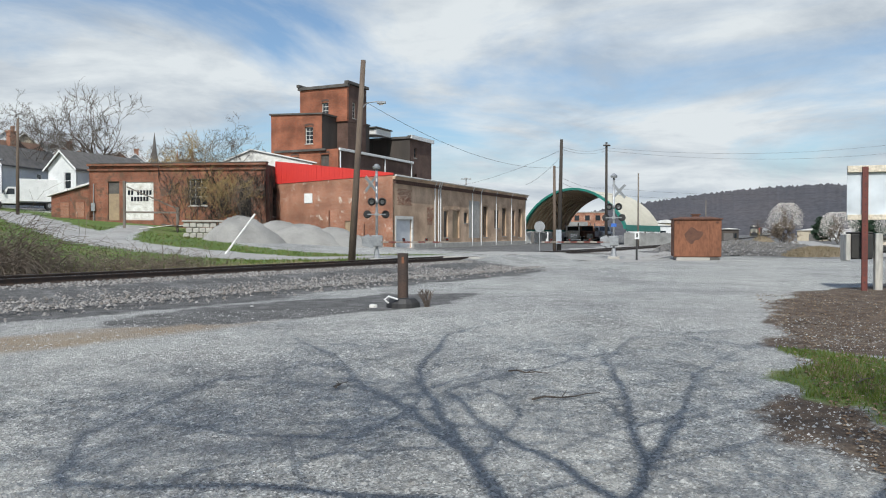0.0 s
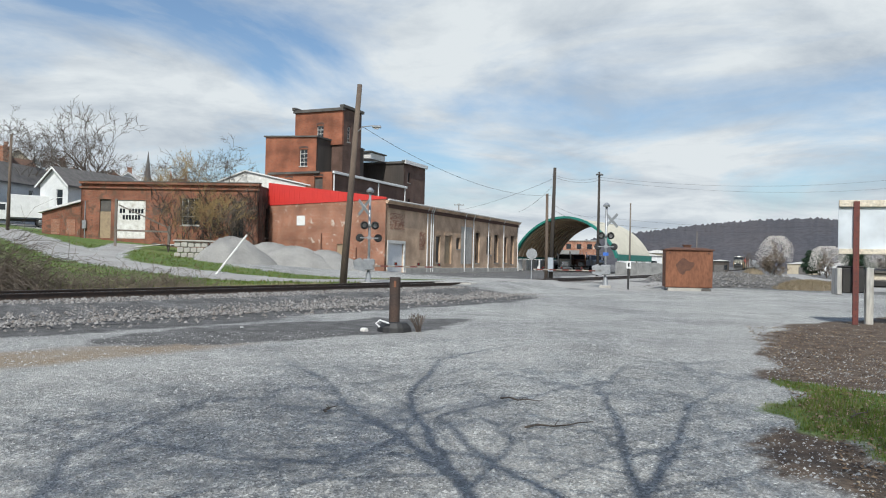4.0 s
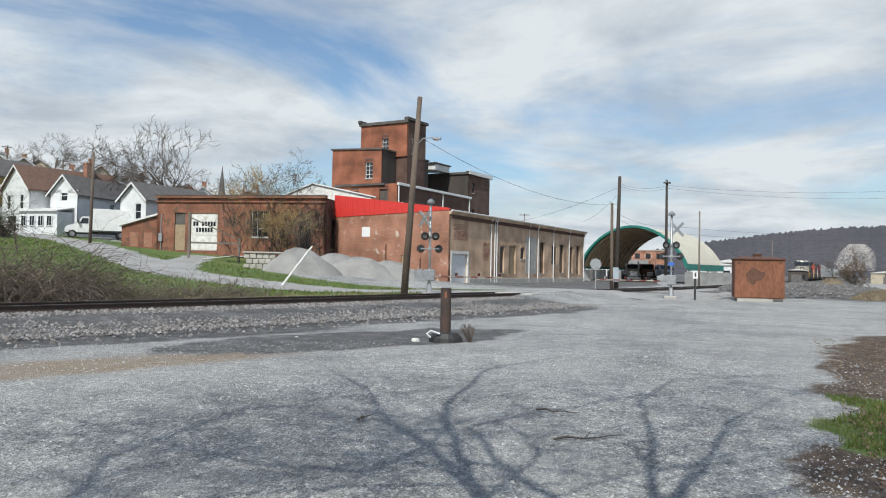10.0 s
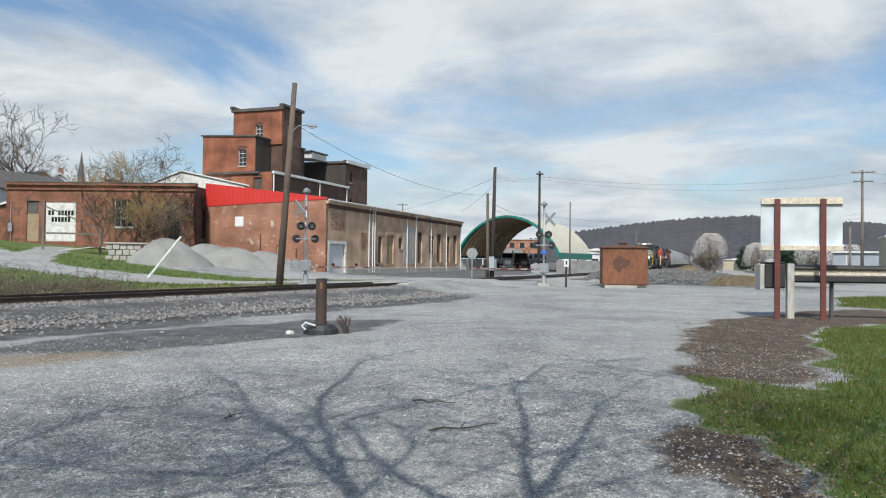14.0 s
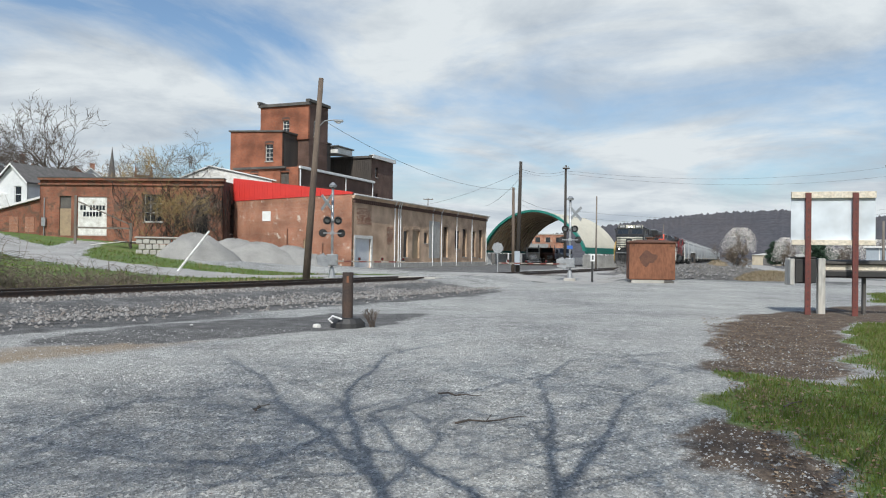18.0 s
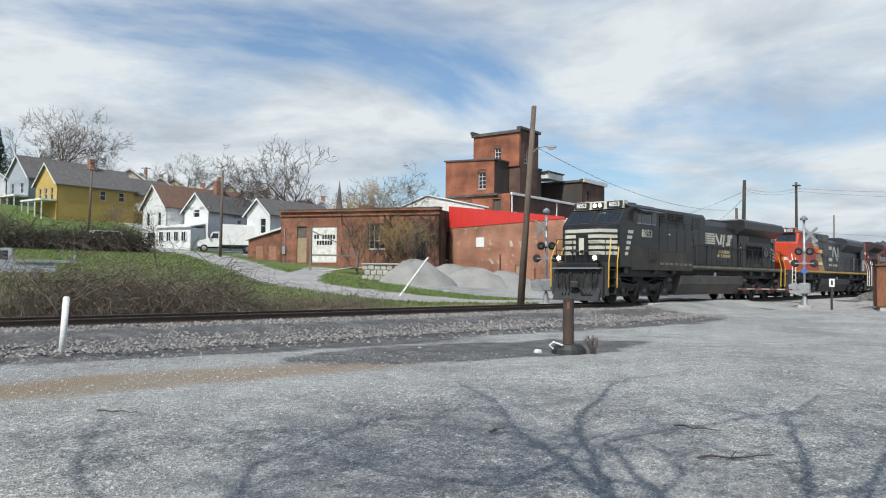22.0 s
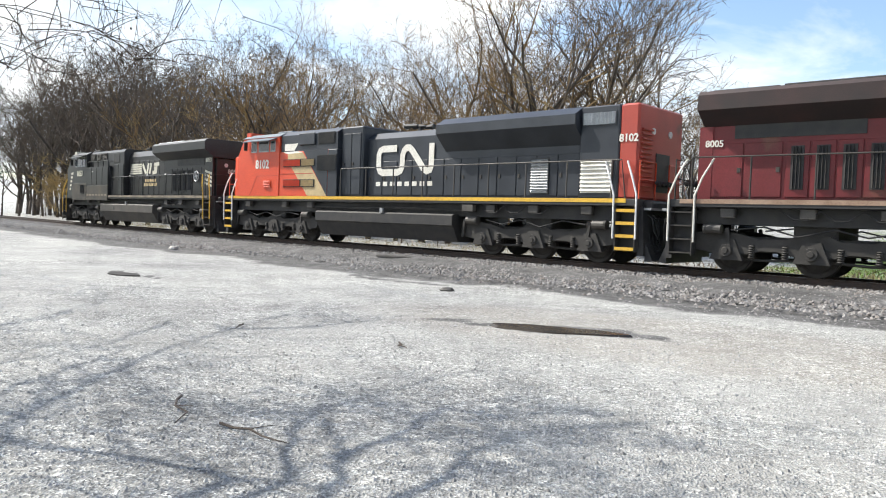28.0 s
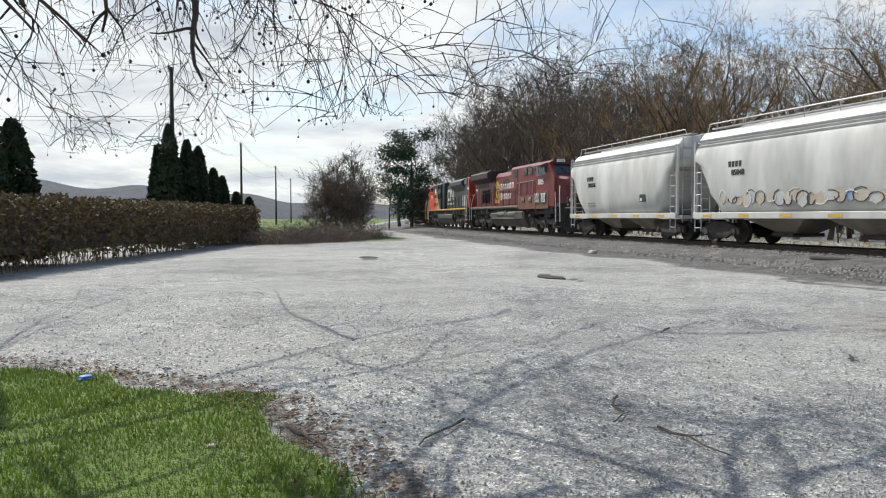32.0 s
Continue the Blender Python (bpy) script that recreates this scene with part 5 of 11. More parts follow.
    part("rear_roof", G().use(M_TINROOF).prism([(11.0, 11.45), (22.2, 9.1), (22.2, 9.25), (11.0, 11.6), (5.8, 9.5), (5.8, 9.35)], 15.0, 30.0), None, ob)
    return ob


garage()


def vine():
    """Leafless creeper over the garage's corner: stems climbing the brick and branching as they go."""
    rr = random.Random(31)
    g = G().use(M_SHOOT)
    for k in range(520):
        corner = rr.random() < 0.3
        a = rr.uniform(7.5, GL) if not corner else rr.uniform(0.2, 9)
        a = a if corner or rr.random() < 0.35 + 0.65 * (a - 7.5) / (GL - 7.5) else rr.uniform(12, GL)
        z, lift, r, d = rr.uniform(2.4, 6.4), rr.uniform(0.04, 0.3), rr.uniform(0.012, 0.03), rr.uniform(-0.5, 0.5)
        pts = []
        for i in range(6):
            pts.append(tuple(GW @ (Vector((a, -lift, z)) if not corner else Vector((GL + lift, a, z)))))
            d += rr.uniform(-0.7, 0.7)
            a = min(max(a + d * 0.35, 7.2 if not corner else 0.1), GL if not corner else 10)
            z = min(z + rr.uniform(0.05, 0.6), 8.6)
        g.tube(pts, r, 3)
    tagged(new("climbing_vine", g.mesh("climbing_vine")), "leafless dark creeper over the brick garage's corner", "vine", kind="stuff")


vine()


def house(x, y, rz, w, d, h, roof_h, siding, roof_mat, wins=(), label="", chimney=None, porch=False, z=None):
    """A gabled house; its gable wall faces its local -y. wins: (face, x, z, w, h)."""
    z = (ground(x, y) if z is None else z) - 0.3
    ob = thing("house", pose(x, y, z, 0, 0, rz), label, "house", "houses on the hill")
    fo = [(a, b, a + c, b + e) for f, a, b, c, e in wins if f == "f"]
    so = [(a, b, a + c, b + e) for f, a, b, c, e in wins if f == "s"]
    lo = [(a, b, a + c, b + e) for f, a, b, c, e in wins if f == "l"]
    wall(ob, pose(0, 0, 0), w, h, h, siding, fo, 0.2)
    wall(ob, R(w, 0.004), d, h, h, siding, so, 0.2)
    wall(ob, pose(0.003, d - 0.004, 0, 0, 0, -90), d - 0.008, h, h, siding, lo, 0.2)
    wall(ob, pose(w - 0.004, d, 0, 0, 0, 180), w - 0.008, h, h, siding, (), 0.2)
    for yy in (0.0, d - 0.2):
        part("gable", G().use(siding).prism([(0.0, h), (w, h), (w / 2, h + roof_h)], yy + 0.001, yy + 0.199), None, ob)
    o = 0.4
    rf = part("roof", G().use(roof_mat).prism([(-o, h - o * 2 * roof_h / w), (w / 2, h + roof_h), (w + o, h - o * 2 * roof_h / w), (w + o, h - o * 2 * roof_h / w + 0.18), (w / 2, h + roof_h + 0.2), (-o, h - o * 2 * roof_h / w + 0.18)], -o, d + o), None, ob)
    part("verge_trim", G().use(M_WHITE).prism([(-o, h - o * 2 * roof_h / w - 0.12), (w / 2, h + roof_h - 0.12), (w + o, h - o * 2 * roof_h / w - 0.12), (w + o, h - o * 2 * roof_h / w + 0.1), (w / 2, h + roof_h + 0.1), (-o, h - o * 2 * roof_h / w + 0.1)], -o - 0.06, -o - 0.003), None, ob)
    for f, a, b, c, e in wins:
        m = pose(a, 0, b) if f == "f" else (R(w, 0) @ pose(a, 0, b) if f == "s" else pose(0, d, 0, 0, 0, -90) @ pose(a, 0, b))
        window(ob, m, c, e, 1, 2, M_WHITE, 0.08, sill=False)
    # clapboard courses on the two faces that are seen
    g = G().use(siding)
    for k in range(int(h / 0.28)):
        for face, ln, ops_ in (("f", w, fo), ("s", d, so)):
            zz = 0.14 + k * 0.28
            cuts = sorted([(p[0] - 0.05, p[2] + 0.05) for p in ops_ if p[1] - 0.1 < zz < p[3] + 0.1])
            a = 0.0
            for p, q in cuts + [(ln, ln)]:
                if p - a > 0.1:
                    g.box(a, -0.02, zz, p, -0.002, zz + 0.03, None if face == "f" else R(w, 0))
                a = max(a, q)
    part("siding", g, None, ob)
    if chimney:
        cx, cy = chimney
        part("chimney", G().use(M_BRICK_OLD).box(cx - 0.4, cy - 0.4, h, cx + 0.4, cy + 0.4, h + roof_h + 1.2).box(cx - 0.48, cy - 0.48, h + roof_h + 1.2, cx + 0.48, cy + 0.48, h + roof_h + 1.4), None, rf)
    if porch:
        g = G().use(M_WHITE).box(0, -2.2, 2.7, w, -0.004, 2.95)
        pr = part("porch_roof", g, None, ob)
        for i in range(4):
            part("porch_post", G().use(M_WHITE).box(-0.07, -0.07, 0, 0.07, 0.07, 2.7, c=0.01), None, pr, "", pose(0.2 + i * (w - 0.4) / 3, -2.0, 0))
    return ob


def houses():
    def by_corner(az, d, rz, w, *rest, **kw):
        """Set by its near corner, where the gable meets the long side."""
        x, y = polar(az, d)
        return house(x - math.cos(radians(rz)) * w, y - math.sin(radians(rz)) * w, rz, w, *rest, **kw)
    by_corner(33.2, 106, -28, 6.2, 13, 6.0, 2.9, M_SIDING, M_SHINGLE, [("f", 1.0, 3.4, 0.9, 1.8), ("f", 4.0, 3.4, 0.9, 1.8), ("f", 1.2, 0.6, 2.2, 2.0), ("s", 1.2, 1.0, 0.5, 0.5)], "white clapboard house with a brown shingle roof", (4.0, 9.0), z=5.0)
    ob = by_corner(30.3, 104, -10, 4.0, 11, 5.6, 2.2, M_SIDING, M_SLATE, [("f", 1.5, 4.6, 1.0, 1.4), ("s", 6.0, 3.2, 0.9, 1.5), ("s", 8.6, 3.2, 0.9, 1.5)], "smaller white gabled house with an enclosed sun porch", z=4.9)
    g = G().use(M_SIDING).box(-2.2, -2.6, 0, 3.4, -0.01, 3.1)
    pc = part("sun_porch", g, None, ob, "white enclosed porch with a row of windows")
    part("porch_roof", G().use(M_TINROOF).prism([(-2.9, 3.1), (0, 3.6), (0, 3.75), (-2.9, 3.25)], -2.4, 3.6, "x"), None, pc)
    for i in range(4):
        window(pc, pose(-1.8 + i * 1.25, -2.85, 1.3), 0.8, 1.3, 2, 1, M_WHITE, 0.1, sill=False)
    part("foundation", bx(M_CONC, -2.4, -2.8, -1.8, 3.6, 0.2, -0.004), None, pc)
    by_corner(25.9, 97, -20, 4.2, 12, 6.4, 1.9, M_SIDING, M_SLATE, [("f", 2.4, 3.9, 1.0, 1.9), ("s", 3, 3.9, 1, 1.6)], "narrow white house behind the garage", z=3.3)
    by_corner(40.2, 122, -24, 6.5, 12.0, 5.4, 3.0, M_SIDING_Y, M_SLATE, [("f", 0.9, 3.0, 0.9, 1.8), ("f", 2.7, 3.0, 0.9, 1.8), ("f", 4.5, 3.0, 0.9, 1.8), ("s", 6.5, 3.4, 0.9, 1.4), ("s", 9.5, 3.4, 0.9, 1.4)], "yellow clapboard house with a grey roof", (3.6, 6.5), True, z=9.6)
    by_corner(35.7, 128, -20, 6.0, 9.0, 5.0, 2.6, M_SIDING_Y, M_SLATE, [("s", 2.5, 3.0, 0.9, 1.4), ("s", 5.5, 3.0, 0.9, 1.4)], "lower yellow wing house on the slope", z=9.6)
    by_corner(41.9, 134, -20, 6.5, 12, 6.0, 3.4, M_SIDING_B, M_SLATE, [("f", 1.2, 3.4, 1.0, 1.7), ("f", 4.0, 3.4, 1.0, 1.7)], "blue-grey house with a front porch", None, True, z=11.0)
    x, y = polar(46.5, 140)
    house(x, y, 44, 8, 12, 5.6, 3.2, M_SIDING, M_SLATE, [("f", 1.6, 3.4, 1.0, 1.7), ("f", 5.2, 3.4, 1.0, 1.7)], "white house among hedges", None, True, z=11.5)
    far = [(37.2, 150, 8, 12, 5.5, 2.8, M_SIDING_T, M_SLATE), (35.0, 170, 8, 14, 6, 3, M_SIDING_T, M_SLATE), (33.0, 182, 9, 12, 6, 3, M_BRICK_OLD, M_SLATE), (31.0, 190, 7, 12, 6, 3, M_SIDING, M_SLATE), (29.2, 178, 8, 10, 5, 3.2, M_SIDING_B, M_SHINGLE), (27.0, 200, 9, 12, 6, 3.5, M_SIDING, M_SLATE), (24.5, 190, 9, 12, 6, 3.5, M_BRICK_OLD, M_SLATE), (39.5, 185, 9, 12, 6, 3, M_SIDING_B, M_SLATE), (42.0, 200, 9, 12, 6, 3, M_SIDING, M_SHINGLE), (62, 130, 7, 11, 6.5, 3.2, M_SIDING, M_SLATE), (59.0, 128, 7, 11, 6.5, 3.2, M_SIDING, M_SLATE), (56.5, 126, 7, 11, 6.3, 3.4, M_SIDING_B, M_SLATE), (76.0, 110, 8, 10, 5.5, 3.0, M_SIDING_B, M_SHINGLE), (72.0, 112, 9, 10, 4.5, 3.2, M_SIDING_T, M_SHINGLE), (66.0, 118, 8, 10, 6, 3, M_SIDING, M_SLATE), (36.3, 190, 9, 12, 6, 3, M_SIDING, M_SLATE), (34.0, 205, 9, 12, 6, 3.2, M_SIDING_T, M_SHINGLE), (32.2, 150, 7, 10, 5, 2.8, M_SIDING, M_SLATE), (30.2, 160, 7, 9, 5.5, 3, M_SIDING_T, M_SLATE), (28.0, 150, 7, 9, 5.5, 3, M_BRICK_OLD, M_SLATE), (26.0, 150, 8, 9, 5.5, 3, M_SIDING_B, M_SLATE), (23.6, 160, 8, 10, 6, 3, M_SIDING, M_SHINGLE), (21.4, 170, 8, 10, 6, 3, M_SIDING_T, M_SLATE), (44.5, 165, 8, 10, 6, 3, M_SIDING, M_SLATE), (47.5, 170, 8, 10, 6, 3, M_SIDING_T, M_SLATE)]
    for k, (az, d, w, dp, h, rh, sd, rf) in enumerate(far):
        x, y = polar(az, d)
        top = np.interp(az, [20, 24, 28, 31, 36, 40, 45, 48, 52], [5.3, 5.8, 6.4, 7.0, 7.4, 7.5, 7.2, 7.2, 20]) - 0.35 * (k % 3)
        zb = min(ground(x, y), 1.6 + d * math.tan(radians(top)) - h - rh)
        house(x, y, az + (-8, 6, 12, -4)[k % 4], w, dp, h, rh, sd, rf, [("f", 1.2, 3.3, 1.0, 1.7), ("f", w - 2.4, 3.3, 1.0, 1.7), ("f", 1.2, 0.8, 1.0, 1.7), ("s", 2.5, 3.3, 1, 1.6)], ("hillside house with pale siding", "hillside house with a dark shingle roof", "older hillside house with a gabled front")[k % 3], (w / 2 + 0.8, dp * 0.4) if k % 2 else None, k % 3 == 0, z=zb)


houses()


def church():
    x, y = polar(19.8, 235)
    z = 14.0
    ob = thing("church", pose(x, y, z, 0, 0, 20), "distant brick church with a steep dark roof and slender spire", "church")
    part("tower", G().use(M_BRICK_OLD).box(1.5, -2.4, -8, 6.3, 2.4, 9.5), None, ob, "square brick tower")
    # black sheet on the solid wall paints the belfry's dark inside
    part("belfry_opening", G().use(M_BLACK).box(3.2, -2.45, 5.6, 4.6, -2.404, 8.4), None, ob)
    for px_ in (1.8, 6.0):
        for py_ in (-2.1, 2.1):
            part("pinnacle", G().use(M_BRICK_OLD).cyl((px_, py_, 9.5), (px_, py_, 12.2), 0.5, 0.08, 4), None, ob)
    part("spire", G().use(M_SLATE).cyl((-4.5, 3.0, 5), (-4.5, 3.0, 17.5), 1.5, 0.05, 8), None, ob, "slender slate spire")
    part("nave", G().use(M_BRICK_OLD).box(-14, 0, -8, 1.45, 10, 2), None, ob)
    part("roof", G().use(M_SLATE).prism([(-0.6, 2.0), (5, 8.5), (10.6, 2.0)], -14.4, 1.4, "x"), None, ob)
    part("small_turret", G().use(M_BRICK_OLD).box(-13.8, -1, -8, -12.0, 0.8, 6), None, ob)
    part("small_spire", G().use(M_SLATE).cyl((-12.9, -0.1, 6), (-12.9, -0.1, 9.5), 0.9, 0.05, 8), None, ob)


church()


def arch_shed():
    """Long open-ended fabric vault: cream outside, brown ribs inside, green rim and hem, white skirting."""
    ob = thing("arched_shed", pose(12.1, 114.6, 0, 0, 0, -31.9), "open-ended arched fabric shed, cream outside with a green rim", "shed")
    W_, L_, foot, rise, n = 16.0, 17.0, 2.4, 5.9, 24
    def arc(k, grow_=0.0):
        a = math.pi * k / n
        return W_ / 2 - math.cos(a) * (W_ / 2 + grow_), foot + math.sin(a) ** 1.45 * (rise + grow_)
    def sheet(material, lip, y0, y1, k0=0, k1=n, down=0.0):
        g = G().use(material)
        rows = [(x, z) for x, z in (arc(k, lip) for k in range(k0, k1 + 1))]
        v = [(x, y, z - down) for y in (y0, y1) for x, z in rows]
        m = len(rows)
        return g.add(v, [(i, i + 1, m + i + 1, m + i) for i in range(m - 1)])
    part("cover", sheet(M_CANVAS, 0.0, 0, L_), None, ob, "taut cream fabric roof")
    part("lining", sheet(M_SHEDIN, -0.16, 0.05, L_ - 0.05), None, ob, "brown underside, light through the fabric put into its colour")
    def hoop(y0, y1, r0, r1):
        ring = []
        for k in range(n + 1):
            (a, b), (c, d) = arc(k, r0), arc(k, r1)
            ring.append([(a, y0, b), (a, y1, b), (c, y1, d), (c, y0, d)])
        return ring
    part("rim", G().use(M_GREEN).loft(hoop(-0.25, 0.55, -0.2, 0.12)), None, ob, "broad green rim round the open end")
    for q in range(12):
        part("rib", G().use(M_SHEDRIB).loft(hoop(0.9 + q * 1.4, 1.02 + q * 1.4, -0.34, -0.18)), None, ob, "pale steel arch rib")
    for x in (-0.06, W_ + 0.02):
        part("hem", G().use(M_GREEN).box(x, 0.0, foot - 0.35, x + 0.06, L_, foot + 0.55), None, ob, "green fabric hem along the foot")
        for k in range(13):
            y = 0.1 + k * 1.37
            part("leg", G().use(M_WHITE_OLD).box(x - 0.02, y, -0.2, x + 0.08, y + 0.16, foot - 0.35), None, ob)
            if k < 12 and k % 4 != 2:
                part("skirt_panel", G().use(M_SIDING).box(x, y + 0.17, 0.3, x + 0.05, y + 1.36, foot - 0.45), None, ob, "white sheet skirting")
    x, y = 28.2, 110.6
    ob = thing("block_wall", pose(x, y, 0, 0, 0, 56), "low grey concrete block wall beside the shed", "wall")
    for k in range(9):
        for r_ in range(2):
            part("block", G().use(M_CONC_GREY).box(k * 1.52, -0.3, -0.1 + r_ * 0.72, k * 1.52 + 1.5, 0.3, 0.6 + r_ * 0.72, c=0.04), None, ob)
    x, y = polar(-9.3, 165)
    ob = thing("brick_building", pose(x, y, 0, 0, 0, -12), "flat-roofed red brick building beyond the shed", "building")
    part("wall", bx(M_BRICK_OLD, 1, 0, 0, 8, 8, 6.3), None, ob)
    part("parapet", bx(M_CONC, 0.85, -0.15, 6.3, 8.15, 8.15, 6.5), None, ob)
    part("annex", bx(M_CONC_GREY, -3.0, -1.5, 0, 4.5, -0.01, 4.3), None, ob, "lower grey annex")
    for k in range(3):
        part("window", bx(M_GLASS, 1.7 + k * 2.2, -0.04, 4.6, 2.7 + k * 2.2, -0.004, 5.7), None, ob)
    for az, d, w, dp, h, mt in ((-7.0, 128, 5, 6, 3.0, M_WHITE), (-15.3, 170, 9, 10, 3.6, M_SIDING), (-16.5, 190, 10, 8, 4.5, M_SIDING_T), (-20.8, 170, 3.6, 5, 2.8, M_DARKWOOD), (-26.2, 205, 7.5, 8, 2.7, M_SIDING_T), (-29.0, 235, 9, 8, 3.0, M_SIDING)):
        x, y = polar(az, d)
        ob = thing("low_shed", pose(x, y, -0.1, 0, 0, az), "low pale commercial shed by the yard", "shed", "yard sheds")
        part("shell", bx(mt, -w / 2, 0, 0, w / 2, dp, h), None, ob)
        part("roof", G().use(M_TINROOF).prism([(-w / 2 - 0.3, h), (w / 2 + 0.3, h), (0, h + w * 0.08)], -0.3, dp + 0.3), None, ob)
        part("door", bx(M_SLATE, -1.2, -0.04, 0, 1.0, -0.004, h * 0.7), None, ob)
        part("window", bx(M_GLASS, w * 0.2, -0.04, h * 0.35, w * 0.38, -0.004, h * 0.7), None, ob)
    x, y = polar(-32.2, 118)
    ob = thing("long_shed", pose(x, y, 0, 0, 0, -32), "long low blue-grey metal shed with a pale roof edge", "shed")
    part("wall", bx(M_SIDING_B, 0, 0, -0.1, 24, 9, 3.3), None, ob)
    part("roof_edge", bx(M_TINROOF, -0.3, -0.3, 3.3, 24.3, 9.3, 3.55), None, ob)
    for k in range(5):
        part("wall_seam", bx(M_TINROOF, 1.5 + k * 4.4, -0.05, 0, 1.62 + k * 4.4, -0.004, 3.3), None, ob)
    part("door", bx(M_TINROOF, 7.5, -0.06, 0, 8.8, -0.004, 2.2), None, ob, "pale steel door")
    x, y = polar(-35.3, 100)
    ob = thing("block_building", pose(x, y, 0, 0, 0, -30), "tall tan block building with a pale coping", "building")
    part("wall", bx(M_SIDING_T, 0, 0, -0.1, 14, 9, 4.9), None, ob)
    part("coping", bx(M_WHITE_OLD, -0.15, -0.15, 4.9, 14.15, 9.15, 5.1), None, ob)


arch_shed()


def ridge():
    """The wooded ridge across the valley, far behind everything."""
    # bluish grey puts the distance haze into the ridge's own colour
    m = mat("hazed_woods_far", (0.060, 0.060, 0.070), (0.078, 0.073, 0.080), 0.008, 1.0, 0, 0.5, fine=0.12, dist=5)
    v, f = [], []
    az = np.linspace(-75, 5, 800)
    prof = np.interp(az, [-75, -45, -36, -31, -27, -23, -19, -15, -11, -6, 0, 5], [0.9, 2.0, 2.7, 3.05, 3.42, 3.3, 2.9, 2.35, 1.7, 1.2, 0.8, 0.5])
    rng = np.random.default_rng(1)
    for i, (a, e) in enumerate(zip(az, prof)):
        top = 1.6 + 1500 * math.tan(radians(e)) + rng.uniform(-2.4, 2.4)
        for d, z in ((1200, -3), (1260, top * 0.25), (1350, top * 0.62), (1450, top * 0.9), (1500, top), (1640, top * 0.8)):
            x, y = polar(a, d)
            v.append((x, y, z + (rng.uniform(-0.8, 0.8) if 0 < z < top else 0)))
    for i in range(len(az) - 1):
        for j in range(5):
            f.append((i * 6 + j, i * 6 + 6 + j, i * 6 + 7 + j, i * 6 + j + 1))
    tagged(new("backdrop_ridge", raw_mesh("backdrop_ridge", v, f, m, True)), "long wooded ridge on the skyline, haze painted into its colour", "hill", kind="structure")
    v, f = [], []
    az = np.linspace(128, 215, 120)
    for i, a in enumerate(az):
        top = 1.6 + 900 * math.tan(radians(1.75 + 0.6 * math.sin(a * 0.13) + 0.25 * math.sin(a * 0.9)))
        for d, z in ((600, 0), (700, top * 0.5), (900, top), (1000, top * 0.7)):
            x, y = polar(a, d)
            v.append((x, y, z))
    for i in range(len(az) - 1):
        for j in range(3):
            f.append((i * 4 + j, i * 4 + 4 + j, i * 4 + 5 + j, i * 4 + j + 1))
    # blue tint stands in for the haze over these hills
    m2 = mat("haze_blue_woods_far", (0.050, 0.057, 0.070), (0.066, 0.072, 0.086), 0.02, 1.0, 0, 0.5, fine=0.3, dist=4)
    tagged(new("backdrop_hills", raw_mesh("backdrop_hills", v, f, m2)), "hills down the valley, blue haze painted into their colour", "hill", kind="structure")


ridge()


# ---- poles, wires, signals, signs ----
def pole(x, y, top, r=0.14, lean=(0, 0), arms=(), label="weathered wooden utility pole", material=None, z=None):
    z = ground(x, y) if z is None else z
    ob = thing("utility_pole", pose(x, y, z), label, "pole", "utility poles")
    h = top - z
    part("shaft", G().use(material or M_POLE).cyl((0, 0, -0.4), (lean[0], lean[1], h), r * 1.15, r * 0.75, 10), None, ob, "", None, True)
    for k, (dz, half, turn) in enumerate(arms):
        f = (h - dz) / h
        a = part("crossarm", G().use(material or M_POLE).box(-half, -0.06, -0.07, half, 0.06, 0.07, c=0.01), None, ob, "", pose(lean[0] * f, lean[1] * f - 0.16, h - dz, 0, 0, turn))
        for i in range(4):
            part("insulator", G().use(M_STEEL).cyl((-half + 0.15 + i * (2 * half - 0.3) / 3, 0, 0.07), (-half + 0.15 + i * (2 * half - 0.3) / 3, 0, 0.24), 0.045, 0.03, 6), None, a)
    return ob


def wire(a, b, sag, label="thin dark overhead line between poles", r=0.012):
    a, b = Vector(a), Vector(b)
    n = 14
    pts = [a.lerp(b, i / n) - Vector((0, 0, sag * 4 * (i / n) * (1 - i / n))) for i in range(n + 1)]
    ob = new("overhead_wire", G().use(M_WIRE).tube(pts, r, 4).mesh("overhead_wire"))
    return tagged(ob, label, "wire", "overhead wires")


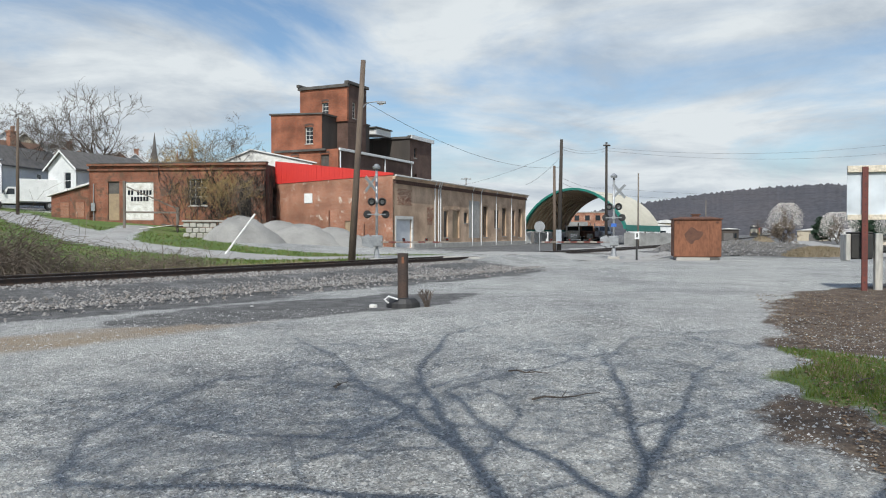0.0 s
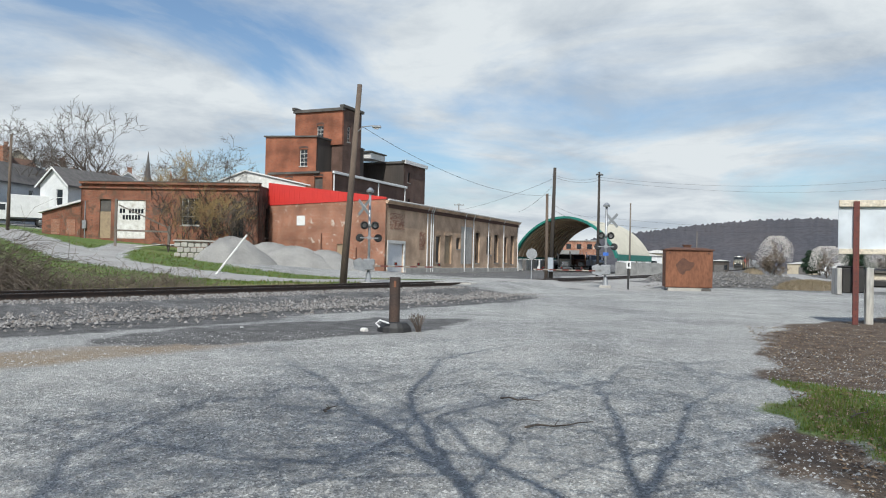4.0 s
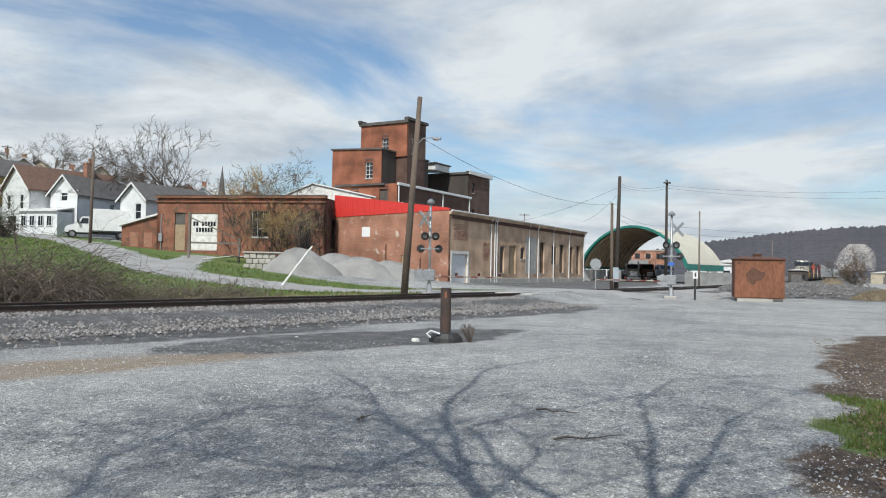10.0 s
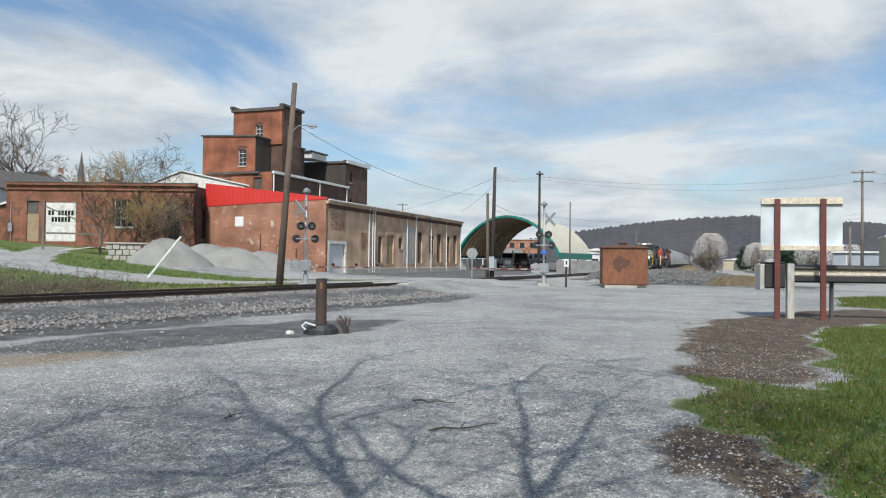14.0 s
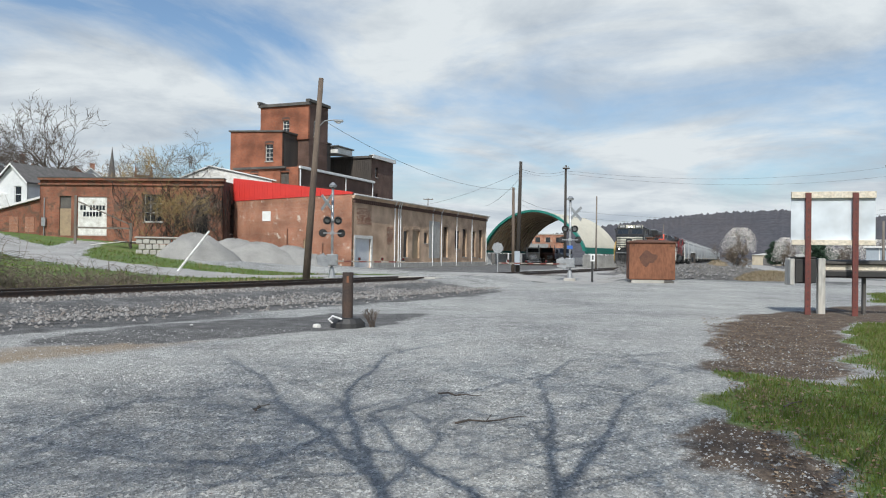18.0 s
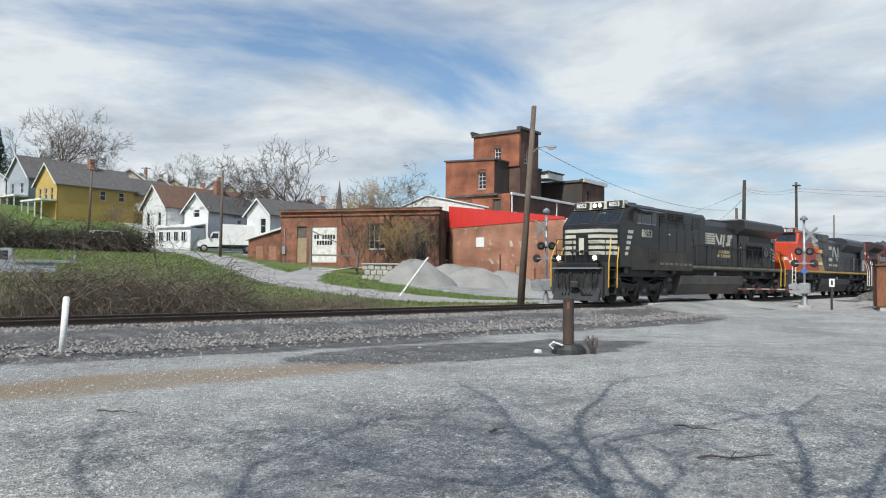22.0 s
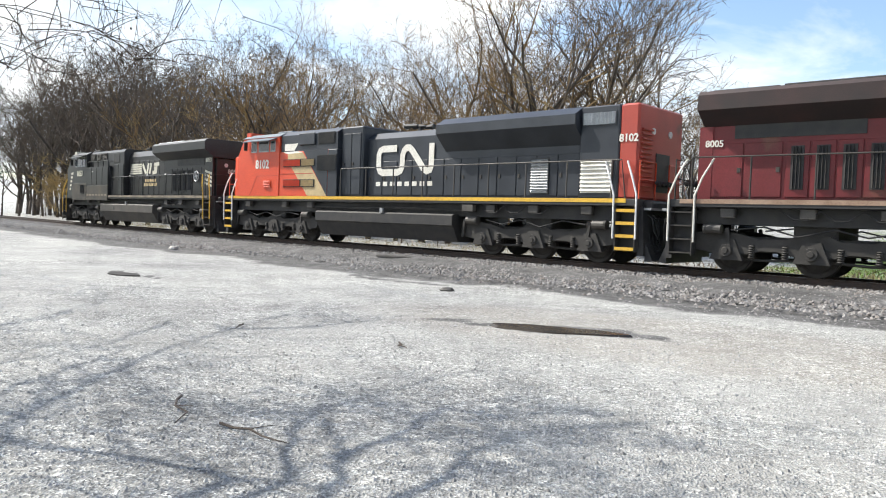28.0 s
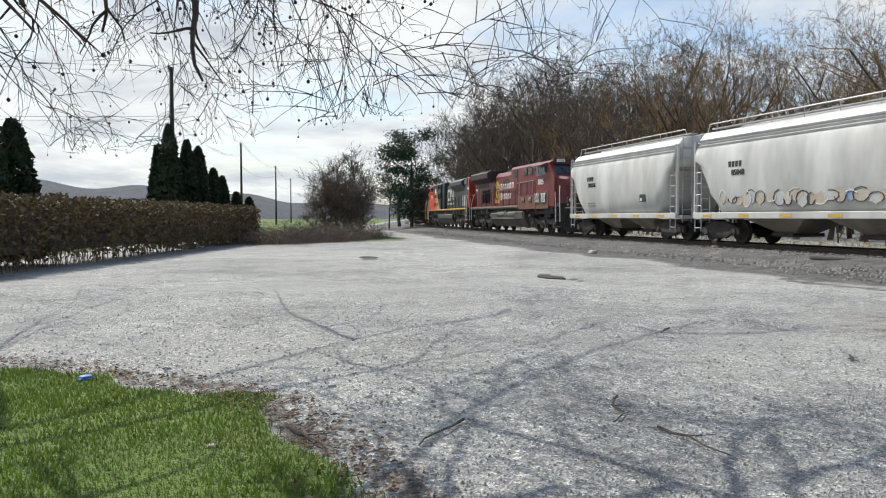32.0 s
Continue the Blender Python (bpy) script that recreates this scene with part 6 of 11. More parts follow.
def poles():
    # the leaning pole by the crossing, with a street lamp arm
    x, y = polar(6.95, 39.5)
    tx, ty = polar(6.0, 39.8)
    ob = pole(x, y, 10.7, 0.17, (tx - x, ty - y), (), "leaning brown wooden pole with a street-lamp arm")
    f = 0.75
    part("lamp_arm", G().use(M_STEEL).tube([((tx - x) * f, (ty - y) * f, 8.0), ((tx - x) * f + 0.4, (ty - y) * f - 0.1, 8.35), ((tx - x) * f + 0.95, (ty - y) * f - 0.15, 8.4)], 0.03), None, ob, "curved grey lamp arm")
    part("lamp_head", G().use(M_STEEL).box(-0.22, -0.09, -0.1, 0.25, 0.09, 0.03, c=0.03).use(M_LENS_WHITE).box(-0.12, -0.06, -0.16, 0.12, 0.06, -0.1, c=0.02), None, ob, "", pose((tx - x) * f + 1.1, (ty - y) * f - 0.15, 8.38))
    P1, P2, P3, PR = polar(-8.74, 66), polar(-12.2, 84), polar(-14.5, 80), polar(-33.9, 105)
    ob1 = pole(*P1, 9.8, 0.18, (0.2, 0), (), "tall dark pole beside a shorter stub", M_POLE_DARK)
    pole(*polar(-8.42, 65.6), 7.5, 0.15, (-0.05, 0), (), "shorter stub pole strapped beside the tall one")
    part("meter_box", G().use(M_SIDING_B).box(-0.55, -0.45, 0.7, 0.15, -0.1, 1.9, c=0.02), None, ob1, "grey cabinet on the pole foot")
    pole(*P2, 11.6, 0.16, (0, 0), [(0.35, 0.4, 10)], material=M_POLE_DARK)
    pole(*P3, 7.9, 0.09, (0, 0), (), "thin grey post beside the yard", M_POLE_GREY)
    pole(*PR, 13.2, 0.17, (0, 0), [(0.3, 1.3, -20), (1.4, 1.1, -20)], "grey pole with two crossarms", M_POLE_GREY)
    pole(*polar(-33.2, 98), 6.0, 0.15, (0, 0), (), "short pale pole by the side road", M_POLE_GREY)
    pole(*polar(-19.2, 150), 8.0, 0.1, (0, 0), (), "far yard lamp pole", M_POLE_GREY)
    pole(*polar(-1.75, 150), 12.9, 0.12, (0, 0), [(0.3, 1.0, 0)], "far pole behind the warehouse roof", M_POLE_GREY)
    pole(*polar(29.4, 86), 13.1, 0.16, (0.1, 0), (), "brown pole beside the hill lane")
    pole(*polar(38.2, 112), 15.9, 0.16, (0.3, 0), [(0.3, 0.8, 30)], "brown pole before the yellow house")
    pole(*polar(34.6, 150), 21.5, 0.14, (0, 0), [(0.3, 0.8, 30)])
    pole(*polar(31.3, 160), 21.0, 0.14, (0, 0), [(0.3, 1.0, 30)])
    pole(*polar(46.3, 120), 17.2, 0.15, (0, 0), [(0.3, 0.8, 30)])
    A, B, C, D = polar(146.6, 55), polar(141.8, 105), polar(139.3, 155), polar(138.2, 205)
    # near-black wood puts these poles' back-lit silhouette into their colour
    for q, t_ in ((A, 11.7), (B, 11.4), (C, 11.7), (D, 11.7)):
        pole(*q, t_, 0.16, (0, 0), [(0.15, 1.1, 52), (3.4, 0.9, 52)] if q == A else [(0.15, 1.1, 52), (1.7, 0.9, 52)], "dark utility pole with two crossarms", M_POLE_DARK)
    for dz in (0.0, 3.3):
        for k in (-0.9, 0.9):
            for q, r_ in ((A, B), (B, C), (C, D)):
                wire((q[0] + k * 0.6, q[1] + k * 0.8, 11.6 - dz), (r_[0] + k * 0.6, r_[1] + k * 0.8, 11.5 - dz * 0.5), 0.9)
            wire((A[0] + k * 0.6, A[1] + k * 0.8, 11.6 - dz), (8 + k * 0.6, -62 + k, 11.3 - dz), 0.8)
    wire((tx, ty, 8.6), (P1[0], P1[1], 7.4), 1.1)
    wire((P1[0], P1[1], 8.8), (-3, 120, 9), 1.0)
    wire((P1[0], P1[1], 8.2), (9.0, 82.0, 7.0), 0.3)
    for dz, z2 in ((0.3, 12.9), (0.6, 11.8), (4.6, 7.9), (5.3, 7.4)):
        wire((P2[0], P2[1], 11.3 - dz), (PR[0], PR[1], z2), 1.2)
        wire((P2[0], P2[1], 11.3 - dz), (P1[0], P1[1], 9.4 - dz * 0.6), 0.4)
    wire((PR[0], PR[1], 12.9), (130, 92, 13), 1.0)
    wire((PR[0], PR[1], 11.8), (130, 94, 12), 1.0)


poles()


def crossing_signal(x, y, turn, label, gate, cross_turn=0, gate_len=6.6):
    """Mast with crossbuck, four hooded lamps, bell, mechanism and counterweighted gate arm."""
    z = ground(x, y)
    ob = thing("crossing_signal", pose(x, y, z, 0, 0, turn), label, "signal", "crossing signals")
    part("foundation", G().use(M_CONC).box(-0.35, -0.35, -0.2, 0.35, 0.35, 0.22, c=0.04), None, ob)
    part("mast_foot", G().use(M_STEEL).cyl((0, 0, 0.2), (0, 0, 0.75), 0.19, 0.1, 10), None, ob, "flared grey foot")
    part("mast", G().use(M_STEEL).cyl((0, 0, 0.2), (0, 0, 4.95), 0.068, None, 12), None, ob, "", None, True)
    part("bell", G().use(M_STEEL).cyl((0, 0, 4.95), (0, 0, 5.05), 0.19, 0.21, 14).cyl((0, 0, 5.05), (0, 0, 5.2), 0.21, 0.06, 14), None, ob, "round bell on the mast top")
    for s, t_ in ((1, 45), (-1, -45)):
        b = part("crossbuck_blade", G().use(M_STEEL if cross_turn else M_WHITE_OLD).box(-0.56, -0.02 - 0.004 * s, -0.085, 0.56, -0.005 - 0.004 * s, 0.085, c=0.004), None, ob, "weathered crossbuck blade", pose(-0.3 if cross_turn <= 0 else 0.3, -0.1 if cross_turn <= 0 else 0.14, 4.15, 0, t_, cross_turn))
        if not cross_turn:
            for q in range(7):
                part("lettering_bar", G().use(M_BLACK).box(-0.5 + q * 0.145, -0.034, -0.06, -0.42 + q * 0.145, -0.029, 0.06), None, b)
    for zz, half, yy in ((3.2, 0.28, -0.12), (2.55, 0.48, 0.1)):
        arm = part("lamp_bracket", G().use(M_STEEL).box(-half, -0.03 + yy, zz - 0.03, half, 0.03 + yy, zz + 0.03).box(-0.1, -0.1, zz - 0.08, 0.1, 0.14, zz + 0.08), None, ob)
        for s in (-1, 1):
            f = -1 if yy < 0 else 1
            lamp = part("signal_lamp", G().use(M_BLACK).cyl((s * half, yy, zz), (s * half, yy + 0.16 * f, zz), 0.15, 0.16, 14), None, arm)
            part("backboard", G().use(M_BLACK).cyl((s * half, yy + 0.1 * f, zz), (s * half, yy + 0.115 * f, zz), 0.215, None, 20), None, lamp, "round black backboard")
            part("hood", G().use(M_BLACK).loft([[(s * half + math.cos(a) * 0.15, yy + d * f, zz + math.sin(a) * 0.15) for a in np.linspace(-0.35, math.pi + 0.35, 9)] for d in (0.12, 0.4)], cap=False, closed=False), None, lamp)
            # upper lenses are painted pale for the sun's reflection on them
            part("lens", G().use(M_LENS_WHITE if yy < 0 else M_LENS_RED).cyl((s * half, yy + 0.16 * f, zz), (s * half, yy + 0.175 * f, zz), 0.115, None, 14), None, lamp, "round lens")
    if gate:
        part("mechanism", G().use(M_STEEL).box(-0.3, -0.28, 0.85, 0.3, 0.28, 1.45, c=0.05), None, ob, "grey gate mechanism box")
        for s in (-1, 1):
            part("counterweight", G().use(M_STEEL).prism([(-0.2, 0.75), (-0.75, 0.9), (-0.8, 1.35), (-0.45, 1.5), (-0.2, 1.25)], s * 0.3, s * 0.36), None, ob, "counterweight arm")
        d = gate
        arm = part("gate_arm", G().use(M_HOPDIRT).box(0.2 * d, -0.36, 1.04, gate_len * d, -0.31, 1.12, c=0.01), None, ob, "lowered gate arm, red and white")
        for q in range(int(gate_len / 0.78)):
            part("red_band", G().use(M_SIGNRED).box((0.6 + q * 0.78) * d, -0.364, 1.038, (0.6 + q * 0.78 + 0.38) * d, -0.306, 1.122), None, arm)
        for q in (1.4, 2.6, 3.7):
            part("gate_lamp", G().use(M_BLACK).box((q - 0.07) * d, -0.4, 1.14, (q + 0.07) * d, -0.28, 1.3, c=0.02).use(M_LENS_RED).cyl((q * d, -0.4, 1.22), (q * d, -0.415, 1.22), 0.05, None, 8), None, arm)
    if gate < 0:
        part("blue_plate", G().use(M_BLUE).box(-0.16, -0.09, 2.0, 0.16, -0.075, 2.2), None, ob, "small blue notice plate")
    return ob


crossing_signal(*polar(5.02, 40.0), 8, "far-side crossing signal with lowered gate and four lamps", 1, -48, 3.8)
crossing_signal(*polar(-12.75, 46.5), -14, "near-side crossing signal seen from behind, gate lowered", -1, 28, 4.3)


def relay_hut():
    x, y = polar(-18.65, 49.5)
    z = ground(x, y)
    ob = thing("relay_hut", pose(x, y, z + 0.12, 0, 0, -13), "rust-brown steel signal hut with a blotched front", "hut")
    w, d, h = 1.4, 1.4, 2.42
    part("base", G().use(M_CONC).box(-w + 0.15, -0.0, -0.35, w - 0.15, 2 * d, 0.09), None, ob)
    body = part("body", G().use(M_RUST).box(-w, -0.05, 0.09, w, 2 * d, h, c=0.02), None, ob)
    for i in range(4):
        part("steel_panel", G().use(M_RUST).box(-w + 0.04 + i * 0.69, -0.068, 0.14, -w + 0.04 + i * 0.69 + 0.676, -0.051, h - 0.06, c=0.006), None, body)
    poly = [(-0.25 + math.cos(a) * (0.44 + 0.12 * math.sin(a * 2 + 1) + 0.045 * math.sin(a * 5)), 1.45 + math.sin(a) * (0.46 + 0.12 * math.cos(a * 3) + 0.03 * math.sin(6 * a))) for a in np.linspace(0, 6.28, 49)[:-1]]
    part("dark_patch", G().use(M_RUST_DARK).prism(poly, -0.073, -0.0685), None, body, "dark blotch where paint has gone")
    part("roof", G().use(M_RUST_DARK).loft([[(-w - 0.08, -0.15, h), (w + 0.08, -0.15, h), (w + 0.08, 2 * d + 0.1, h), (-w - 0.08, 2 * d + 0.1, h)], [(-w - 0.08, -0.15, h + 0.07), (w + 0.08, -0.15, h + 0.07), (w + 0.08, 2 * d + 0.1, h + 0.07), (-w - 0.08, 2 * d + 0.1, h + 0.07)], [(-w + 0.5, 0.9, h + 0.2), (w - 0.5, 0.9, h + 0.2), (w - 0.5, 2 * d - 0.9, h + 0.2), (-w + 0.5, 2 * d - 0.9, h + 0.2)]]), None, ob, "low hipped steel roof")
    part("roof_vent", G().use(M_RUST_DARK).box(-0.22, 1.2, h + 0.17, 0.22, 1.7, h + 0.33, c=0.03).box(-0.3, 1.15, h + 0.33, 0.3, 1.75, h + 0.38), None, ob)
    for xx in (-1.15, 1.15):
        part("lifting_lug", G().use(M_RUST_DARK).box(xx - 0.07, -0.11, h - 0.22, xx + 0.07, -0.069, h - 0.1), None, ob)
    part("cable_trunk", G().use(M_TARGREY).box(0.75, -0.2, -0.2, 1.3, 0.0, 0.06, c=0.02), None, ob)


relay_hut()


def sign_and_guardrail():
    a, b = Vector(polar(-29.2, 24.6)), Vector(polar(-32.0, 24.9))
    d = b - a
    rz = math.degrees(math.atan2(d.y, d.x))
    ob = thing("blank_sign", pose(a.x, a.y, ground(a.x, a.y), 0, 0, rz), "large white sign board seen blank from behind on two maroon posts", "sign")
    L = d.length
    for x in (0.0, L):
        p = part("post", G().use(M_SIGNRED).box(x - 0.075, -0.05, -0.3, x + 0.075, -0.035, 3.53).box(x - 0.075, -0.035, -0.3, x - 0.05, 0.03, 3.53).box(x + 0.05, -0.035, -0.3, x + 0.075, 0.03, 3.53), None, ob, "maroon steel channel post")
        for k in range(16):
            part("hole", G().use(M_BLACK).cyl((x, -0.0502, 0.25 + k * 0.2), (x, -0.053, 0.25 + k * 0.2), 0.016, None, 6), None, p)
    x0, x1 = -0.44, L + 0.55
    part("panel", G().use(M_SIGNPANEL).box(x0, 0.11, 2.1, x1, 0.135, 3.5), None, ob, "smooth bluish white board back")
    part("top_batten", G().use(M_NEWWOOD_LITFOLD).box(x0, 0.031, 3.38, x1, 0.108, 3.57, c=0.006), None, ob, "pale timber batten along the top")
    part("bottom_batten", G().use(M_NEWWOOD_LITFOLD).box(x0 + 0.01, 0.031, 2.02, x1, 0.108, 2.17, c=0.006), None, ob, "pale knotty timber batten along the foot")
    # guard rail
    gr = thing("guardrail", pose(a.x + 0.45, a.y + 0.35, ground(a.x, a.y), 0, 0, rz + 6), "dark corrugated guardrail, middle fold painted as if lit, rust-streaked end post", "guardrail")
    part("end_post", G().use(M_RUSTYPOST).box(0.03, -0.1, -0.3, 0.23, 0.1, 1.64, c=0.02), None, gr, "rust-streaked pale end post")
    part("rail_end", G().use(M_BLACK).box(-0.66, -0.2, 0.9, -0.06, 0.3, 1.62, c=0.03).box(-0.66, -0.2, 1.62, -0.06, 0.3, 1.68, c=0.02).use(M_RUSTYPOST).box(-0.8, -0.23, 0.84, -0.67, 0.3, 1.62, c=0.02), None, gr, "boxed dark rail end with a pale rusty face")
    prof = [(0.10, 1.60), (-0.05, 1.57), (-0.07, 1.49), (0.02, 1.45), (0.02, 1.30), (-0.07, 1.26), (-0.07, 1.12), (0.08, 1.07)]
    # pale middle fold paints the light it catches; the others stay dark
    fold_tones = [M_BLACK, M_TARGREY, M_TARGREY, M_NEWWOOD_LITFOLD, M_TARGREY, M_BLACK, M_BLACK]
    for k, m in enumerate(fold_tones):
        (y0, z0), (y1, z1) = prof[k], prof[k + 1]
        g = G().use(m).loft([[(x, y0, z0), (x, y1, z1), (x, y1 + 0.02, z1), (x, y0 + 0.02, z0)] for x in (0.25, 9.0)])
        part("rail_fold", g, None, gr)
    for x in (1.35, 4.2, 7.0):
        part("post", G().use(M_TARGREY).box(x, 0.14, -0.3, x + 0.09, 0.28, 1.56, c=0.02), None, gr)


sign_and_guardrail()


def small_signs():
    x, y = polar(-7.3, 56)
    ob = thing("stop_sign", pose(x, y, ground(x, y), 0, 0, -6), "grey back of a round sign on a thin post", "sign")
    part("post", G().use(M_STEEL).box(-0.035, -0.02, 0, 0.035, 0.02, 2.35), None, ob)
    part("plate", G().use(M_STEEL).cyl((0, -0.03, 2.0), (0, -0.045, 2.0), 0.42, None, 8), None, ob, "octagonal plate back")
    x, y = polar(-14.4, 47)
    ob = thing("marker_post", pose(x, y, ground(x, y)), "short post with a small white plate by the signal", "post")
    part("post", G().use(M_BLACK).box(-0.05, -0.05, 0, 0.05, 0.05, 1.75), None, ob)
    part("plate", G().use(M_WHITE).box(-0.14, -0.075, 1.3, 0.14, -0.055, 1.75), None, ob)
    part("plate_bar", G().use(M_BLACK).box(-0.05, -0.082, 1.4, 0.05, -0.0765, 1.65), None, ob)
    # white plastic marker by the track
    x, y = -10.44, 12.76
    ob = thing("white_marker_post", pose(x, y, ground(x, y), 0, 3, 0), "slim white plastic marker post in the gravel", "post")
    part("tube", G().use(M_WHITE).cyl((0, 0, -0.2), (0.02, 0, 1.12), 0.062, 0.062, 14), None, ob, "", None, True)
    part("cap", G().use(M_WHITE).cyl((0.02, 0, 1.12), (0.02, 0, 1.15), 0.062, 0.04, 14), None, ob)
    # steel stub post on a dark footing
    x, y = polar(3.05, 16.7)
    ob = thing("steel_stub_post", pose(x, y, ground(x, y)), "rusty steel pipe post on a black footing", "post")
    part("pipe", G().use(M_STUB).cyl((0, 0, 0.0), (0, 0, 1.2), 0.118, None, 18, False), None, ob, "", None, True)
    # black disc below the lip stands in for the shaded bore
    part("pipe_inside", G().use(M_BLACK).cyl((0, 0, 1.15), (0, 0, 1.16), 0.11, None, 18), None, ob)
    part("orange_mark", G().use(M_RUST).box(-0.02, -0.121, 0.98, 0.03, -0.117, 1.12), None, ob, "faded orange mark")
    part("footing", G().use(M_BLACK).loft([[(math.cos(a) * (0.36 + 0.05 * math.sin(3 * a)) * k, math.sin(a) * 0.3 * k, zz) for a in np.linspace(0, 6.283, 15)[:-1]] for k, zz in ((1.05, -0.05), (1.0, 0.1), (0.75, 0.2), (0.4, 0.22))]), None, ob, "lumpy black footing")
    part("white_cable", G().use(M_WHITE).tube([(-0.3, -0.28, 0.12), (-0.38, -0.3, 0.2), (-0.3, -0.3, 0.27), (-0.1, -0.26, 0.2)], 0.022), None, ob, "loop of white cable")
    # weed beside it
    rr = random.Random(3)
    g = G().use(M_TWIG_RED)
    for k in range(26):
        p = Vector((rr.uniform(-0.08, 0.08), rr.uniform(-0.08, 0.08), 0))
        d = Vector((rr.uniform(-0.5, 0.5), rr.uniform(-0.5, 0.5), 1)).normalized()
        pts = [p]
        for q in range(4):
            d = (d + Vector((rr.uniform(-0.5, 0.5), rr.uniform(-0.5, 0.5), 0.2))).normalized()
            pts.append(pts[-1] + d * rr.uniform(0.06, 0.14))
        g.tube(pts, 0.008, 3)
    ob = new("dry_weed", g.mesh("dry_weed"))
    ob.matrix_basis = pose(x + 0.52, y + 0.1, ground(x + 0.52, y))
    tagged(ob, "small dry reddish weed by the post", "plant")
    # litter and debris on the lot
    def lump(name, x, y, r, material, label, cat, flat=0.6, seed=1, n=9):
        rq = random.Random(seed)
        rings = [[(math.cos(a) * r * k * rq.uniform(0.8, 1.15), math.sin(a) * r * k * rq.uniform(0.7, 1.0), zz * r * flat) for a in np.linspace(0, 6.283, n + 1)[:-1]] for k, zz in ((0.9, -0.2), (1.0, 0.3), (0.7, 0.85), (0.25, 1.0))]
        o = new(name, G().use(material).loft(rings).mesh(name))
        o.matrix_basis = pose(x, y, ground(x, y))
        tagged(o, label, cat)
    lump("litter", x - 0.65, y - 0.1, 0.1, M_WHITE_OLD, "crumpled white litter in the gravel", "litter", 0.8, 2)
    lump("rock", -11.76, 11.95, 0.24, M_CONC, "pale rock at the ballast edge", "rock", 0.8, 3)
    lump("stone", -12.74, 10.08, 0.13, M_CONC, "pale stone at the ballast edge", "rock", 0.6, 4)
    lump("stone", -16.93, -1.94, 0.2, M_TANK, "dark clod in the gravel", "rock", 0.4, 5)
    lump("stone", -29.5, -14.5, 0.22, M_CONC, "grey stone by the ballast", "rock", 0.7, 6)
    lump("plastic_scrap", -3.8, -7.6, 0.09, M_BLUE, "scrap of blue plastic at the lawn edge", "litter", 0.5, 7)
    for k in range(22):
        rq = random.Random(k + 50)
        az, d_ = rq.uniform(-25, 150), rq.uniform(5, 18)
        px_, py_ = polar(az, d_)
        lump("stone", px_, py_, rq.uniform(0.02, 0.045), M_STONES, "loose pale stone on the lot", "rock", 0.6, k)
    pd = new("puddle", G().use(M_PUDDLE).loft([[(math.cos(a) * 0.85 * k * (1 + 0.2 * math.sin(2 * a + 1) + 0.08 * math.sin(7 * a)), math.sin(a) * 0.32 * k * (1 + 0.2 * math.sin(3 * a)), zz) for a in np.linspace(0, 6.283, 31)[:-1]] for k, zz in ((1.04, -0.03), (1.0, 0.012), (0.5, 0.013))]).mesh("puddle"))
    pd.matrix_basis = pose(-11.25, 0.25, ground(-11.25, 0.25) + 0.012, 0, 0, 74)
    tagged(pd, "shallow dark puddle in the gravel", "puddle")
    # thin black discs added to stand for dark puddle patches
    for x_, y_, r_ in ((-25.4, -4.7, 0.8), (-21.5, -20.0, 0.75), (-17.2, -9.8, 0.6)):
        o = new("dark_puddle_disc", G().use(M_DULLBLACK).loft([[(math.cos(a) * r_ * k * (1 + 0.15 * math.sin(3 * a)), math.sin(a) * r_ * 0.45 * k, zz) for a in np.linspace(0, 6.283, 17)[:-1]] for k, zz in ((1.05, -0.02), (1.0, 0.02), (0.6, 0.026))]).mesh("dark_puddle_disc"))
        o.matrix_basis = pose(x_, y_, ground(x_, y_), 0, 0, 55)
        tagged(o, "thin dark disc for a puddle patch on the gravel", "debris")
    o = new("brick", G().use(M_RUST_DARK).box(-0.2, -0.07, 0, 0.2, 0.07, 0.11, c=0.012).mesh("brick"))
    o.matrix_basis = pose(-11.92, 6.2, ground(-11.9, 6.2), 0, 0, 40)
    tagged(o, "single dark red block lying on the lot", "brick")
    # sticks
    for k, (x_, y_, ln, rz_) in enumerate(((-5.68, -2.88, 0.85, 25), (-5.18, -2.12, 0.75, 60), (-6.3, 3.5, 0.6, 30), (-9.16, -1.7, 0.45, 20), (1.2, 7.3, 0.8, 25), (1.0, 8.6, 0.5, -20), (-3.6, -4.3, 0.9, 70), (-4.3, -3.6, 0.7, 10), (-2.6, -3.0, 0.8, 50), (4.6, 8.2, 0.6, 40), (-10.0, -4.1, 0.4, 10), (-5.4, 7.6, 0.5, 10), (-1.1, 7.9, 0.35, 80))):
        rq = random.Random(k + 9)
        pts = [Vector((i * ln / 5 - ln / 2, rq.uniform(-0.05, 0.05), 0.018 + rq.uniform(0, 0.025))) for i in range(6)]
        g = G().use(M_BARK)
        for i in range(5):
            g.cyl(pts[i], pts[i + 1], 0.012 - 0.0015 * i, 0.0105 - 0.0015 * i, 5)
        g.cyl(pts[2], pts[2] + Vector((ln * 0.18, ln * 0.16, 0.03)), 0.006, 0.003, 4)
        o = new("fallen_twig", g.mesh("fallen_twig"))
        o.matrix_basis = pose(x_, y_, ground(x_, y_), 0, 0, rz_)
        tagged(o, "dry fallen twig on the gravel", "twig", "fallen twigs")


small_signs()


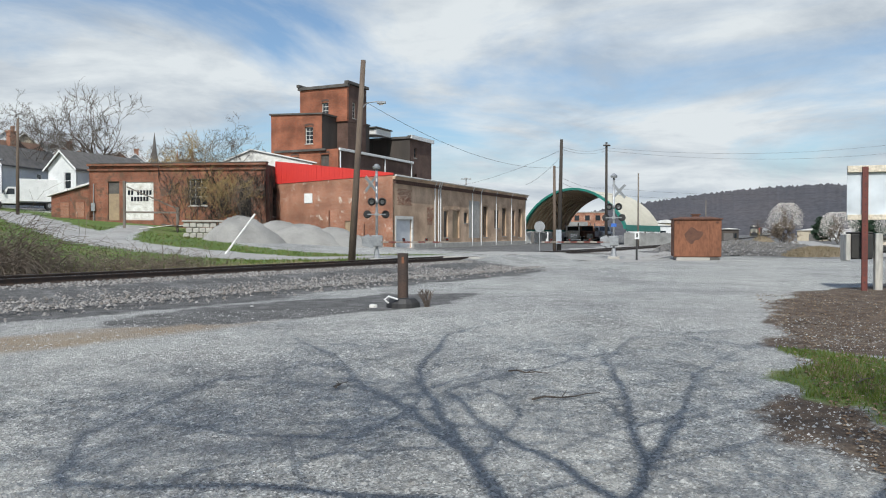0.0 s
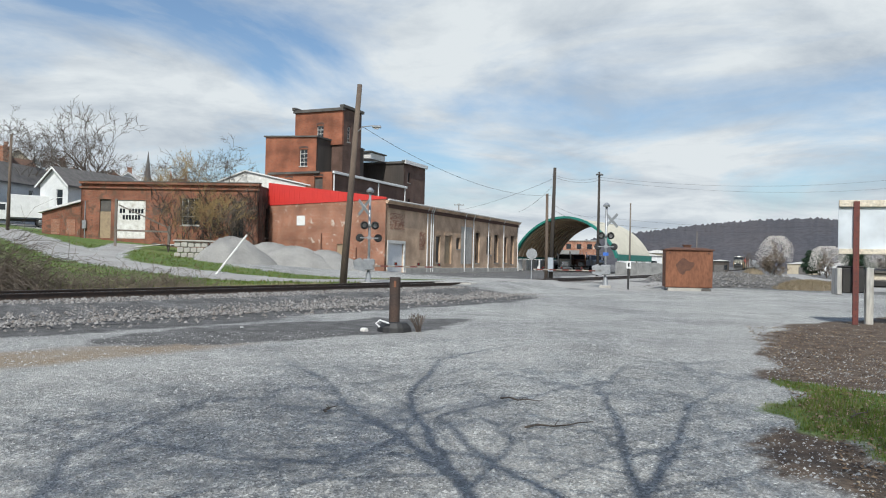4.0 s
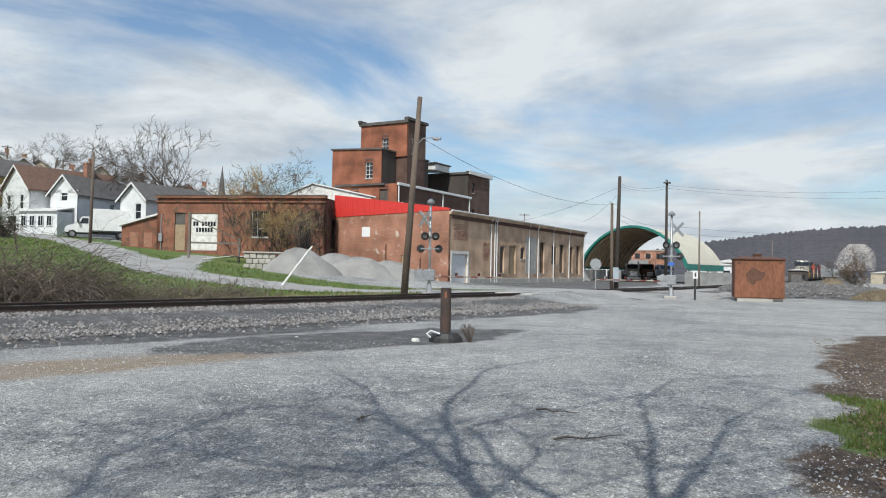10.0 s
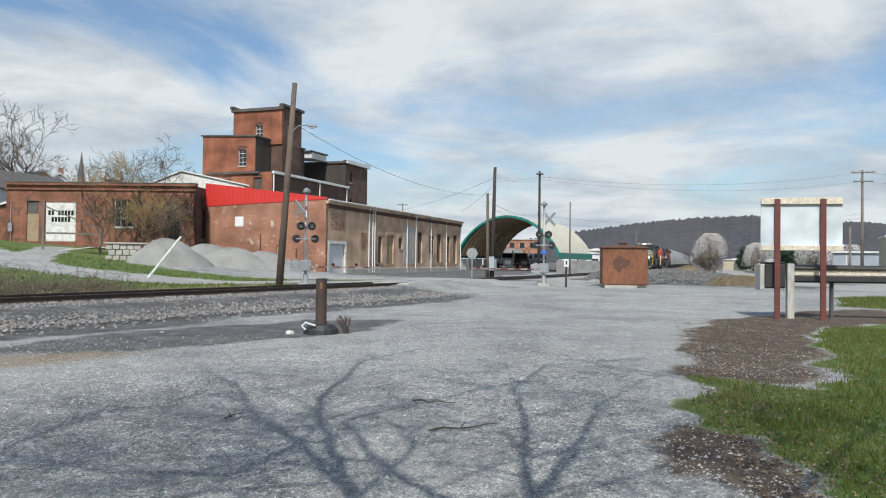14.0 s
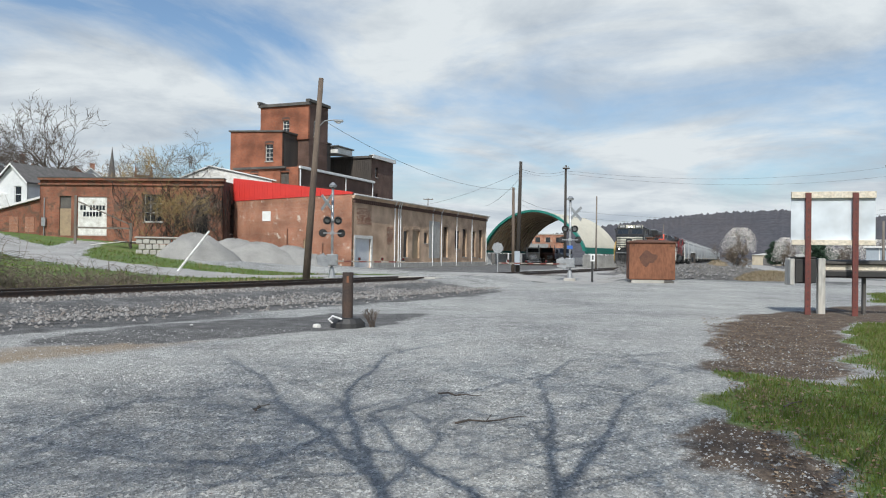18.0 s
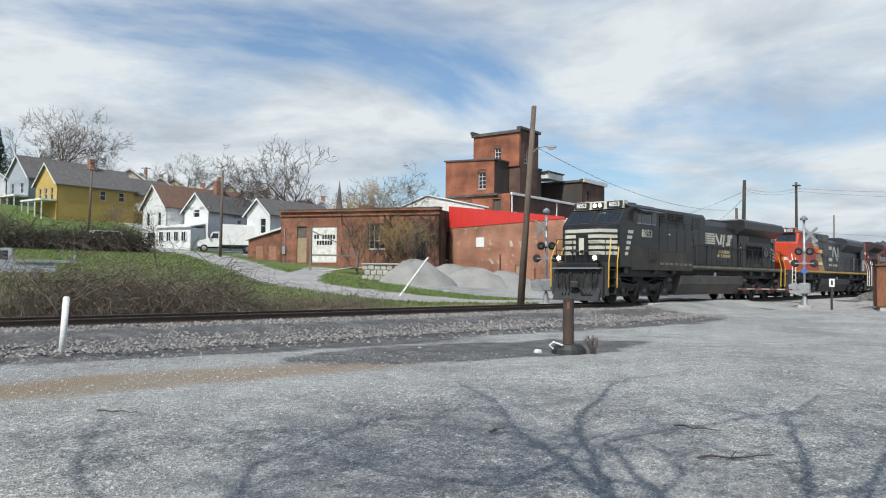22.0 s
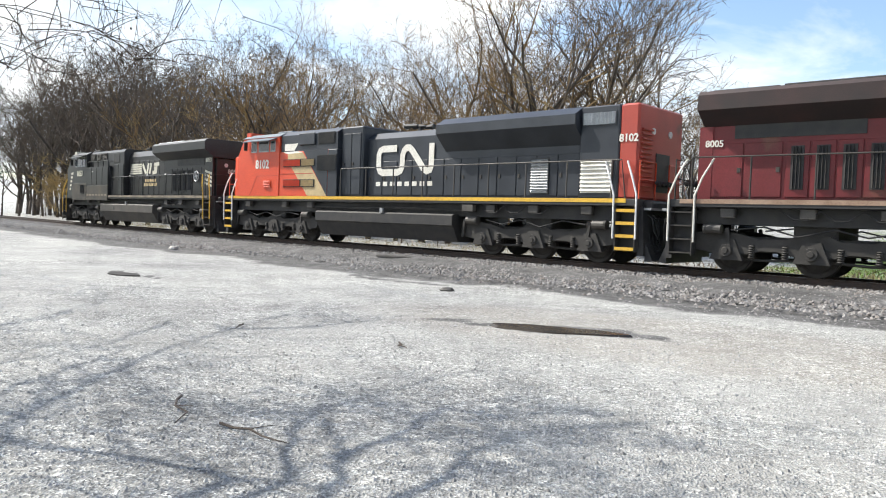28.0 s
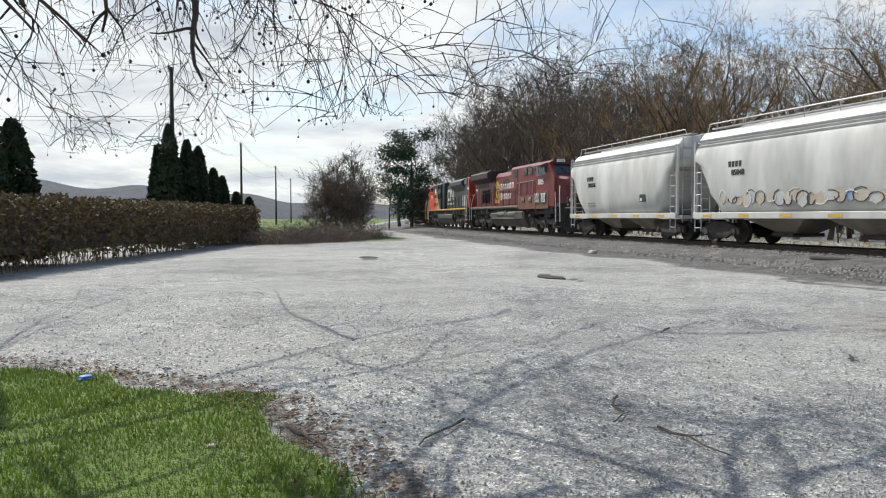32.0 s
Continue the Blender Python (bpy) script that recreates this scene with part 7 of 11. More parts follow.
def yard_things():
    # heaps of crushed stone before the brick end wall
    def heap(x, y, rx, ry, h, seed, label):
        rng = np.random.default_rng(seed)
        n, k = 28, 9
        v = []
        for i in range(k + 1):
            f = i / k
            for j in range(n):
                a = 6.2832 * j / n
                q = (1 - f) * (1 + 0.1 * math.sin(3 * a + seed) + 0.05 * math.sin(7 * a))
                px_, py_ = x + math.cos(a) * rx * q, y + math.sin(a) * ry * q
                zz = h * math.sin(f * 1.5708) ** 0.95 * (1 + 0.06 * math.sin(5 * a + i)) + (rng.uniform(-0.04, 0.04) if 0 < i < k else 0)
                v.append((px_, py_, ground(px_, py_) - 0.15 + zz))
        f_ = [(i * n + j, i * n + (j + 1) % n, (i + 1) * n + (j + 1) % n, (i + 1) * n + j) for i in range(k) for j in range(n)] + [tuple(k * n + j for j in range(n))]
        tagged(new("gravel_mound", raw_mesh("gravel_mound", v, f_, M_PILE, True)), label, "heap", "stone heaps")
    heap(*polar(15.0, 61), 3.2, 2.8, 2.0, 1, "steep heap of pale crushed stone")
    heap(*polar(12.2, 64), 3.6, 3.0, 1.7, 2, "rounded heap of pale crushed stone")
    heap(*polar(10.4, 63), 3.8, 3.0, 1.6, 3, "wide heap of pale crushed stone")
    heap(*polar(8.2, 63.5), 3.4, 3.0, 1.5, 4, "low heap of pale crushed stone")
    heap(*polar(6.6, 63), 2.6, 2.4, 1.0, 5, "low spill of pale crushed stone")
    x, y = polar(19.0, 62)
    ob = thing("stone_retaining_wall", pose(x, y, ground(x, y) - 0.1, 0, 0, 12), "short pale stone and timber retaining wall", "wall")
    for r_ in range(3):
        for k in range(5):
            part("stone_block", G().use(M_CONC).box(k * 0.5 + (r_ % 2) * 0.2, random.uniform(-0.04, 0.04), r_ * 0.42, k * 0.5 + (r_ % 2) * 0.2 + 0.47, 0.6, r_ * 0.42 + 0.4, c=0.05), None, ob)
    part("cap_slab", G().use(M_CONC).box(-0.1, -0.1, 1.27, 3.6, 0.7, 1.4, c=0.03), None, ob)
    for k in range(8):
        part("upright_timber", G().use(M_CONC).box(2.7 + k * 0.2, -0.08, -0.2, 2.7 + k * 0.2 + 0.18, 0.05, 1.2, c=0.02), None, ob)
    # white pole leaning over the heap
    a, b = Vector((*polar(16.2, 47.0), 0.3)), Vector((*polar(14.0, 50.0), 2.9))
    o = new("leaning_pole", G().use(M_WHITE_OLD).cyl(a, b, 0.07, 0.06, 8).mesh("leaning_pole"))
    tagged(o, "white pole leaning at an angle by the lane", "pole")
    # timber frame and scrap before the garage
    x, y = polar(22.4, 70)
    z = ground(x, y)
    ob = thing("timber_frame", pose(x, y, z, 0, 0, 15), "grey timber frame with a brace and scrap planks", "frame")
    for xx, h in ((-0.6, 4.1), (3.7, 1.9)):
        part("upright", G().use(M_POLE_GREY).box(xx - 0.1, -0.1, -0.3, xx + 0.1, 0.1, h, c=0.01), None, ob)
    part("rail", G().use(M_POLE_GREY).box(-0.5, -0.12, 1.35, 3.8, -0.02, 1.5), None, ob)
    part("brace", G().use(M_POLE_GREY).cyl((-0.4, -0.05, 3.6), (3.8, -0.05, 1.7), 0.07, None, 4), None, ob)
    for k in range(9):
        part("plank", G().use(M_TARGREY if k % 3 else M_WHITE_OLD).box(-1.4, -0.12, 0, 1.4, 0.12, 0.05), None, ob, "", pose(2.0 + k * 0.75, -0.8 + 0.3 * (k % 3), 0.12 + 0.06 * (k % 4), random.uniform(-6, 6), random.uniform(-8, 8), random.uniform(-40, 40)))


yard_things()


def vehicle_wheel(parent, x, y, r, w=0.25):
    wh = part("wheel", G().use(M_TYRE).cyl((x, y - w / 2, r), (x, y + w / 2, r), r, None, 18), None, parent)
    for s in (-1, 1):
        part("rim", G().use(M_CHROME).cyl((x, y + s * w / 2, r), (x, y + s * (w / 2 + 0.012), r), r * 0.55, r * 0.5, 14), None, wh)


def box_truck():
    x, y = polar(28.9, 100)
    ob = thing("box_truck", pose(x, y, ground(x, y), 0, 0, 32), "white box truck parked by the lane", "truck")
    part("chassis", G().use(M_BLACK).box(-3.6, -0.45, 0.55, 3.7, 0.45, 0.85), None, ob)
    part("cargo_box", G().use(M_WHITE).box(-0.9, -1.2, 0.95, 3.9, 1.2, 3.55, c=0.04), None, ob, "plain white cargo box")
    part("cab", G().use(M_WHITE).prism([(-2.45, 0.7), (-1.0, 0.7), (-1.0, 2.6), (-1.9, 2.6), (-2.45, 1.75)], -1.05, 1.05), None, ob)
    part("bonnet", G().use(M_WHITE).prism([(-3.7, 0.7), (-2.45, 0.7), (-2.45, 1.75), (-3.5, 1.45), (-3.7, 1.2)], -0.95, 0.95), None, ob)
    part("bumper", G().use(M_CHROME).box(-3.9, -1.05, 0.45, -3.68, 1.05, 0.8, c=0.04), None, ob)
    part("grille", G().use(M_BLACK).box(-3.72, -0.5, 0.85, -3.69, 0.5, 1.2), None, ob)
    for s in (-1, 1):
        part("side_window", G().use(M_GLASS).prism([(-2.1, 1.75), (-1.2, 1.75), (-1.2, 2.4), (-1.85, 2.4)], s * 1.052, s * 1.06), None, ob)
        part("headlight", G().use(M_LENS_WHITE).box(-3.72, s * 0.62, 0.95, -3.66, s * 0.9, 1.15), None, ob)
        part("mirror", G().use(M_BLACK).box(-2.3, s * 1.15, 1.7, -2.2, s * 1.35, 2.2), None, ob)
        vehicle_wheel(ob, -2.9, s * 0.95, 0.48)
        vehicle_wheel(ob, 2.4, s * 0.95, 0.48, 0.4)
    part("windscreen", G().use(M_GLASS).add([(-2.47, -0.9, 1.82), (-2.47, 0.9, 1.82), (-1.95, 0.85, 2.54), (-1.95, -0.85, 2.54)], [(0, 1, 2, 3)]), None, ob)


def tractor(az, d, rz, body, label, dump=False):
    x, y = polar(az, d)
    ob = thing("lorry", pose(x, y, ground(x, y), 0, 0, rz), label, "truck", "parked lorries")
    part("cab", G().use(body).prism([(-0.75, 1.0), (1.1, 1.0), (1.1, 2.75), (0.95, 2.85), (-0.35, 2.8), (-0.75, 1.95)], -1.1, 1.1, "x"), None, ob)
    part("bonnet", G().use(body).prism([(-2.2, 0.75), (-0.76, 0.75), (-0.76, 1.95), (-2.0, 1.75), (-2.2, 1.6)], -0.8, 0.8, "x"), None, ob)
    part("grille", G().use(M_CHROME).box(-0.5, -2.25, 0.9, 0.5, -2.205, 1.55), None, ob)
    part("bumper", G().use(M_CHROME).box(-1.15, -2.5, 0.4, 1.15, -2.25, 0.72, c=0.04), None, ob)
    part("windscreen", G().use(M_GLASS).add([(-0.9, -0.74, 2.02), (0.9, -0.74, 2.02), (0.85, -0.40, 2.7), (-0.85, -0.40, 2.7)], [(0, 1, 2, 3)]), None, ob)
    part("load_body", G().use(M_RUST_DARK if dump else body).box(-1.22, 1.6, 1.1, 1.22, 6.8, 2.5 if dump else 1.4, c=0.03), None, ob)
    part("chassis", G().use(M_BLACK).box(-0.45, -2.0, 0.6, 0.45, 6.8, 0.9), None, ob)
    for s in (-1, 1):
        part("exhaust", G().use(M_CHROME).cyl((s * 1.05, 1.35, 1.0), (s * 1.05, 1.35, 3.3), 0.07), None, ob)
        part("mudguard", G().use(body).box(s * 1.0 - 0.2, -2.1, 0.95, s * 1.0 + 0.2, -1.1, 1.1, c=0.06), None, ob)
        part("headlight", G().use(M_LENS_WHITE).box(s * 0.95 - 0.12, -2.2, 0.98, s * 0.95 + 0.12, -2.11, 1.14), None, ob)
        part("side_window", G().use(M_GLASS).box(s * 1.105 - 0.004, -0.35, 2.0, s * 1.105 + 0.004, 0.6, 2.6), None, ob)
        part("mirror", G().use(M_BLACK).box(s * 1.3 - 0.08, -0.6, 1.9, s * 1.3 + 0.08, -0.54, 2.4), None, ob)
        for yy in (-1.6, 4.4, 5.7):
            part("wheel", G().use(M_TYRE).cyl((s * 0.8, yy, 0.5), (s * 1.15, yy, 0.5), 0.5, None, 14), None, ob)


def car(x, y, z, rz, body, label, kind="van"):
    ob = thing("parked_" + kind, pose(x, y, z, 0, 0, rz), label, kind)
    L = 2.4
    if kind == "van":
        prof = [(-L, 0.35), (L, 0.35), (L, 1.0), (L - 0.25, 1.75), (-1.3, 1.78), (-1.9, 1.1), (-L, 0.95)]
    else:
        prof = [(-L, 0.45), (L, 0.45), (L, 1.0), (0.4, 1.0), (0.3, 1.75), (-0.9, 1.75), (-1.25, 1.1), (-L, 1.0)]
    part("body", G().use(body).prism(prof, -0.9, 0.9), None, ob)
    for s in (-1, 1):
        for a, b in (((-1.15, -0.3), (-0.2, 0.7), (0.8, 1.9)) if kind == "van" else ((-0.85, 0.15),)):
            part("side_window", G().use(M_GLASS).box(a, s * 0.902, 1.12, b, s * 0.91, 1.62), None, ob)
        vehicle_wheel(ob, -1.5, s * 0.8, 0.34, 0.2)
        vehicle_wheel(ob, 1.5, s * 0.8, 0.34, 0.2)
    if kind != "van":
        part("flat_bed", G().use(M_STEEL).box(0.5, -1.0, 1.0, 3.4, 1.0, 1.15).box(3.3, -1.0, 1.15, 3.4, 1.0, 1.5), None, ob)


box_truck()
tractor(-9.75, 126, -6, M_WHITE, "white lorry parked before the arched shed")
tractor(-10.75, 127, 4, M_RUST_DARK, "dark tipper lorry beside the white one", True)
tractor(-12.0, 131, 10, M_WHITE, "white lorry further along the yard")
_x, _y = polar(37.3, 104)
car(_x, _y, ground(_x, _y) + 0.2, 50, M_WHITE, "white minivan parked below the yellow house")
_x, _y = polar(43.0, 47)
car(_x, _y, ground(_x, _y), 40, M_SIDING_B, "blue-grey pickup with a flat bed behind the brush", "pickup")
_x, _y = polar(-27.3, 205)
car(_x, _y, 0.1, 70, M_WHITE, "white van far along the road")


def yard_fence():
    a, b = Vector(polar(-13.5, 92)), Vector(polar(-17.0, 96))
    d = b - a
    ob = thing("yard_fence", pose(a.x, a.y, 0.1, 0, 0, math.degrees(math.atan2(d.y, d.x))), "grey board fence along the yard", "fence")
    n = 26
    w = d.length / n
    for k in range(n):
        part("board", G().use(M_CONC_GREY).box(k * w, 0, 0, k * w + w * 0.93, 0.04, 1.7 + 0.05 * math.sin(k)), None, ob)


yard_fence()


# ---- trees, hedges, grass ----
def overhead_tree():
    """The big bare sycamore behind the camera: its limbs hang over the lot and throw the branch shadows."""
    rng = random.Random(12)
    ob = thing("sycamore_tree", pose(0, 0, 0), "large bare sycamore with hanging seed balls over the lot", "tree")
    # fine twigs coloured near black to paint their silhouette against the sky
    wood, fine, balls = G().use(M_BARK), G().use(M_SHOOT), G().use(M_SHOOT)

    ELS = ([-180, -60, 90, 98, 108, 116, 130, 140, 150, 165, 180], [-80, 24, 24, 17, 12, 9.5, 7.5, 5.5, 4.2, 4, -80])

    def clear(p):
        """Twigs hang no lower than the real crown does over the lot."""
        d_ = math.hypot(p.x, p.y)
        el = math.degrees(math.atan2(p.z - 1.6, d_))
        az = math.degrees(math.atan2(-p.x, p.y))
        if az > 95 and d_ < 6.0 and el < 19:
            return False
        return el > np.interp(az, *ELS) and (el > 26 or d_ > 5.5 or abs(az - 30) > 130)

    def ball(p):
        r = rng.uniform(0.018, 0.026)
        balls.loft([[tuple(p + Vector((math.cos(a) * r * k, math.sin(a) * r * k, zz * r))) for a in (0, 1.26, 2.51, 3.77, 5.03)] for k, zz in ((0.5, -0.85), (1, 0), (0.5, 0.85))])

    def shoot(p, d, ln, r, lev):
        """A long pendulous shoot: it bows down under its weight and lifts again at the tip."""
        n = 9 if lev < 2 else 6
        pts = [p]
        turn_ = Vector((rng.uniform(-1, 1), rng.uniform(-1, 1), 0)) * 0.10
        for i in range(n):
            f = i / n
            d = (d + Vector((rng.uniform(-1, 1), rng.uniform(-1, 1), rng.uniform(-1, 1))) * 0.10 + turn_ + Vector((0, 0, -0.20 if f < 0.62 else 0.24))).normalized()
            q = p + d * (ln / n)
            if not clear(q):
                d = Vector((d.x, d.y, abs(d.z) * 0.4 + 0.12)).normalized()
                q = p + d * (ln / n)
                if not clear(q):
                    break
            p = q
            pts.append(p)
        k = len(pts) - 1
        if k < 2:
            return
        for i in range(k):
            a, b = r * (1 - 0.75 * i / n), r * (1 - 0.75 * (i + 1) / n)
            fine.cyl(pts[i], pts[i + 1], a, b, 4 if r > 0.012 else 3, False)
        if lev >= 2 and rng.random() < 0.3:
            q = pts[-1] - Vector((0, 0, rng.uniform(0.05, 0.14)))
            fine.cyl(pts[-1], q, 0.002, 0.002, 3, False)
            ball(q)
        if lev >= 3:
            return
        for j in range((3, 2, 2)[lev]):
            i = rng.randint(1, k - 1)
            dd = (pts[i + 1] - pts[i]).normalized()
            side_ = dd.orthogonal().normalized()
            side_.rotate(Matrix.Rotation(rng.uniform(0, 6.283), 3, dd))
            shoot(pts[i], (dd * 0.8 + side_ * 0.62).normalized(), ln * rng.uniform(0.35, 0.6), max(r * rng.uniform(0.5, 0.65), 0.006), lev + 1)

    def twig(p, d, ln, r, lev, hang=0.12):
        seg = 5
        pts, dirs = [p], []
        for i in range(seg):
            d = (d + Vector((rng.uniform(-1, 1), rng.uniform(-1, 1), rng.uniform(-0.7, 0.55) - hang)) * (0.30 if hang < 0.2 else 0.21)).normalized()
            if not clear(p + d * (ln / seg)):
                d = Vector((d.x, d.y, abs(d.z) + 0.3)).normalized()
                if not clear(p + d * (ln / seg)):
                    break
            p = p + d * (ln / seg)
            pts.append(p)
            dirs.append(d)
        seg = len(dirs)
        if not seg:
            return
        for i in range(seg):
            a, b = r * (1 - 0.13 * i), r * (1 - 0.13 * (i + 1))
            (wood if r > 0.02 else fine).cyl(pts[i], pts[i + 1], a, b, 5 if r > 0.02 else 3, False)
        if lev >= 3:
            if rng.random() < 0.16 and math.hypot(p.x, p.y) > 6:
                q = pts[-1] - Vector((0, 0, rng.uniform(0.06, 0.16)))
                fine.cyl(pts[-1], q, 0.002, 0.002, 3, False)
                ball(q)
            return
        for k in range((5, 4, 3)[lev]):
            f = rng.uniform(0.15, 1.0)
            i = min(int(f * seg), seg - 1)
            q = pts[i].lerp(pts[i + 1], f * seg - i)
            side_ = dirs[i].orthogonal().normalized()
            side_.rotate(Matrix.Rotation(rng.uniform(0, 6.283), 3, dirs[i]))
            nd = (dirs[i] * 0.55 + side_ * 0.75).normalized()
            twig(q, nd, ln * (rng.uniform(0.42, 0.68) if hang < 0.2 else rng.uniform(0.5, 0.8)), max(r * rng.uniform(0.4, 0.55), 0.0055 if hang < 0.2 else 0.0105), lev + 1, hang)

    def limb(path, r0, r1, n_twigs, ln, start=0.25, hang=0.12):
        path = [Vector(p) for p in path]
        pts = []
        for a, b in zip(path, path[1:]):
            for i in range(5):
                pts.append(a.lerp(b, i / 5) + Vector((rng.uniform(-1, 1), rng.uniform(-1, 1), rng.uniform(-1, 1))) * 0.03)
        pts.append(path[-1])
        n = len(pts) - 1
        for i in range(n):
            wood.cyl(pts[i], pts[i + 1], r0 + (r1 - r0) * (i / n) ** 0.6, r0 + (r1 - r0) * ((i + 1) / n) ** 0.6, 8, False)
        for k in range(n_twigs):
            f = start + (1 - start) * (k + rng.random()) / n_twigs
            i = min(int(f * n), n - 1)
            d = (pts[i + 1] - pts[i]).normalized()
            s_ = d.orthogonal().normalized()
            s_.rotate(Matrix.Rotation(rng.uniform(0, 6.283), 3, d))
            nd = (d * 0.5 + s_ * 0.8).normalized()
            if hang > 0.2:
                shoot(pts[i], (nd + Vector((0, 0, 0.2))).normalized(), ln * rng.uniform(0.6, 1.2), rng.uniform(0.016, 0.03), 0)
                continue
            twig(pts[i], nd, ln * rng.uniform(0.7, 1.3) * (1.15 - 0.4 * f), max(0.013, min(0.02 if hang > 0.2 else 1.0, (r0 + (r1 - r0) * f) * 0.4)), 0, hang)
        twig(pts[-1], (pts[-1] - pts[-2]).normalized(), ln, r1, 0, hang)

    base, fork = (2.6, -7.8, -0.3), (2.4, -7.4, 3.2)
    wood.cyl(base, (2.55, -7.7, 0.6), 0.55, 0.42, 12)
    wood.cyl((2.55, -7.7, 0.6), fork, 0.42, 0.36, 12)
    mid, low = (0.4, -2.7, 4.5), (-2.6, -6.7, 4.3)
    slant = Vector((sun_dir.x, sun_dir.y, 0)) / sun_dir.z

    def over(spots, h0, h1):
        """A limb rising from h0 to h1 along the sun's slant above these spots of the lot."""
        k = len(spots) - 1
        return [Vector((a, b, 0)) + slant * (h0 + (h1 - h0) * i / k) + Vector((0, 0, h0 + (h1 - h0) * i / k)) for i, (a, b) in enumerate(spots)]
    limb([fork, (0.6, -5.0, 4.0), mid], 0.2, 0.14, 3, 2.2, 0.5)
    # forward limbs over the lot
    A = over([(0.4, 4.4), (0.2, 5.4), (-0.3, 6.9), (-0.7, 7.6), (-1.0, 8.4), (-1.3, 9.6), (-2.3, 11.7)], 4.7, 8.2)
    limb([mid] + A, 0.09, 0.02, 17, 2.0, 0.25)
    limb([A[1]] + over([(0.0, 6.6), (-0.2, 8.0), (-0.3, 9.2), (0.1, 12.0), (1.1, 13.6), (2.6, 16.1)], 5.3, 9.0), 0.068, 0.016, 15, 2.0, 0.1)
    D = over([(1.1, 4.4), (1.4, 5.2), (1.6, 6.4), (1.9, 7.9), (2.1, 9.7), (2.9, 11.6), (4.8, 12.6)], 4.7, 8.4)
    limb([mid] + D, 0.075, 0.018, 17, 2.0, 0.25)
    limb([D[1]] + over([(1.8, 5.9), (2.3, 7.1), (2.9, 8.6), (4.0, 10.3)], 5.4, 7.6), 0.06, 0.018, 14, 1.9, 0.1)
    limb([D[0]] + over([(0.8, 5.2), (0.5, 5.9), (0.0, 7.7), (0.6, 8.4), (1.5, 9.4), (2.3, 10.2)], 5.0, 7.8), 0.055, 0.018, 14, 1.9, 0.1)
    limb([A[2]] + over([(-0.7, 6.0), (-1.6, 6.0), (-2.3, 6.4), (-3.6, 7.2)], 5.6, 7.2), 0.05, 0.016, 12, 1.9, 0.1)
    limb([A[0]] + over([(-1.2, 4.8), (-2.5, 4.8), (-2.9, 6.0), (-2.6, 7.8), (-2.2, 9.4)], 5.2, 7.2), 0.055, 0.016, 14, 1.9, 0.1)
    limb([A[0]] + over([(-0.6, 3.4), (-2.4, 4.0), (-4.2, 5.4), (-5.4, 7.4)], 5.2, 7.2), 0.055, 0.016, 13, 1.9, 0.1)
    limb([D[0]] + over([(2.2, 4.0), (3.4, 5.4), (4.6, 6.6), (6.0, 8.0)], 5.6, 8.0), 0.06, 0.018, 24, 2.2, 0.1)
    limb([(0.6, -5.0, 4.0), (2.6, -2.2, 5.6), (3.8, 0.1, 7.0), (4.8, 1.8, 8.2)], 0.08, 0.018, 9, 2.0, 0.2)
    # limbs over the gravel towards the track
    limb([fork, (0.1, -7.3, 3.9), low], 0.2, 0.13, 3, 2.0, 0.5)
    P = over([(-3.6, -1.4), (-4.3, -1.3), (-4.8, -1.4), (-5.4, -1.6), (-5.8, -1.8)], 4.6, 6.2)
    limb([low] + P, 0.06, 0.016, 9, 1.5, 0.3)
    limb([P[2]] + over([(-5.8, -1.1), (-6.4, -0.9), (-6.2, -0.4), (-5.6, 0.2)], 5.4, 6.6), 0.045, 0.014, 9, 1.5, 0.1)
    limb([low] + over([(-4.3, -1.9), (-4.5, -2.6), (-4.6, -3.4), (-4.9, -4.2), (-5.6, -4.5), (-6.9, -4.6)], 4.6, 6.4), 0.048, 0.014, 11, 1.6, 0.2)
    limb([low] + over([(-4.5, -0.7), (-5.1, -0.6), (-5.7, -0.1), (-6.2, 0.8)], 4.8, 6.6), 0.05, 0.015, 9, 1.6, 0.2)
    limb([low] + over([(-3.4, -2.9), (-3.8, -3.2), (-4.5, -3.5), (-5.5, -4.0), (-6.7, -4.6)], 4.5, 6.0), 0.042, 0.014, 8, 1.5, 0.2)
    limb([low] + over([(-4.3, -1.6), (-5.4, -1.9), (-6.1, -1.9), (-6.9, -1.4)], 4.7, 6.2), 0.045, 0.014, 8, 1.5, 0.2)
    limb([fork, (4.6, -7.5, 7.0), (3.3, -6.6, 11.0), (2.6, -6.0, 14.0)], 0.26, 0.05, 10, 2.8, 0.3)
    limb([fork, (5.0, -6.0, 5.5), (7.0, -6.5, 8.0)], 0.18, 0.05, 6, 2.4, 0.3)
    # higher limbs whose long shoots hang down beyond the lawn
    limb([fork, (0.2, -10.4, 5.2), (-3.2, -11.0, 5.6), (-6.4, -10.6, 5.6), (-8.8, -9.8, 5.2)], 0.07, 0.014, 4, 3.8, 0.3, 0.34)
    limb([fork, (0.2, -10.4, 5.6), (-4.0, -12.6, 7.0), (-8.6, -13.8, 7.6), (-12.4, -14.2, 8.0)], 0.07, 0.014, 7, 4.6, 0.3, 0.34)
    limb([low, (-6.6, -9.6, 6.4), (-10.2, -10.8, 7.2), (-13.6, -10.6, 7.6)], 0.05, 0.012, 5, 4.2, 0.3, 0.34)
    limb([(-4.0, -12.6, 7.0), (-5.2, -15.6, 6.6), (-7.4, -18.4, 6.2)], 0.06, 0.014, 4, 4.0, 0.1, 0.32)
    limb([(-8.6, -13.8, 7.6), (-10.0, -16.2, 7.0), (-12.0, -18.6, 6.6)], 0.05, 0.014, 4, 4.0, 0.1, 0.32)
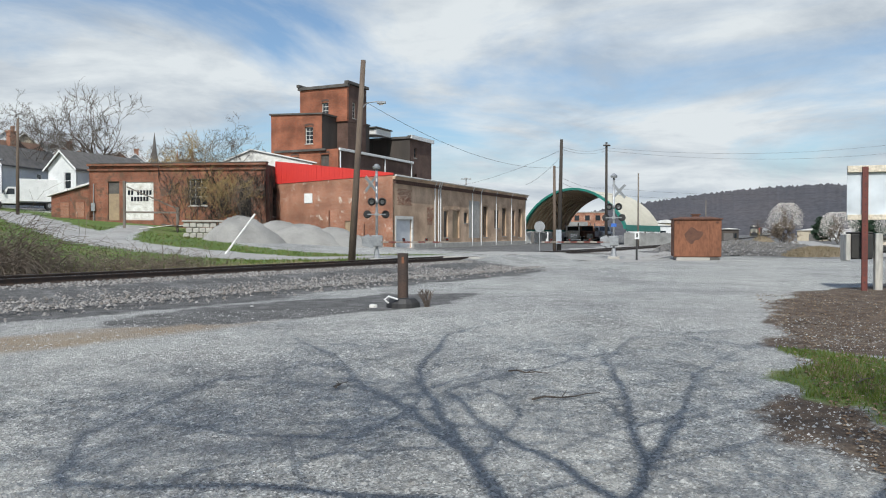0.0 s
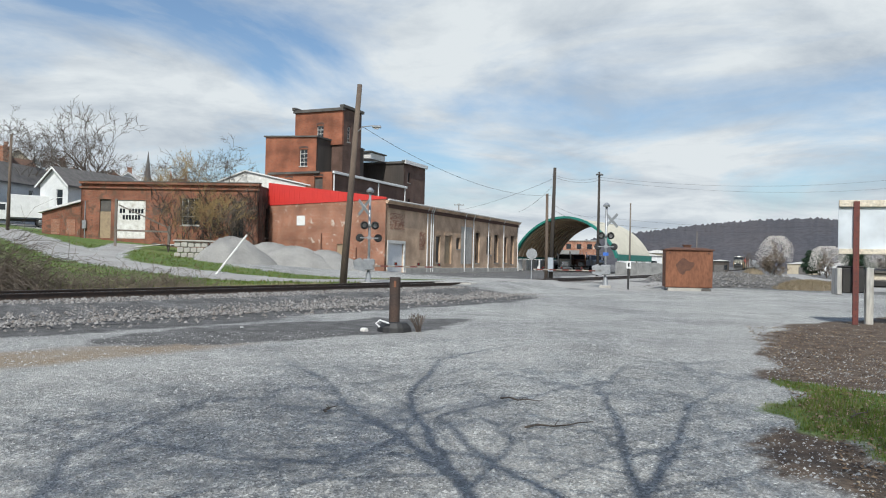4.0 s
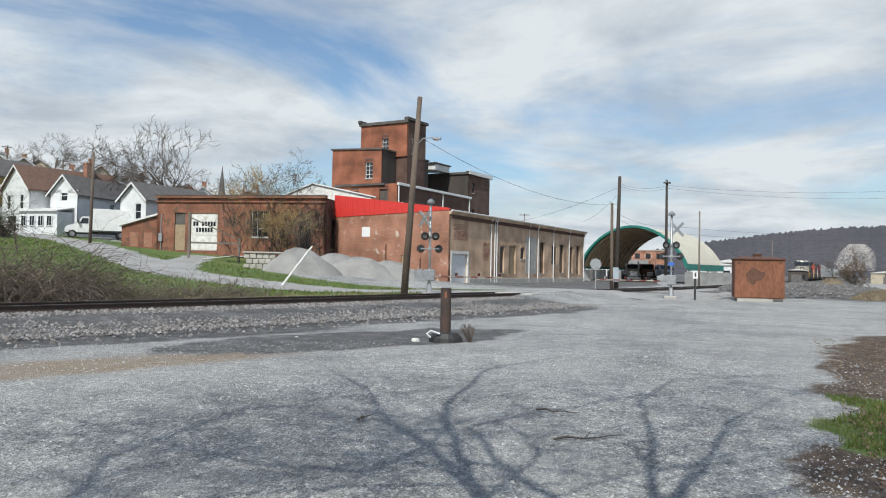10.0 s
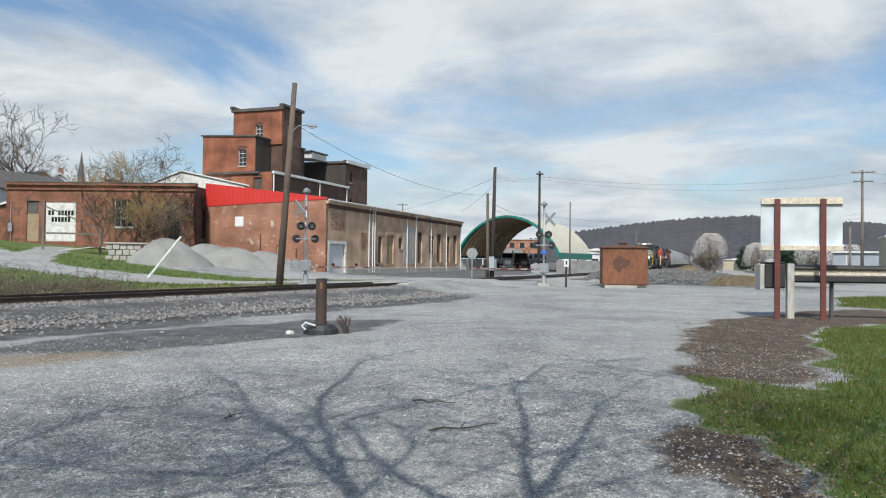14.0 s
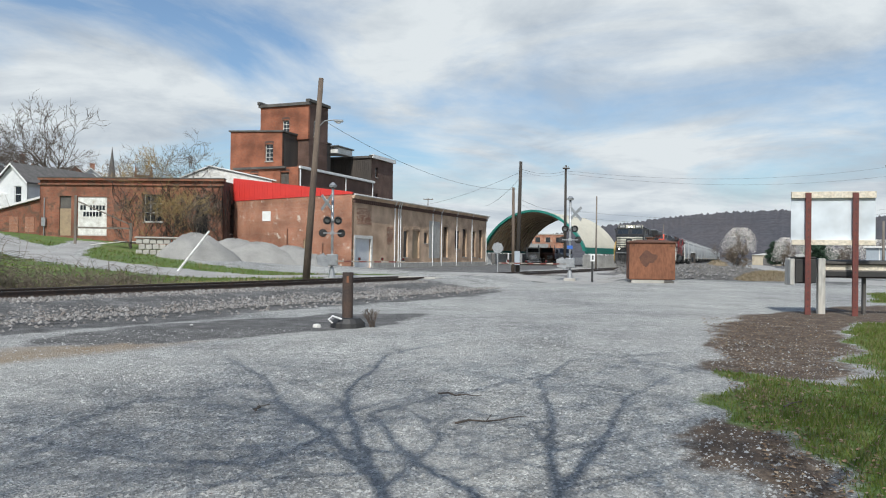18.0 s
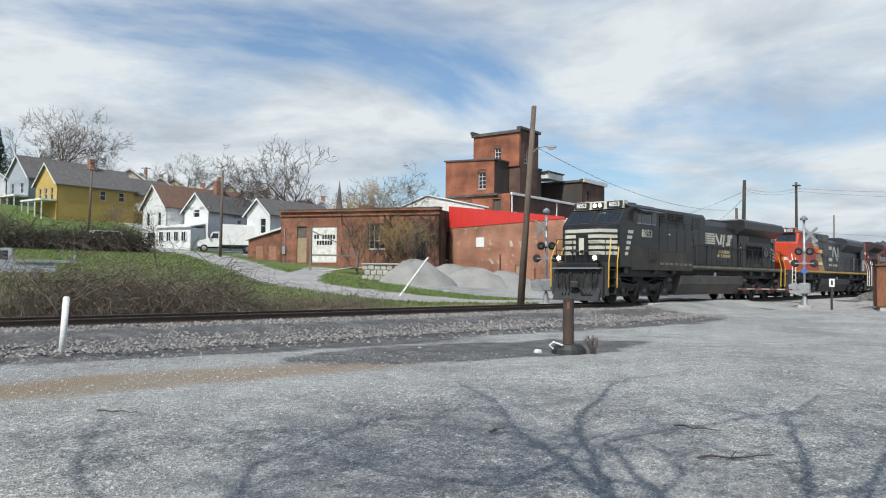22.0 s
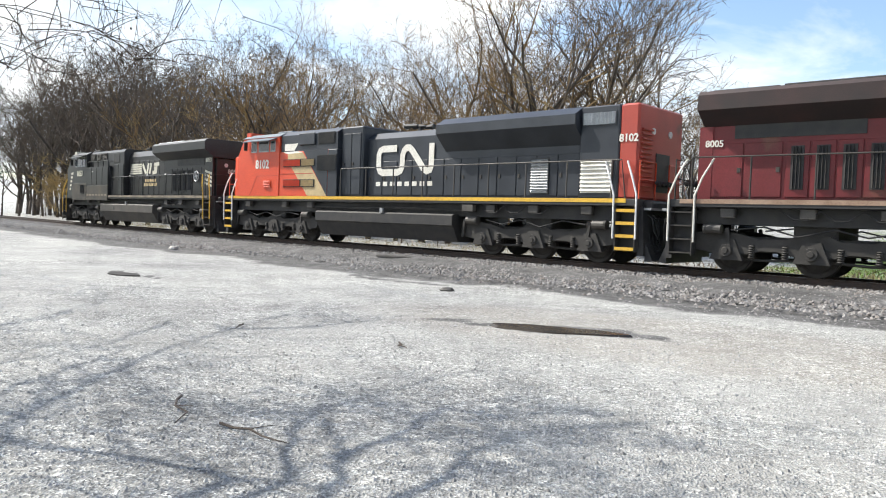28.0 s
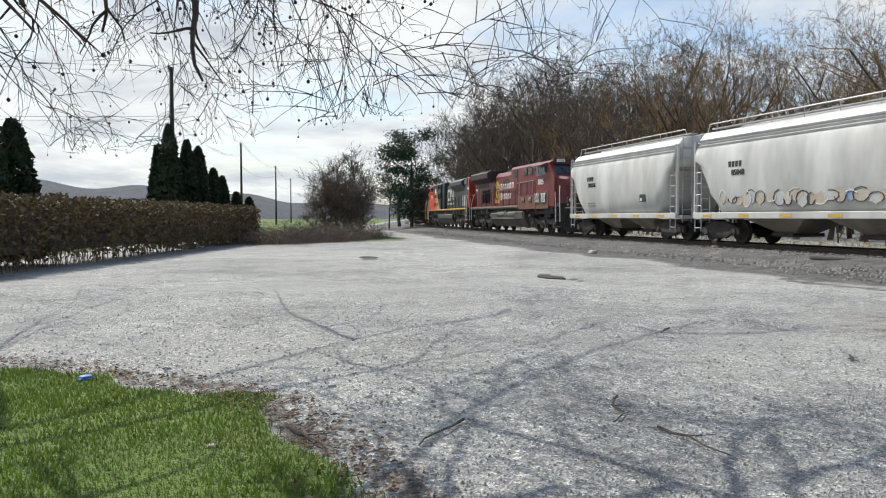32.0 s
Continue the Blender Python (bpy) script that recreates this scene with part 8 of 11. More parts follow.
    part("trunk", wood, None, ob, "smooth grey-brown limbs", None, True)
    part("twig_spray", fine, None, ob)
    part("seed_ball_spray", balls, None, ob, "small dark hanging seed balls")


overhead_tree()


def trees():
    rr = random.Random(21)
    kinds = ["wood_a", "tall_b", "wood_b", "tall_c", "wood_c"]
    # belt of bare woods beyond the track
    for k in range(140):
        s = -12 - k * 0.98 + rr.uniform(-1.5, 1.5)
        u = rr.uniform(9, 17) if k % 2 else rr.uniform(16, 34)
        x, y, _ = track(s, u)
        if math.degrees(math.atan2(-x, y)) < 84:
            continue
        bare_tree(kinds[k % 5], x, y, rr.uniform(0.78, 1.1) * (0.95 + 0.5 * smooth(20, 95, -s)), rr.uniform(0, 360), "slender bare tree in the trackside wood", twig=(M_TWIG_OCHRE if k < 60 and k % 3 else M_TWIG_RED) if k % 5 < 3 else None)
    for az, d, h, tw in ((86.0, 37, 1.12, None), (88.2, 39, 1.1, M_TWIG_RED), (84.0, 41, 0.98, None), (90.6, 40, 0.92, M_TWIG_OCHRE), (79.0, 62, 0.62, None), (75.6, 70, 0.6, None), (73.0, 72, 0.62, M_TWIG_RED), (77.0, 74, 0.55, None)):
        x, y = polar(az, d)
        bare_tree("stems", x, y, h, az * 37 % 360, "big many-stemmed bare tree beyond the track" if d < 45 else "far bare tree beyond the track", twig=tw)
    for k in range(20):
        s = -15 - k * 2.3 + rr.uniform(-1, 1)
        x, y, _ = track(s, rr.uniform(9, 20))
        bare_tree("stems", x, y, rr.uniform(0.5, 0.85), rr.uniform(0, 360), "ochre-budded many-stemmed tree in the trackside wood", twig=M_TWIG_OCHRE if k % 3 else M_TWIG_RED)
    for k in range(28):
        s = -14 - k * 3.6 + rr.uniform(-2, 2)
        x, y, _ = track(s, rr.uniform(6.5, 11))
        bare_tree("shrub", x, y, rr.uniform(1.2, 2.1) if k % 2 else rr.uniform(0.5, 1.0), rr.uniform(0, 360), "golden-budded shrub at the wood's edge", twig=M_TWIG_GOLD if k % 2 else M_BRUSH)
    # around the garage and up the hill: bearing, distance, kind, elevation of the top, twigs
    TALL = {"round": 13, "fan": 13, "tall": 17, "tall_b": 16, "tall_c": 15, "shrub": 5, "pear": 5, "wood_a": 16, "wood_b": 15, "wood_c": 14, "stems": 15}
    SK, HS, HR = "bare tree on the skyline", "bare tree on the hillside", "dark tangled shrub in the hedgerow"
    GC, GB, TH = "tangled shrub on the garage corner", "golden-twigged shrub before the garage", "dense brown thicket beside the track"
    for az, d, kind, el, tw, lab in (
            (24.4, 118, "fan", 10.6, None, "round-crowned bare tree above the garage roof"), (28.6, 112, "tall_c", 9.4, None, "bare tree among the houses"), (29.8, 116, "tall_b", 8.9, None, "bare tree among the houses"), (27.3, 120, "tall", 8.6, None, "bare tree among the houses"),
            (17.6, 95, "round", 8.0, M_TWIG_GOLD, "bare tree with golden buds behind the garage"), (15.0, 92, "tall_c", 8.9, None, "twisted bare tree behind the garage"), (16.4, 99, "fan", 7.6, None, "bare tree behind the garage"), (18.9, 104, "fan", 7.0, None, "bare tree behind the garage"),
            (18.2, 70.5, "shrub", 5.9, M_TWIG_GOLD, GB), (16.6, 69.5, "shrub", 6.6, M_TWIG_GOLD, GB), (19.4, 67, "shrub", 5.9, None, "bare shrub before the garage"), (15.0, 70.5, "shrub", 6.0, M_BRUSH, GC),
            (33.6, 62, "tall_b", 6.6, M_TWIG_RED, "young bare tree on the bank"), (40.0, 165, "fan", 11.4, None, SK), (38.6, 175, "fan", 10.2, None, SK), (41.6, 170, "fan", 10.8, None, SK), (31.9, 200, "fan", 8.9, None, SK), (33.4, 205, "fan", 8.0, None, SK), (34.6, 128, "shrub", 5.8, M_BLOSSOM, "tree in pale blossom by the white house"),
            (22.5, 200, "tall_c", 6.9, None, "bare tree near the church"), (20.8, 180, "fan", 6.6, M_TWIG_RED, "bare tree near the church"), (25.8, 150, "fan", 7.2, M_TWIG_RED, HS), (26.8, 160, "fan", 6.9, None, HS), (45.6, 175, "fan", 11.0, None, SK), (48, 165, "tall", 11.0, None, HS), (50, 150, "fan", 11.0, None, HS), (53, 150, "tall_b", 11.5, None, HS), (56, 170, "fan", 11.0, None, HS), (60, 160, "fan", 9.8, None, HS), (64, 150, "fan", 9.8, None, HS), (68, 140, "tall_c", 9.8, None, HS), (72, 150, "fan", 9.8, None, HS), (77, 130, "fan", 9.8, None, HS),
            (36.5, 118, "shrub", 5.4, M_BRUSH, HR), (47, 60, "shrub", 3.5, M_BRUSH, "bare brown shrub on the grassy bank"), (42, 92, "shrub", 4.2, M_BRUSH, HR), (44, 98, "shrub", 5.2, M_BRUSH, HR), (46, 100, "shrub", 5.6, M_BRUSH, HR), (45, 94, "shrub", 4.9, M_BRUSH, HR), (43, 95, "shrub", 4.6, None, HR), (39.8, 92, "shrub", 3.6, M_BRUSH, HR), (38.4, 90, "shrub", 3.4, M_BRUSH, HR), (35.8, 92, "shrub", 3.2, M_BRUSH, HR),
            (134.9, 62, "shrub", 5.4, M_TWIG_RED, TH), (135.1, 56, "pear", 5.2, M_TWIG_RED, TH), (134.0, 59, "pear", 5.6, M_TWIG, TH), (136.0, 57, "pear", 4.4, M_TWIG_RED, TH), (133.2, 62, "pear", 4.6, M_TWIG, TH), (135.9, 60, "shrub", 4.6, None, TH), (133.8, 66, "shrub", 4.8, M_BRUSH, TH), (134.4, 70, "shrub", 5.6, None, TH), (135.4, 66, "shrub", 5.3, M_BRUSH, TH), (133.0, 70, "shrub", 4.0, M_TWIG_RED, TH), (136.6, 62, "shrub", 3.8, M_TWIG_RED, TH),
            (127.9, 100, "tall_b", 4.6, M_TWIG_RED, "bare tree by the pine"), (131.0, 100, "tall_c", 4.6, M_TWIG_RED, "bare tree by the pine"), (130.2, 108, "fan", 4.6, M_TWIG_RED, "bare tree by the pine"), (128.4, 92, "shrub", 3.0, M_TWIG_RED, "bare tree by the pine"), (126.6, 105, "tall", 6.0, None, "bare tree by the track"), (125.6, 112, "tall_c", 6.4, None, "bare tree by the track"),
            (-27.2, 190, "fan", 1.4, None, "bare tree across the valley floor"), (-22.9, 230, "fan", 1.2, None, "bare tree across the valley floor"), (-18.0, 240, "fan", 1.1, None, "bare tree across the valley floor")):
        h = (1.6 + d * math.tan(radians(el)) - ground(*polar(az, d))) / TALL[kind]
        x, y = polar(az, d)
        bare_tree(kind, x, y, h, az * 37 % 360, lab, twig=tw)


trees()


def leaf_cloud(rng, n, shape, size, flat=0.3):
    """Many small tilted leaf clumps; shape gives a random place."""
    v, f = [], []
    for _ in range(n):
        p, sc = shape(rng)
        a = rng.uniform(-1, 1, 3)
        a /= np.linalg.norm(a) + 1e-6
        b = np.cross(a, rng.uniform(-1, 1, 3))
        b /= np.linalg.norm(b) + 1e-6
        s_ = size * sc * rng.uniform(0.6, 1.3)
        o = len(v)
        v += [tuple(p + a * s_), tuple(p + b * s_ * 0.6), tuple(p - a * s_), tuple(p - b * s_ * 0.6)]
        f.append((o, o + 1, o + 2, o + 3))
    return v, f


def evergreen(az, d, h, r, kind, label, z=None):
    x, y = polar(az, d)
    rng = np.random.default_rng(int(abs(az) * 10))
    z = ground(x, y) if z is None else z
    if kind == "cypress":
        def shape(q):
            t = q.uniform(0, 1) ** 0.8
            a = q.uniform(0, 6.283)
            rad = r * (1 - t) ** 0.55 * min(1, t * 6 + 0.55) * q.uniform(0.75, 1.08) * (1 + 0.12 * math.sin(5 * a + 9 * t))
            return np.array([math.cos(a) * rad, math.sin(a) * rad, 0.15 + t * h]), 1.0
        v, f = leaf_cloud(rng, 2600, shape, 0.16)
        m = M_CYPRESS
    elif kind == "spruce":
        def shape(q):
            t = q.uniform(0, 1) ** 1.3
            lay = math.floor(t * 11) / 11
            a = q.uniform(0, 6.283)
            rad = r * (1 - lay) * (0.55 + 0.45 * (1 - (t - lay) * 11)) * math.sqrt(q.uniform(0.05, 1)) * (1 + 0.2 * math.sin(4 * a + lay * 20))
            return np.array([math.cos(a) * rad, math.sin(a) * rad, h * 0.06 + t * h * 0.94 - rad * 0.18]), 1.0
        v, f = leaf_cloud(rng, 3400, shape, 0.28)
        m = M_NEEDLE
    else:
        cl = [(rng.uniform(0.12, 1.0), rng.uniform(0, 6.283), rng.uniform(0.15, 1.0)) for _ in range(70)]
        def shape(q):
            t, a, k = cl[q.integers(len(cl))]
            rad = r * k * (1.1 - 0.8 * abs(t - 0.55))
            c = np.array([math.cos(a) * rad, math.sin(a) * rad, t * h])
            return c + q.normal(0, 1, 3) * np.array([0.8, 0.8, 0.4]) * r * 0.2, 1.0
        v, f = leaf_cloud(rng, 17000, shape, 0.13)
        m = M_NEEDLE
    ob = thing("evergreen_tree", pose(x, y, z), label, "tree", "evergreens")
    part("trunk", G().use(M_BARK).cyl((0, 0, -0.2), (0, 0, h * 0.92), 0.05 + h * 0.014, 0.03, 8), None, ob)
    part("crown", raw_mesh("crown", v, f, m), None, ob)


for _az, _d, _ht, _r in ((147.6, 45, 5.4, 0.75), (146.9, 44, 6.4, 0.9), (145.7, 46, 5.8, 0.8), (144.9, 47, 5.5, 0.8), (143.9, 48, 4.3, 0.75), (143.3, 49, 3.9, 0.7), (142.3, 52, 3.0, 0.6), (141.4, 53, 2.7, 0.6), (156.6, 29, 4.6, 0.95), (158.3, 28, 4.8, 1.0)):
    evergreen(_az, _d, _ht, _r, "cypress", "dark columnar arborvitae behind the hedge")
evergreen(129.3, 96, 11.8, 4.4, "pine", "spreading dark pine beside the track")
evergreen(43.9, 150, 15.5, 4.8, "spruce", "dark spruce on the hilltop", 12.5)
evergreen(45.6, 158, 15.5, 4.8, "spruce", "dark spruce on the hilltop", 12.5)
evergreen(54.0, 150, 12.0, 4.0, "spruce", "dark spruce behind the hillside houses", 13)
evergreen(-26.7, 190, 5.4, 2.0, "pine", "dark pine across the valley road")
evergreen(-29.4, 150, 4.6, 2.9, "pine", "dark pine across the valley road")


def blossom_trees():
    for az, d, h, r, dens, low in ((-24.4, 100, 5.3, 2.15, 2700, 0.42), (-27.6, 140, 5.2, 3.0, 5200, 0.2), (-31.1, 138, 5.4, 3.2, 5600, 0.2), (-33.1, 136, 4.8, 2.8, 4200, 0.25)):
        x, y = polar(az, d)
        rng = np.random.default_rng(int(-az * 10))
        ob = bare_tree("pear", x, y, h / 5.0, az * 13 % 360, "shrubby tree coming into white blossom", z=0.1, twig=M_BRUSH)
        def shape(q):
            a, t = q.uniform(0, 6.283), low + (1 - low) * q.uniform(0, 1) ** 0.7
            rad = r * math.sqrt(q.uniform(0.3, 1)) * math.sqrt(max(0.02, 1 - ((t - 0.48) / 0.56) ** 2)) * (1 + 0.12 * math.sin(3 * a + 5 * t))
            return np.array([math.cos(a) * rad, math.sin(a) * rad, h * t]) / (h / 5.0), 1.0
        v, f = leaf_cloud(rng, dens, shape, 0.06)
        part("blossom", raw_mesh("blossom", v, f, M_BLOSSOM), None, ob)


blossom_trees()


def hedge():
    a, b = np.array([-5.0, -20.0]), np.array([-30.5, -38.5])
    d = (b - a) / np.linalg.norm(b - a)
    n_ = np.array([-d[1], d[0]])
    L = np.linalg.norm(b - a)
    ob = thing("clipped_hedge", pose(0, 0, 0), "long brown clipped hedge, bare at the foot", "hedge")
    rng = np.random.default_rng(7)
    def shape(q):
        t = q.uniform(0, L)
        w = q.choice([-1, 1]) * q.uniform(0.55, 0.95) if q.random() < 0.65 else q.uniform(-0.9, 0.9)
        z = 0.2 + 1.95 * q.uniform(0, 1) ** 0.75 if abs(w) > 0.55 else q.uniform(1.95, 2.25)
        z += 0.08 * math.sin(t * 1.7)
        p = a + d * t + n_ * w
        return np.array([p[0], p[1], z]), 1.0
    v, f = leaf_cloud(rng, 21000, shape, 0.08)
    part("foliage", raw_mesh("foliage", v, f, M_HEDGE), None, ob)
    rr = random.Random(4)
    g = G().use(M_TWIG)
    for k in range(int(L / 0.45)):
        for q in range(6):
            t = k * 0.45 + rr.uniform(-0.2, 0.2)
            p = a + d * t + n_ * rr.uniform(-0.3, 0.3)
            e = Vector((p[0] + rr.uniform(-0.5, 0.5), p[1] + rr.uniform(-0.5, 0.5), rr.uniform(1.2, 2.0)))
            g.cyl((p[0], p[1], -0.05), e, 0.014, 0.006, 3, False)
    part("stem_tangle", g, None, ob)
    core = G().use(M_BARK).box(0.2, -0.4, 0.5, L - 0.2, 0.4, 1.9)
    part("dense_core", core, None, ob, "", pose(a[0], a[1], 0, 0, 0, math.degrees(math.atan2(d[1], d[0]))))


hedge()


def brush(name, line, width, height, n, label, seed, material=None, thick=1.0):
    """Arching tangled stems along a line of places."""
    rr = random.Random(seed)
    g = G().use(material or M_BRUSH)
    P = [Vector((*p, 0)) for p in line]
    for _ in range(n):
        f = rr.random() * (len(P) - 1)
        i = int(f)
        p = P[i].lerp(P[i + 1], f - i) + Vector((rr.uniform(-1, 1), rr.uniform(-1, 1), 0)) * width
        p.z = ground(p.x, p.y)
        d = Vector((rr.uniform(-1, 1), rr.uniform(-1, 1), rr.uniform(0.6, 2.2))).normalized()
        ln = height * rr.uniform(0.5, 1.5)
        r = rr.uniform(0.007, 0.014) * thick
        for k in range(6):
            q = p + d * ln / 6
            g.cyl(p, q, r, r * 0.85, 3, False)
            p, r = q, r * 0.85
            d = (d + Vector((rr.uniform(-0.25, 0.25), rr.uniform(-0.25, 0.25), -0.33))).normalized()
    tagged(new(name, g.mesh(name)), label, "brush", kind="stuff")


def bank(s0, s1, u):
    return [track(s, u)[:2] for s in np.linspace(s0, s1, 8)]


brush("brush_thicket", bank(6.5, 14.5, 6.6), 1.3, 2.6, 1700, "tangled grey-brown bramble heap beside the track", 1, None, 1.25)
brush("brush_thicket", bank(14, 22, 6.8), 1.2, 1.2, 700, "low tangled brambles beside the track", 2, None, 1.1)
brush("brush_thicket", bank(-14, 6, 7.0), 1.2, 0.5, 500, "low tangled brambles beside the track", 3, None, 1.1)
brush("brush_thicket", bank(-70, -14, 6.5), 1.6, 0.7, 1200, "dry weeds along the track", 4, M_DRYGRASS)
brush("hedgerow", [polar(a, d) for a, d in ((45, 84), (42, 86), (39, 87), (36.5, 88), (35, 90))], 1.6, 3.4, 1900, "rough dark hedgerow above the field", 5, M_BARK, 3.0)
brush("dry_weeds", [polar(a, d) for a, d in ((141.5, 46), (138, 47), (135.5, 50), (133.5, 56))], 2.2, 1.5, 2200, "bank of dry brown weeds", 6, M_BRUSH, 1.6)


def mound(name, az, d, rx, ry, turn, h, material, label, category, seed):
    """A low irregular bank; returns its middle, turn and height."""
    cx, cy = polar(az, d)
    c, s_ = math.cos(radians(turn)), math.sin(radians(turn))
    def top(p, q):
        x, y = cx + c * p * rx - s_ * q * ry, cy + s_ * p * rx + c * q * ry
        f = max(0.0, 1 - p * p - q * q) ** 0.6
        return x, y, ground(x, y) - 0.12 + f * h * (1 + 0.16 * float(wavy(x, y, 0.9, seed)) + 0.06 * float(wavy(x, y, 3.1, seed)))
    nr, nt = 12, 48
    v = [top(0, 0)] + [top(i / nr * math.cos(6.28319 * j / nt), i / nr * math.sin(6.28319 * j / nt)) for i in range(1, nr + 1) for j in range(nt)]
    f = [(0, 1 + j, 1 + (j + 1) % nt) for j in range(nt)]
    f += [(1 + i * nt + j, 1 + (i + 1) * nt + j, 1 + (i + 1) * nt + (j + 1) % nt, 1 + i * nt + (j + 1) % nt) for i in range(nr - 1) for j in range(nt)]
    tagged(new(name, raw_mesh(name, v, f, material, True)), label, category, kind="structure")
    return top


def roadside_banks():
    rng = np.random.default_rng(12)
    rubble = mound("rubble_bank", -21.6, 74, 7.5, 14, -22, 0.95, M_RUBBLE, "bank of coarse grey rubble beside the line", "bank", 1.0)
    v, f = [], []
    for i in range(5200):
        p, q = rng.uniform(-1, 1, 2)
        if p * p + q * q > 0.98:
            continue
        x, y, z = rubble(p, q)
        r = rng.uniform(0.05, 0.17)
        o = len(v)
        for a, b, c in ((1, 0, 0), (0, 1, 0), (-1, 0, 0), (0, -1, 0), (0.1, -0.1, 0.9)):
            k = rng.uniform(0.6, 1.3)
            v.append((x + a * r * k, y + b * r * k, z + 0.02 + c * r * k))
        f += [(o, o + 1, o + 4), (o + 1, o + 2, o + 4), (o + 2, o + 3, o + 4), (o + 3, o, o + 4)]
    tagged(new("rubble", raw_mesh("rubble", v, f, M_RUBBLESTONE)), "coarse grey stones lying over the bank", "stones", kind="stuff")
    v, f = [], []
    for straw, n in ((mound("straw_bank", -26.7, 67, 3.0, 8.0, -34, 0.62, M_STRAWBANK, "low bank grown over with dry straw grass", "bank", 2.0), 15000), (mound("straw_bank", -23.0, 96, 1.6, 3.0, -22, 1.5, M_STRAWBANK, "small tan mound beside the line", "bank", 3.0), 2500)):
        for i in range(n):
            p, q = rng.uniform(-1, 1, 2)
            if p * p + q * q > 1:
                continue
            x, y, z = straw(p, q)
            a, h = rng.uniform(0, 6.283), rng.uniform(0.06, 0.2)
            w, lx, ly = 0.02, rng.normal(0, 0.12), rng.normal(0, 0.12)
            o = len(v)
            v += [(x - math.cos(a) * w, y - math.sin(a) * w, z - 0.02), (x + math.cos(a) * w, y + math.sin(a) * w, z - 0.02), (x + lx, y + ly, z + h)]
            f.append((o, o + 1, o + 2))
    tagged(new("dry_grass", raw_mesh("dry_grass", v, f, M_STRAW)), "dry straw-coloured grass over the bank", "grass", kind="stuff")
    strip("road", [polar(-31.5, 62), polar(-28.6, 76), polar(-27.0, 110), polar(-25.8, 150), polar(-25.4, 210)], [7, 6, 5.5, 5.5, 5.5], M_ROAD, "pale side road running off along the valley", lift=0.06)


roadside_banks()


def turf(name, n, place, hgt, label, material, seed, w=0.006):
    rng = np.random.default_rng(seed)
    x, y = place(rng, n)
    t, s_, c = covers(x, y)
    keep = t + rng.uniform(-0.35, 0.35, len(x)) > 0.62
    x, y = x[keep], y[keep]
    z = land(x, y)
    a = rng.uniform(0, 6.283, len(x))
    h = hgt * rng.uniform(0.45, 1.2, len(x)) * (0.8 + 0.35 * wavy(x, y, 3.1))
    lx, ly = rng.normal(0, 0.35, len(x)) * h, rng.normal(0, 0.35, len(x)) * h
    ww = w * (1 + 0.06 * np.hypot(x, y))
    v = np.stack([np.stack([x - np.cos(a) * ww, y - np.sin(a) * ww, z - 0.01], 1), np.stack([x + np.cos(a) * ww, y + np.sin(a) * ww, z - 0.01], 1), np.stack([x + lx, y + ly, z + h], 1)], 1).reshape(-1, 3)
    f = np.arange(len(v)).reshape(-1, 3)
    tagged(new(name, raw_mesh(name, v.tolist(), f.tolist(), material)), label, "grass", kind="stuff")


turf("lawn_grass", 120000, lambda q, n: (q.uniform(3.0, 13.0, n), 4.0 + 16 * q.uniform(0, 1, n) ** 1.5), 0.075, "short green lawn with worn edges", M_GRASS, 1)
turf("lawn_grass", 90000, lambda q, n: (q.uniform(-4.6, 0.5, n), q.uniform(-12.5, -2.0, n)), 0.05, "short green lawn under the sycamore", M_GRASS, 2)

turf("lawn_grass", 26000, lambda q, n: (q.uniform(17.0, 38.0, n), q.uniform(24.0, 38.0, n)), 0.13, "longer green verge behind the sign", M_GRASS, 7, 0.008)


def field(q, n):
    s = q.uniform(-10, 40, n)
    u = 5 + 55 * q.uniform(0, 1, n) ** 1.4
    p = np.array([track(a, b)[:2] for a, b in zip(s, u)])
    return p[:, 0], p[:, 1]


turf("field_grass", 30000, field, 0.16, "rough green field grass beyond the track", M_GRASS, 3, 0.012)


def bank_grass(q, n):
    s = q.uniform(-110, 30, n)
    u = q.uniform(4.6, 7, n)
    p = np.array([track(a, b)[:2] for a, b in zip(s, u)])
    return p[:, 0], p[:, 1]


turf("bank_grass", 26000, bank_grass, 0.2, "long dry grass beyond the ballast", M_DRYGRASS, 4, 0.01)


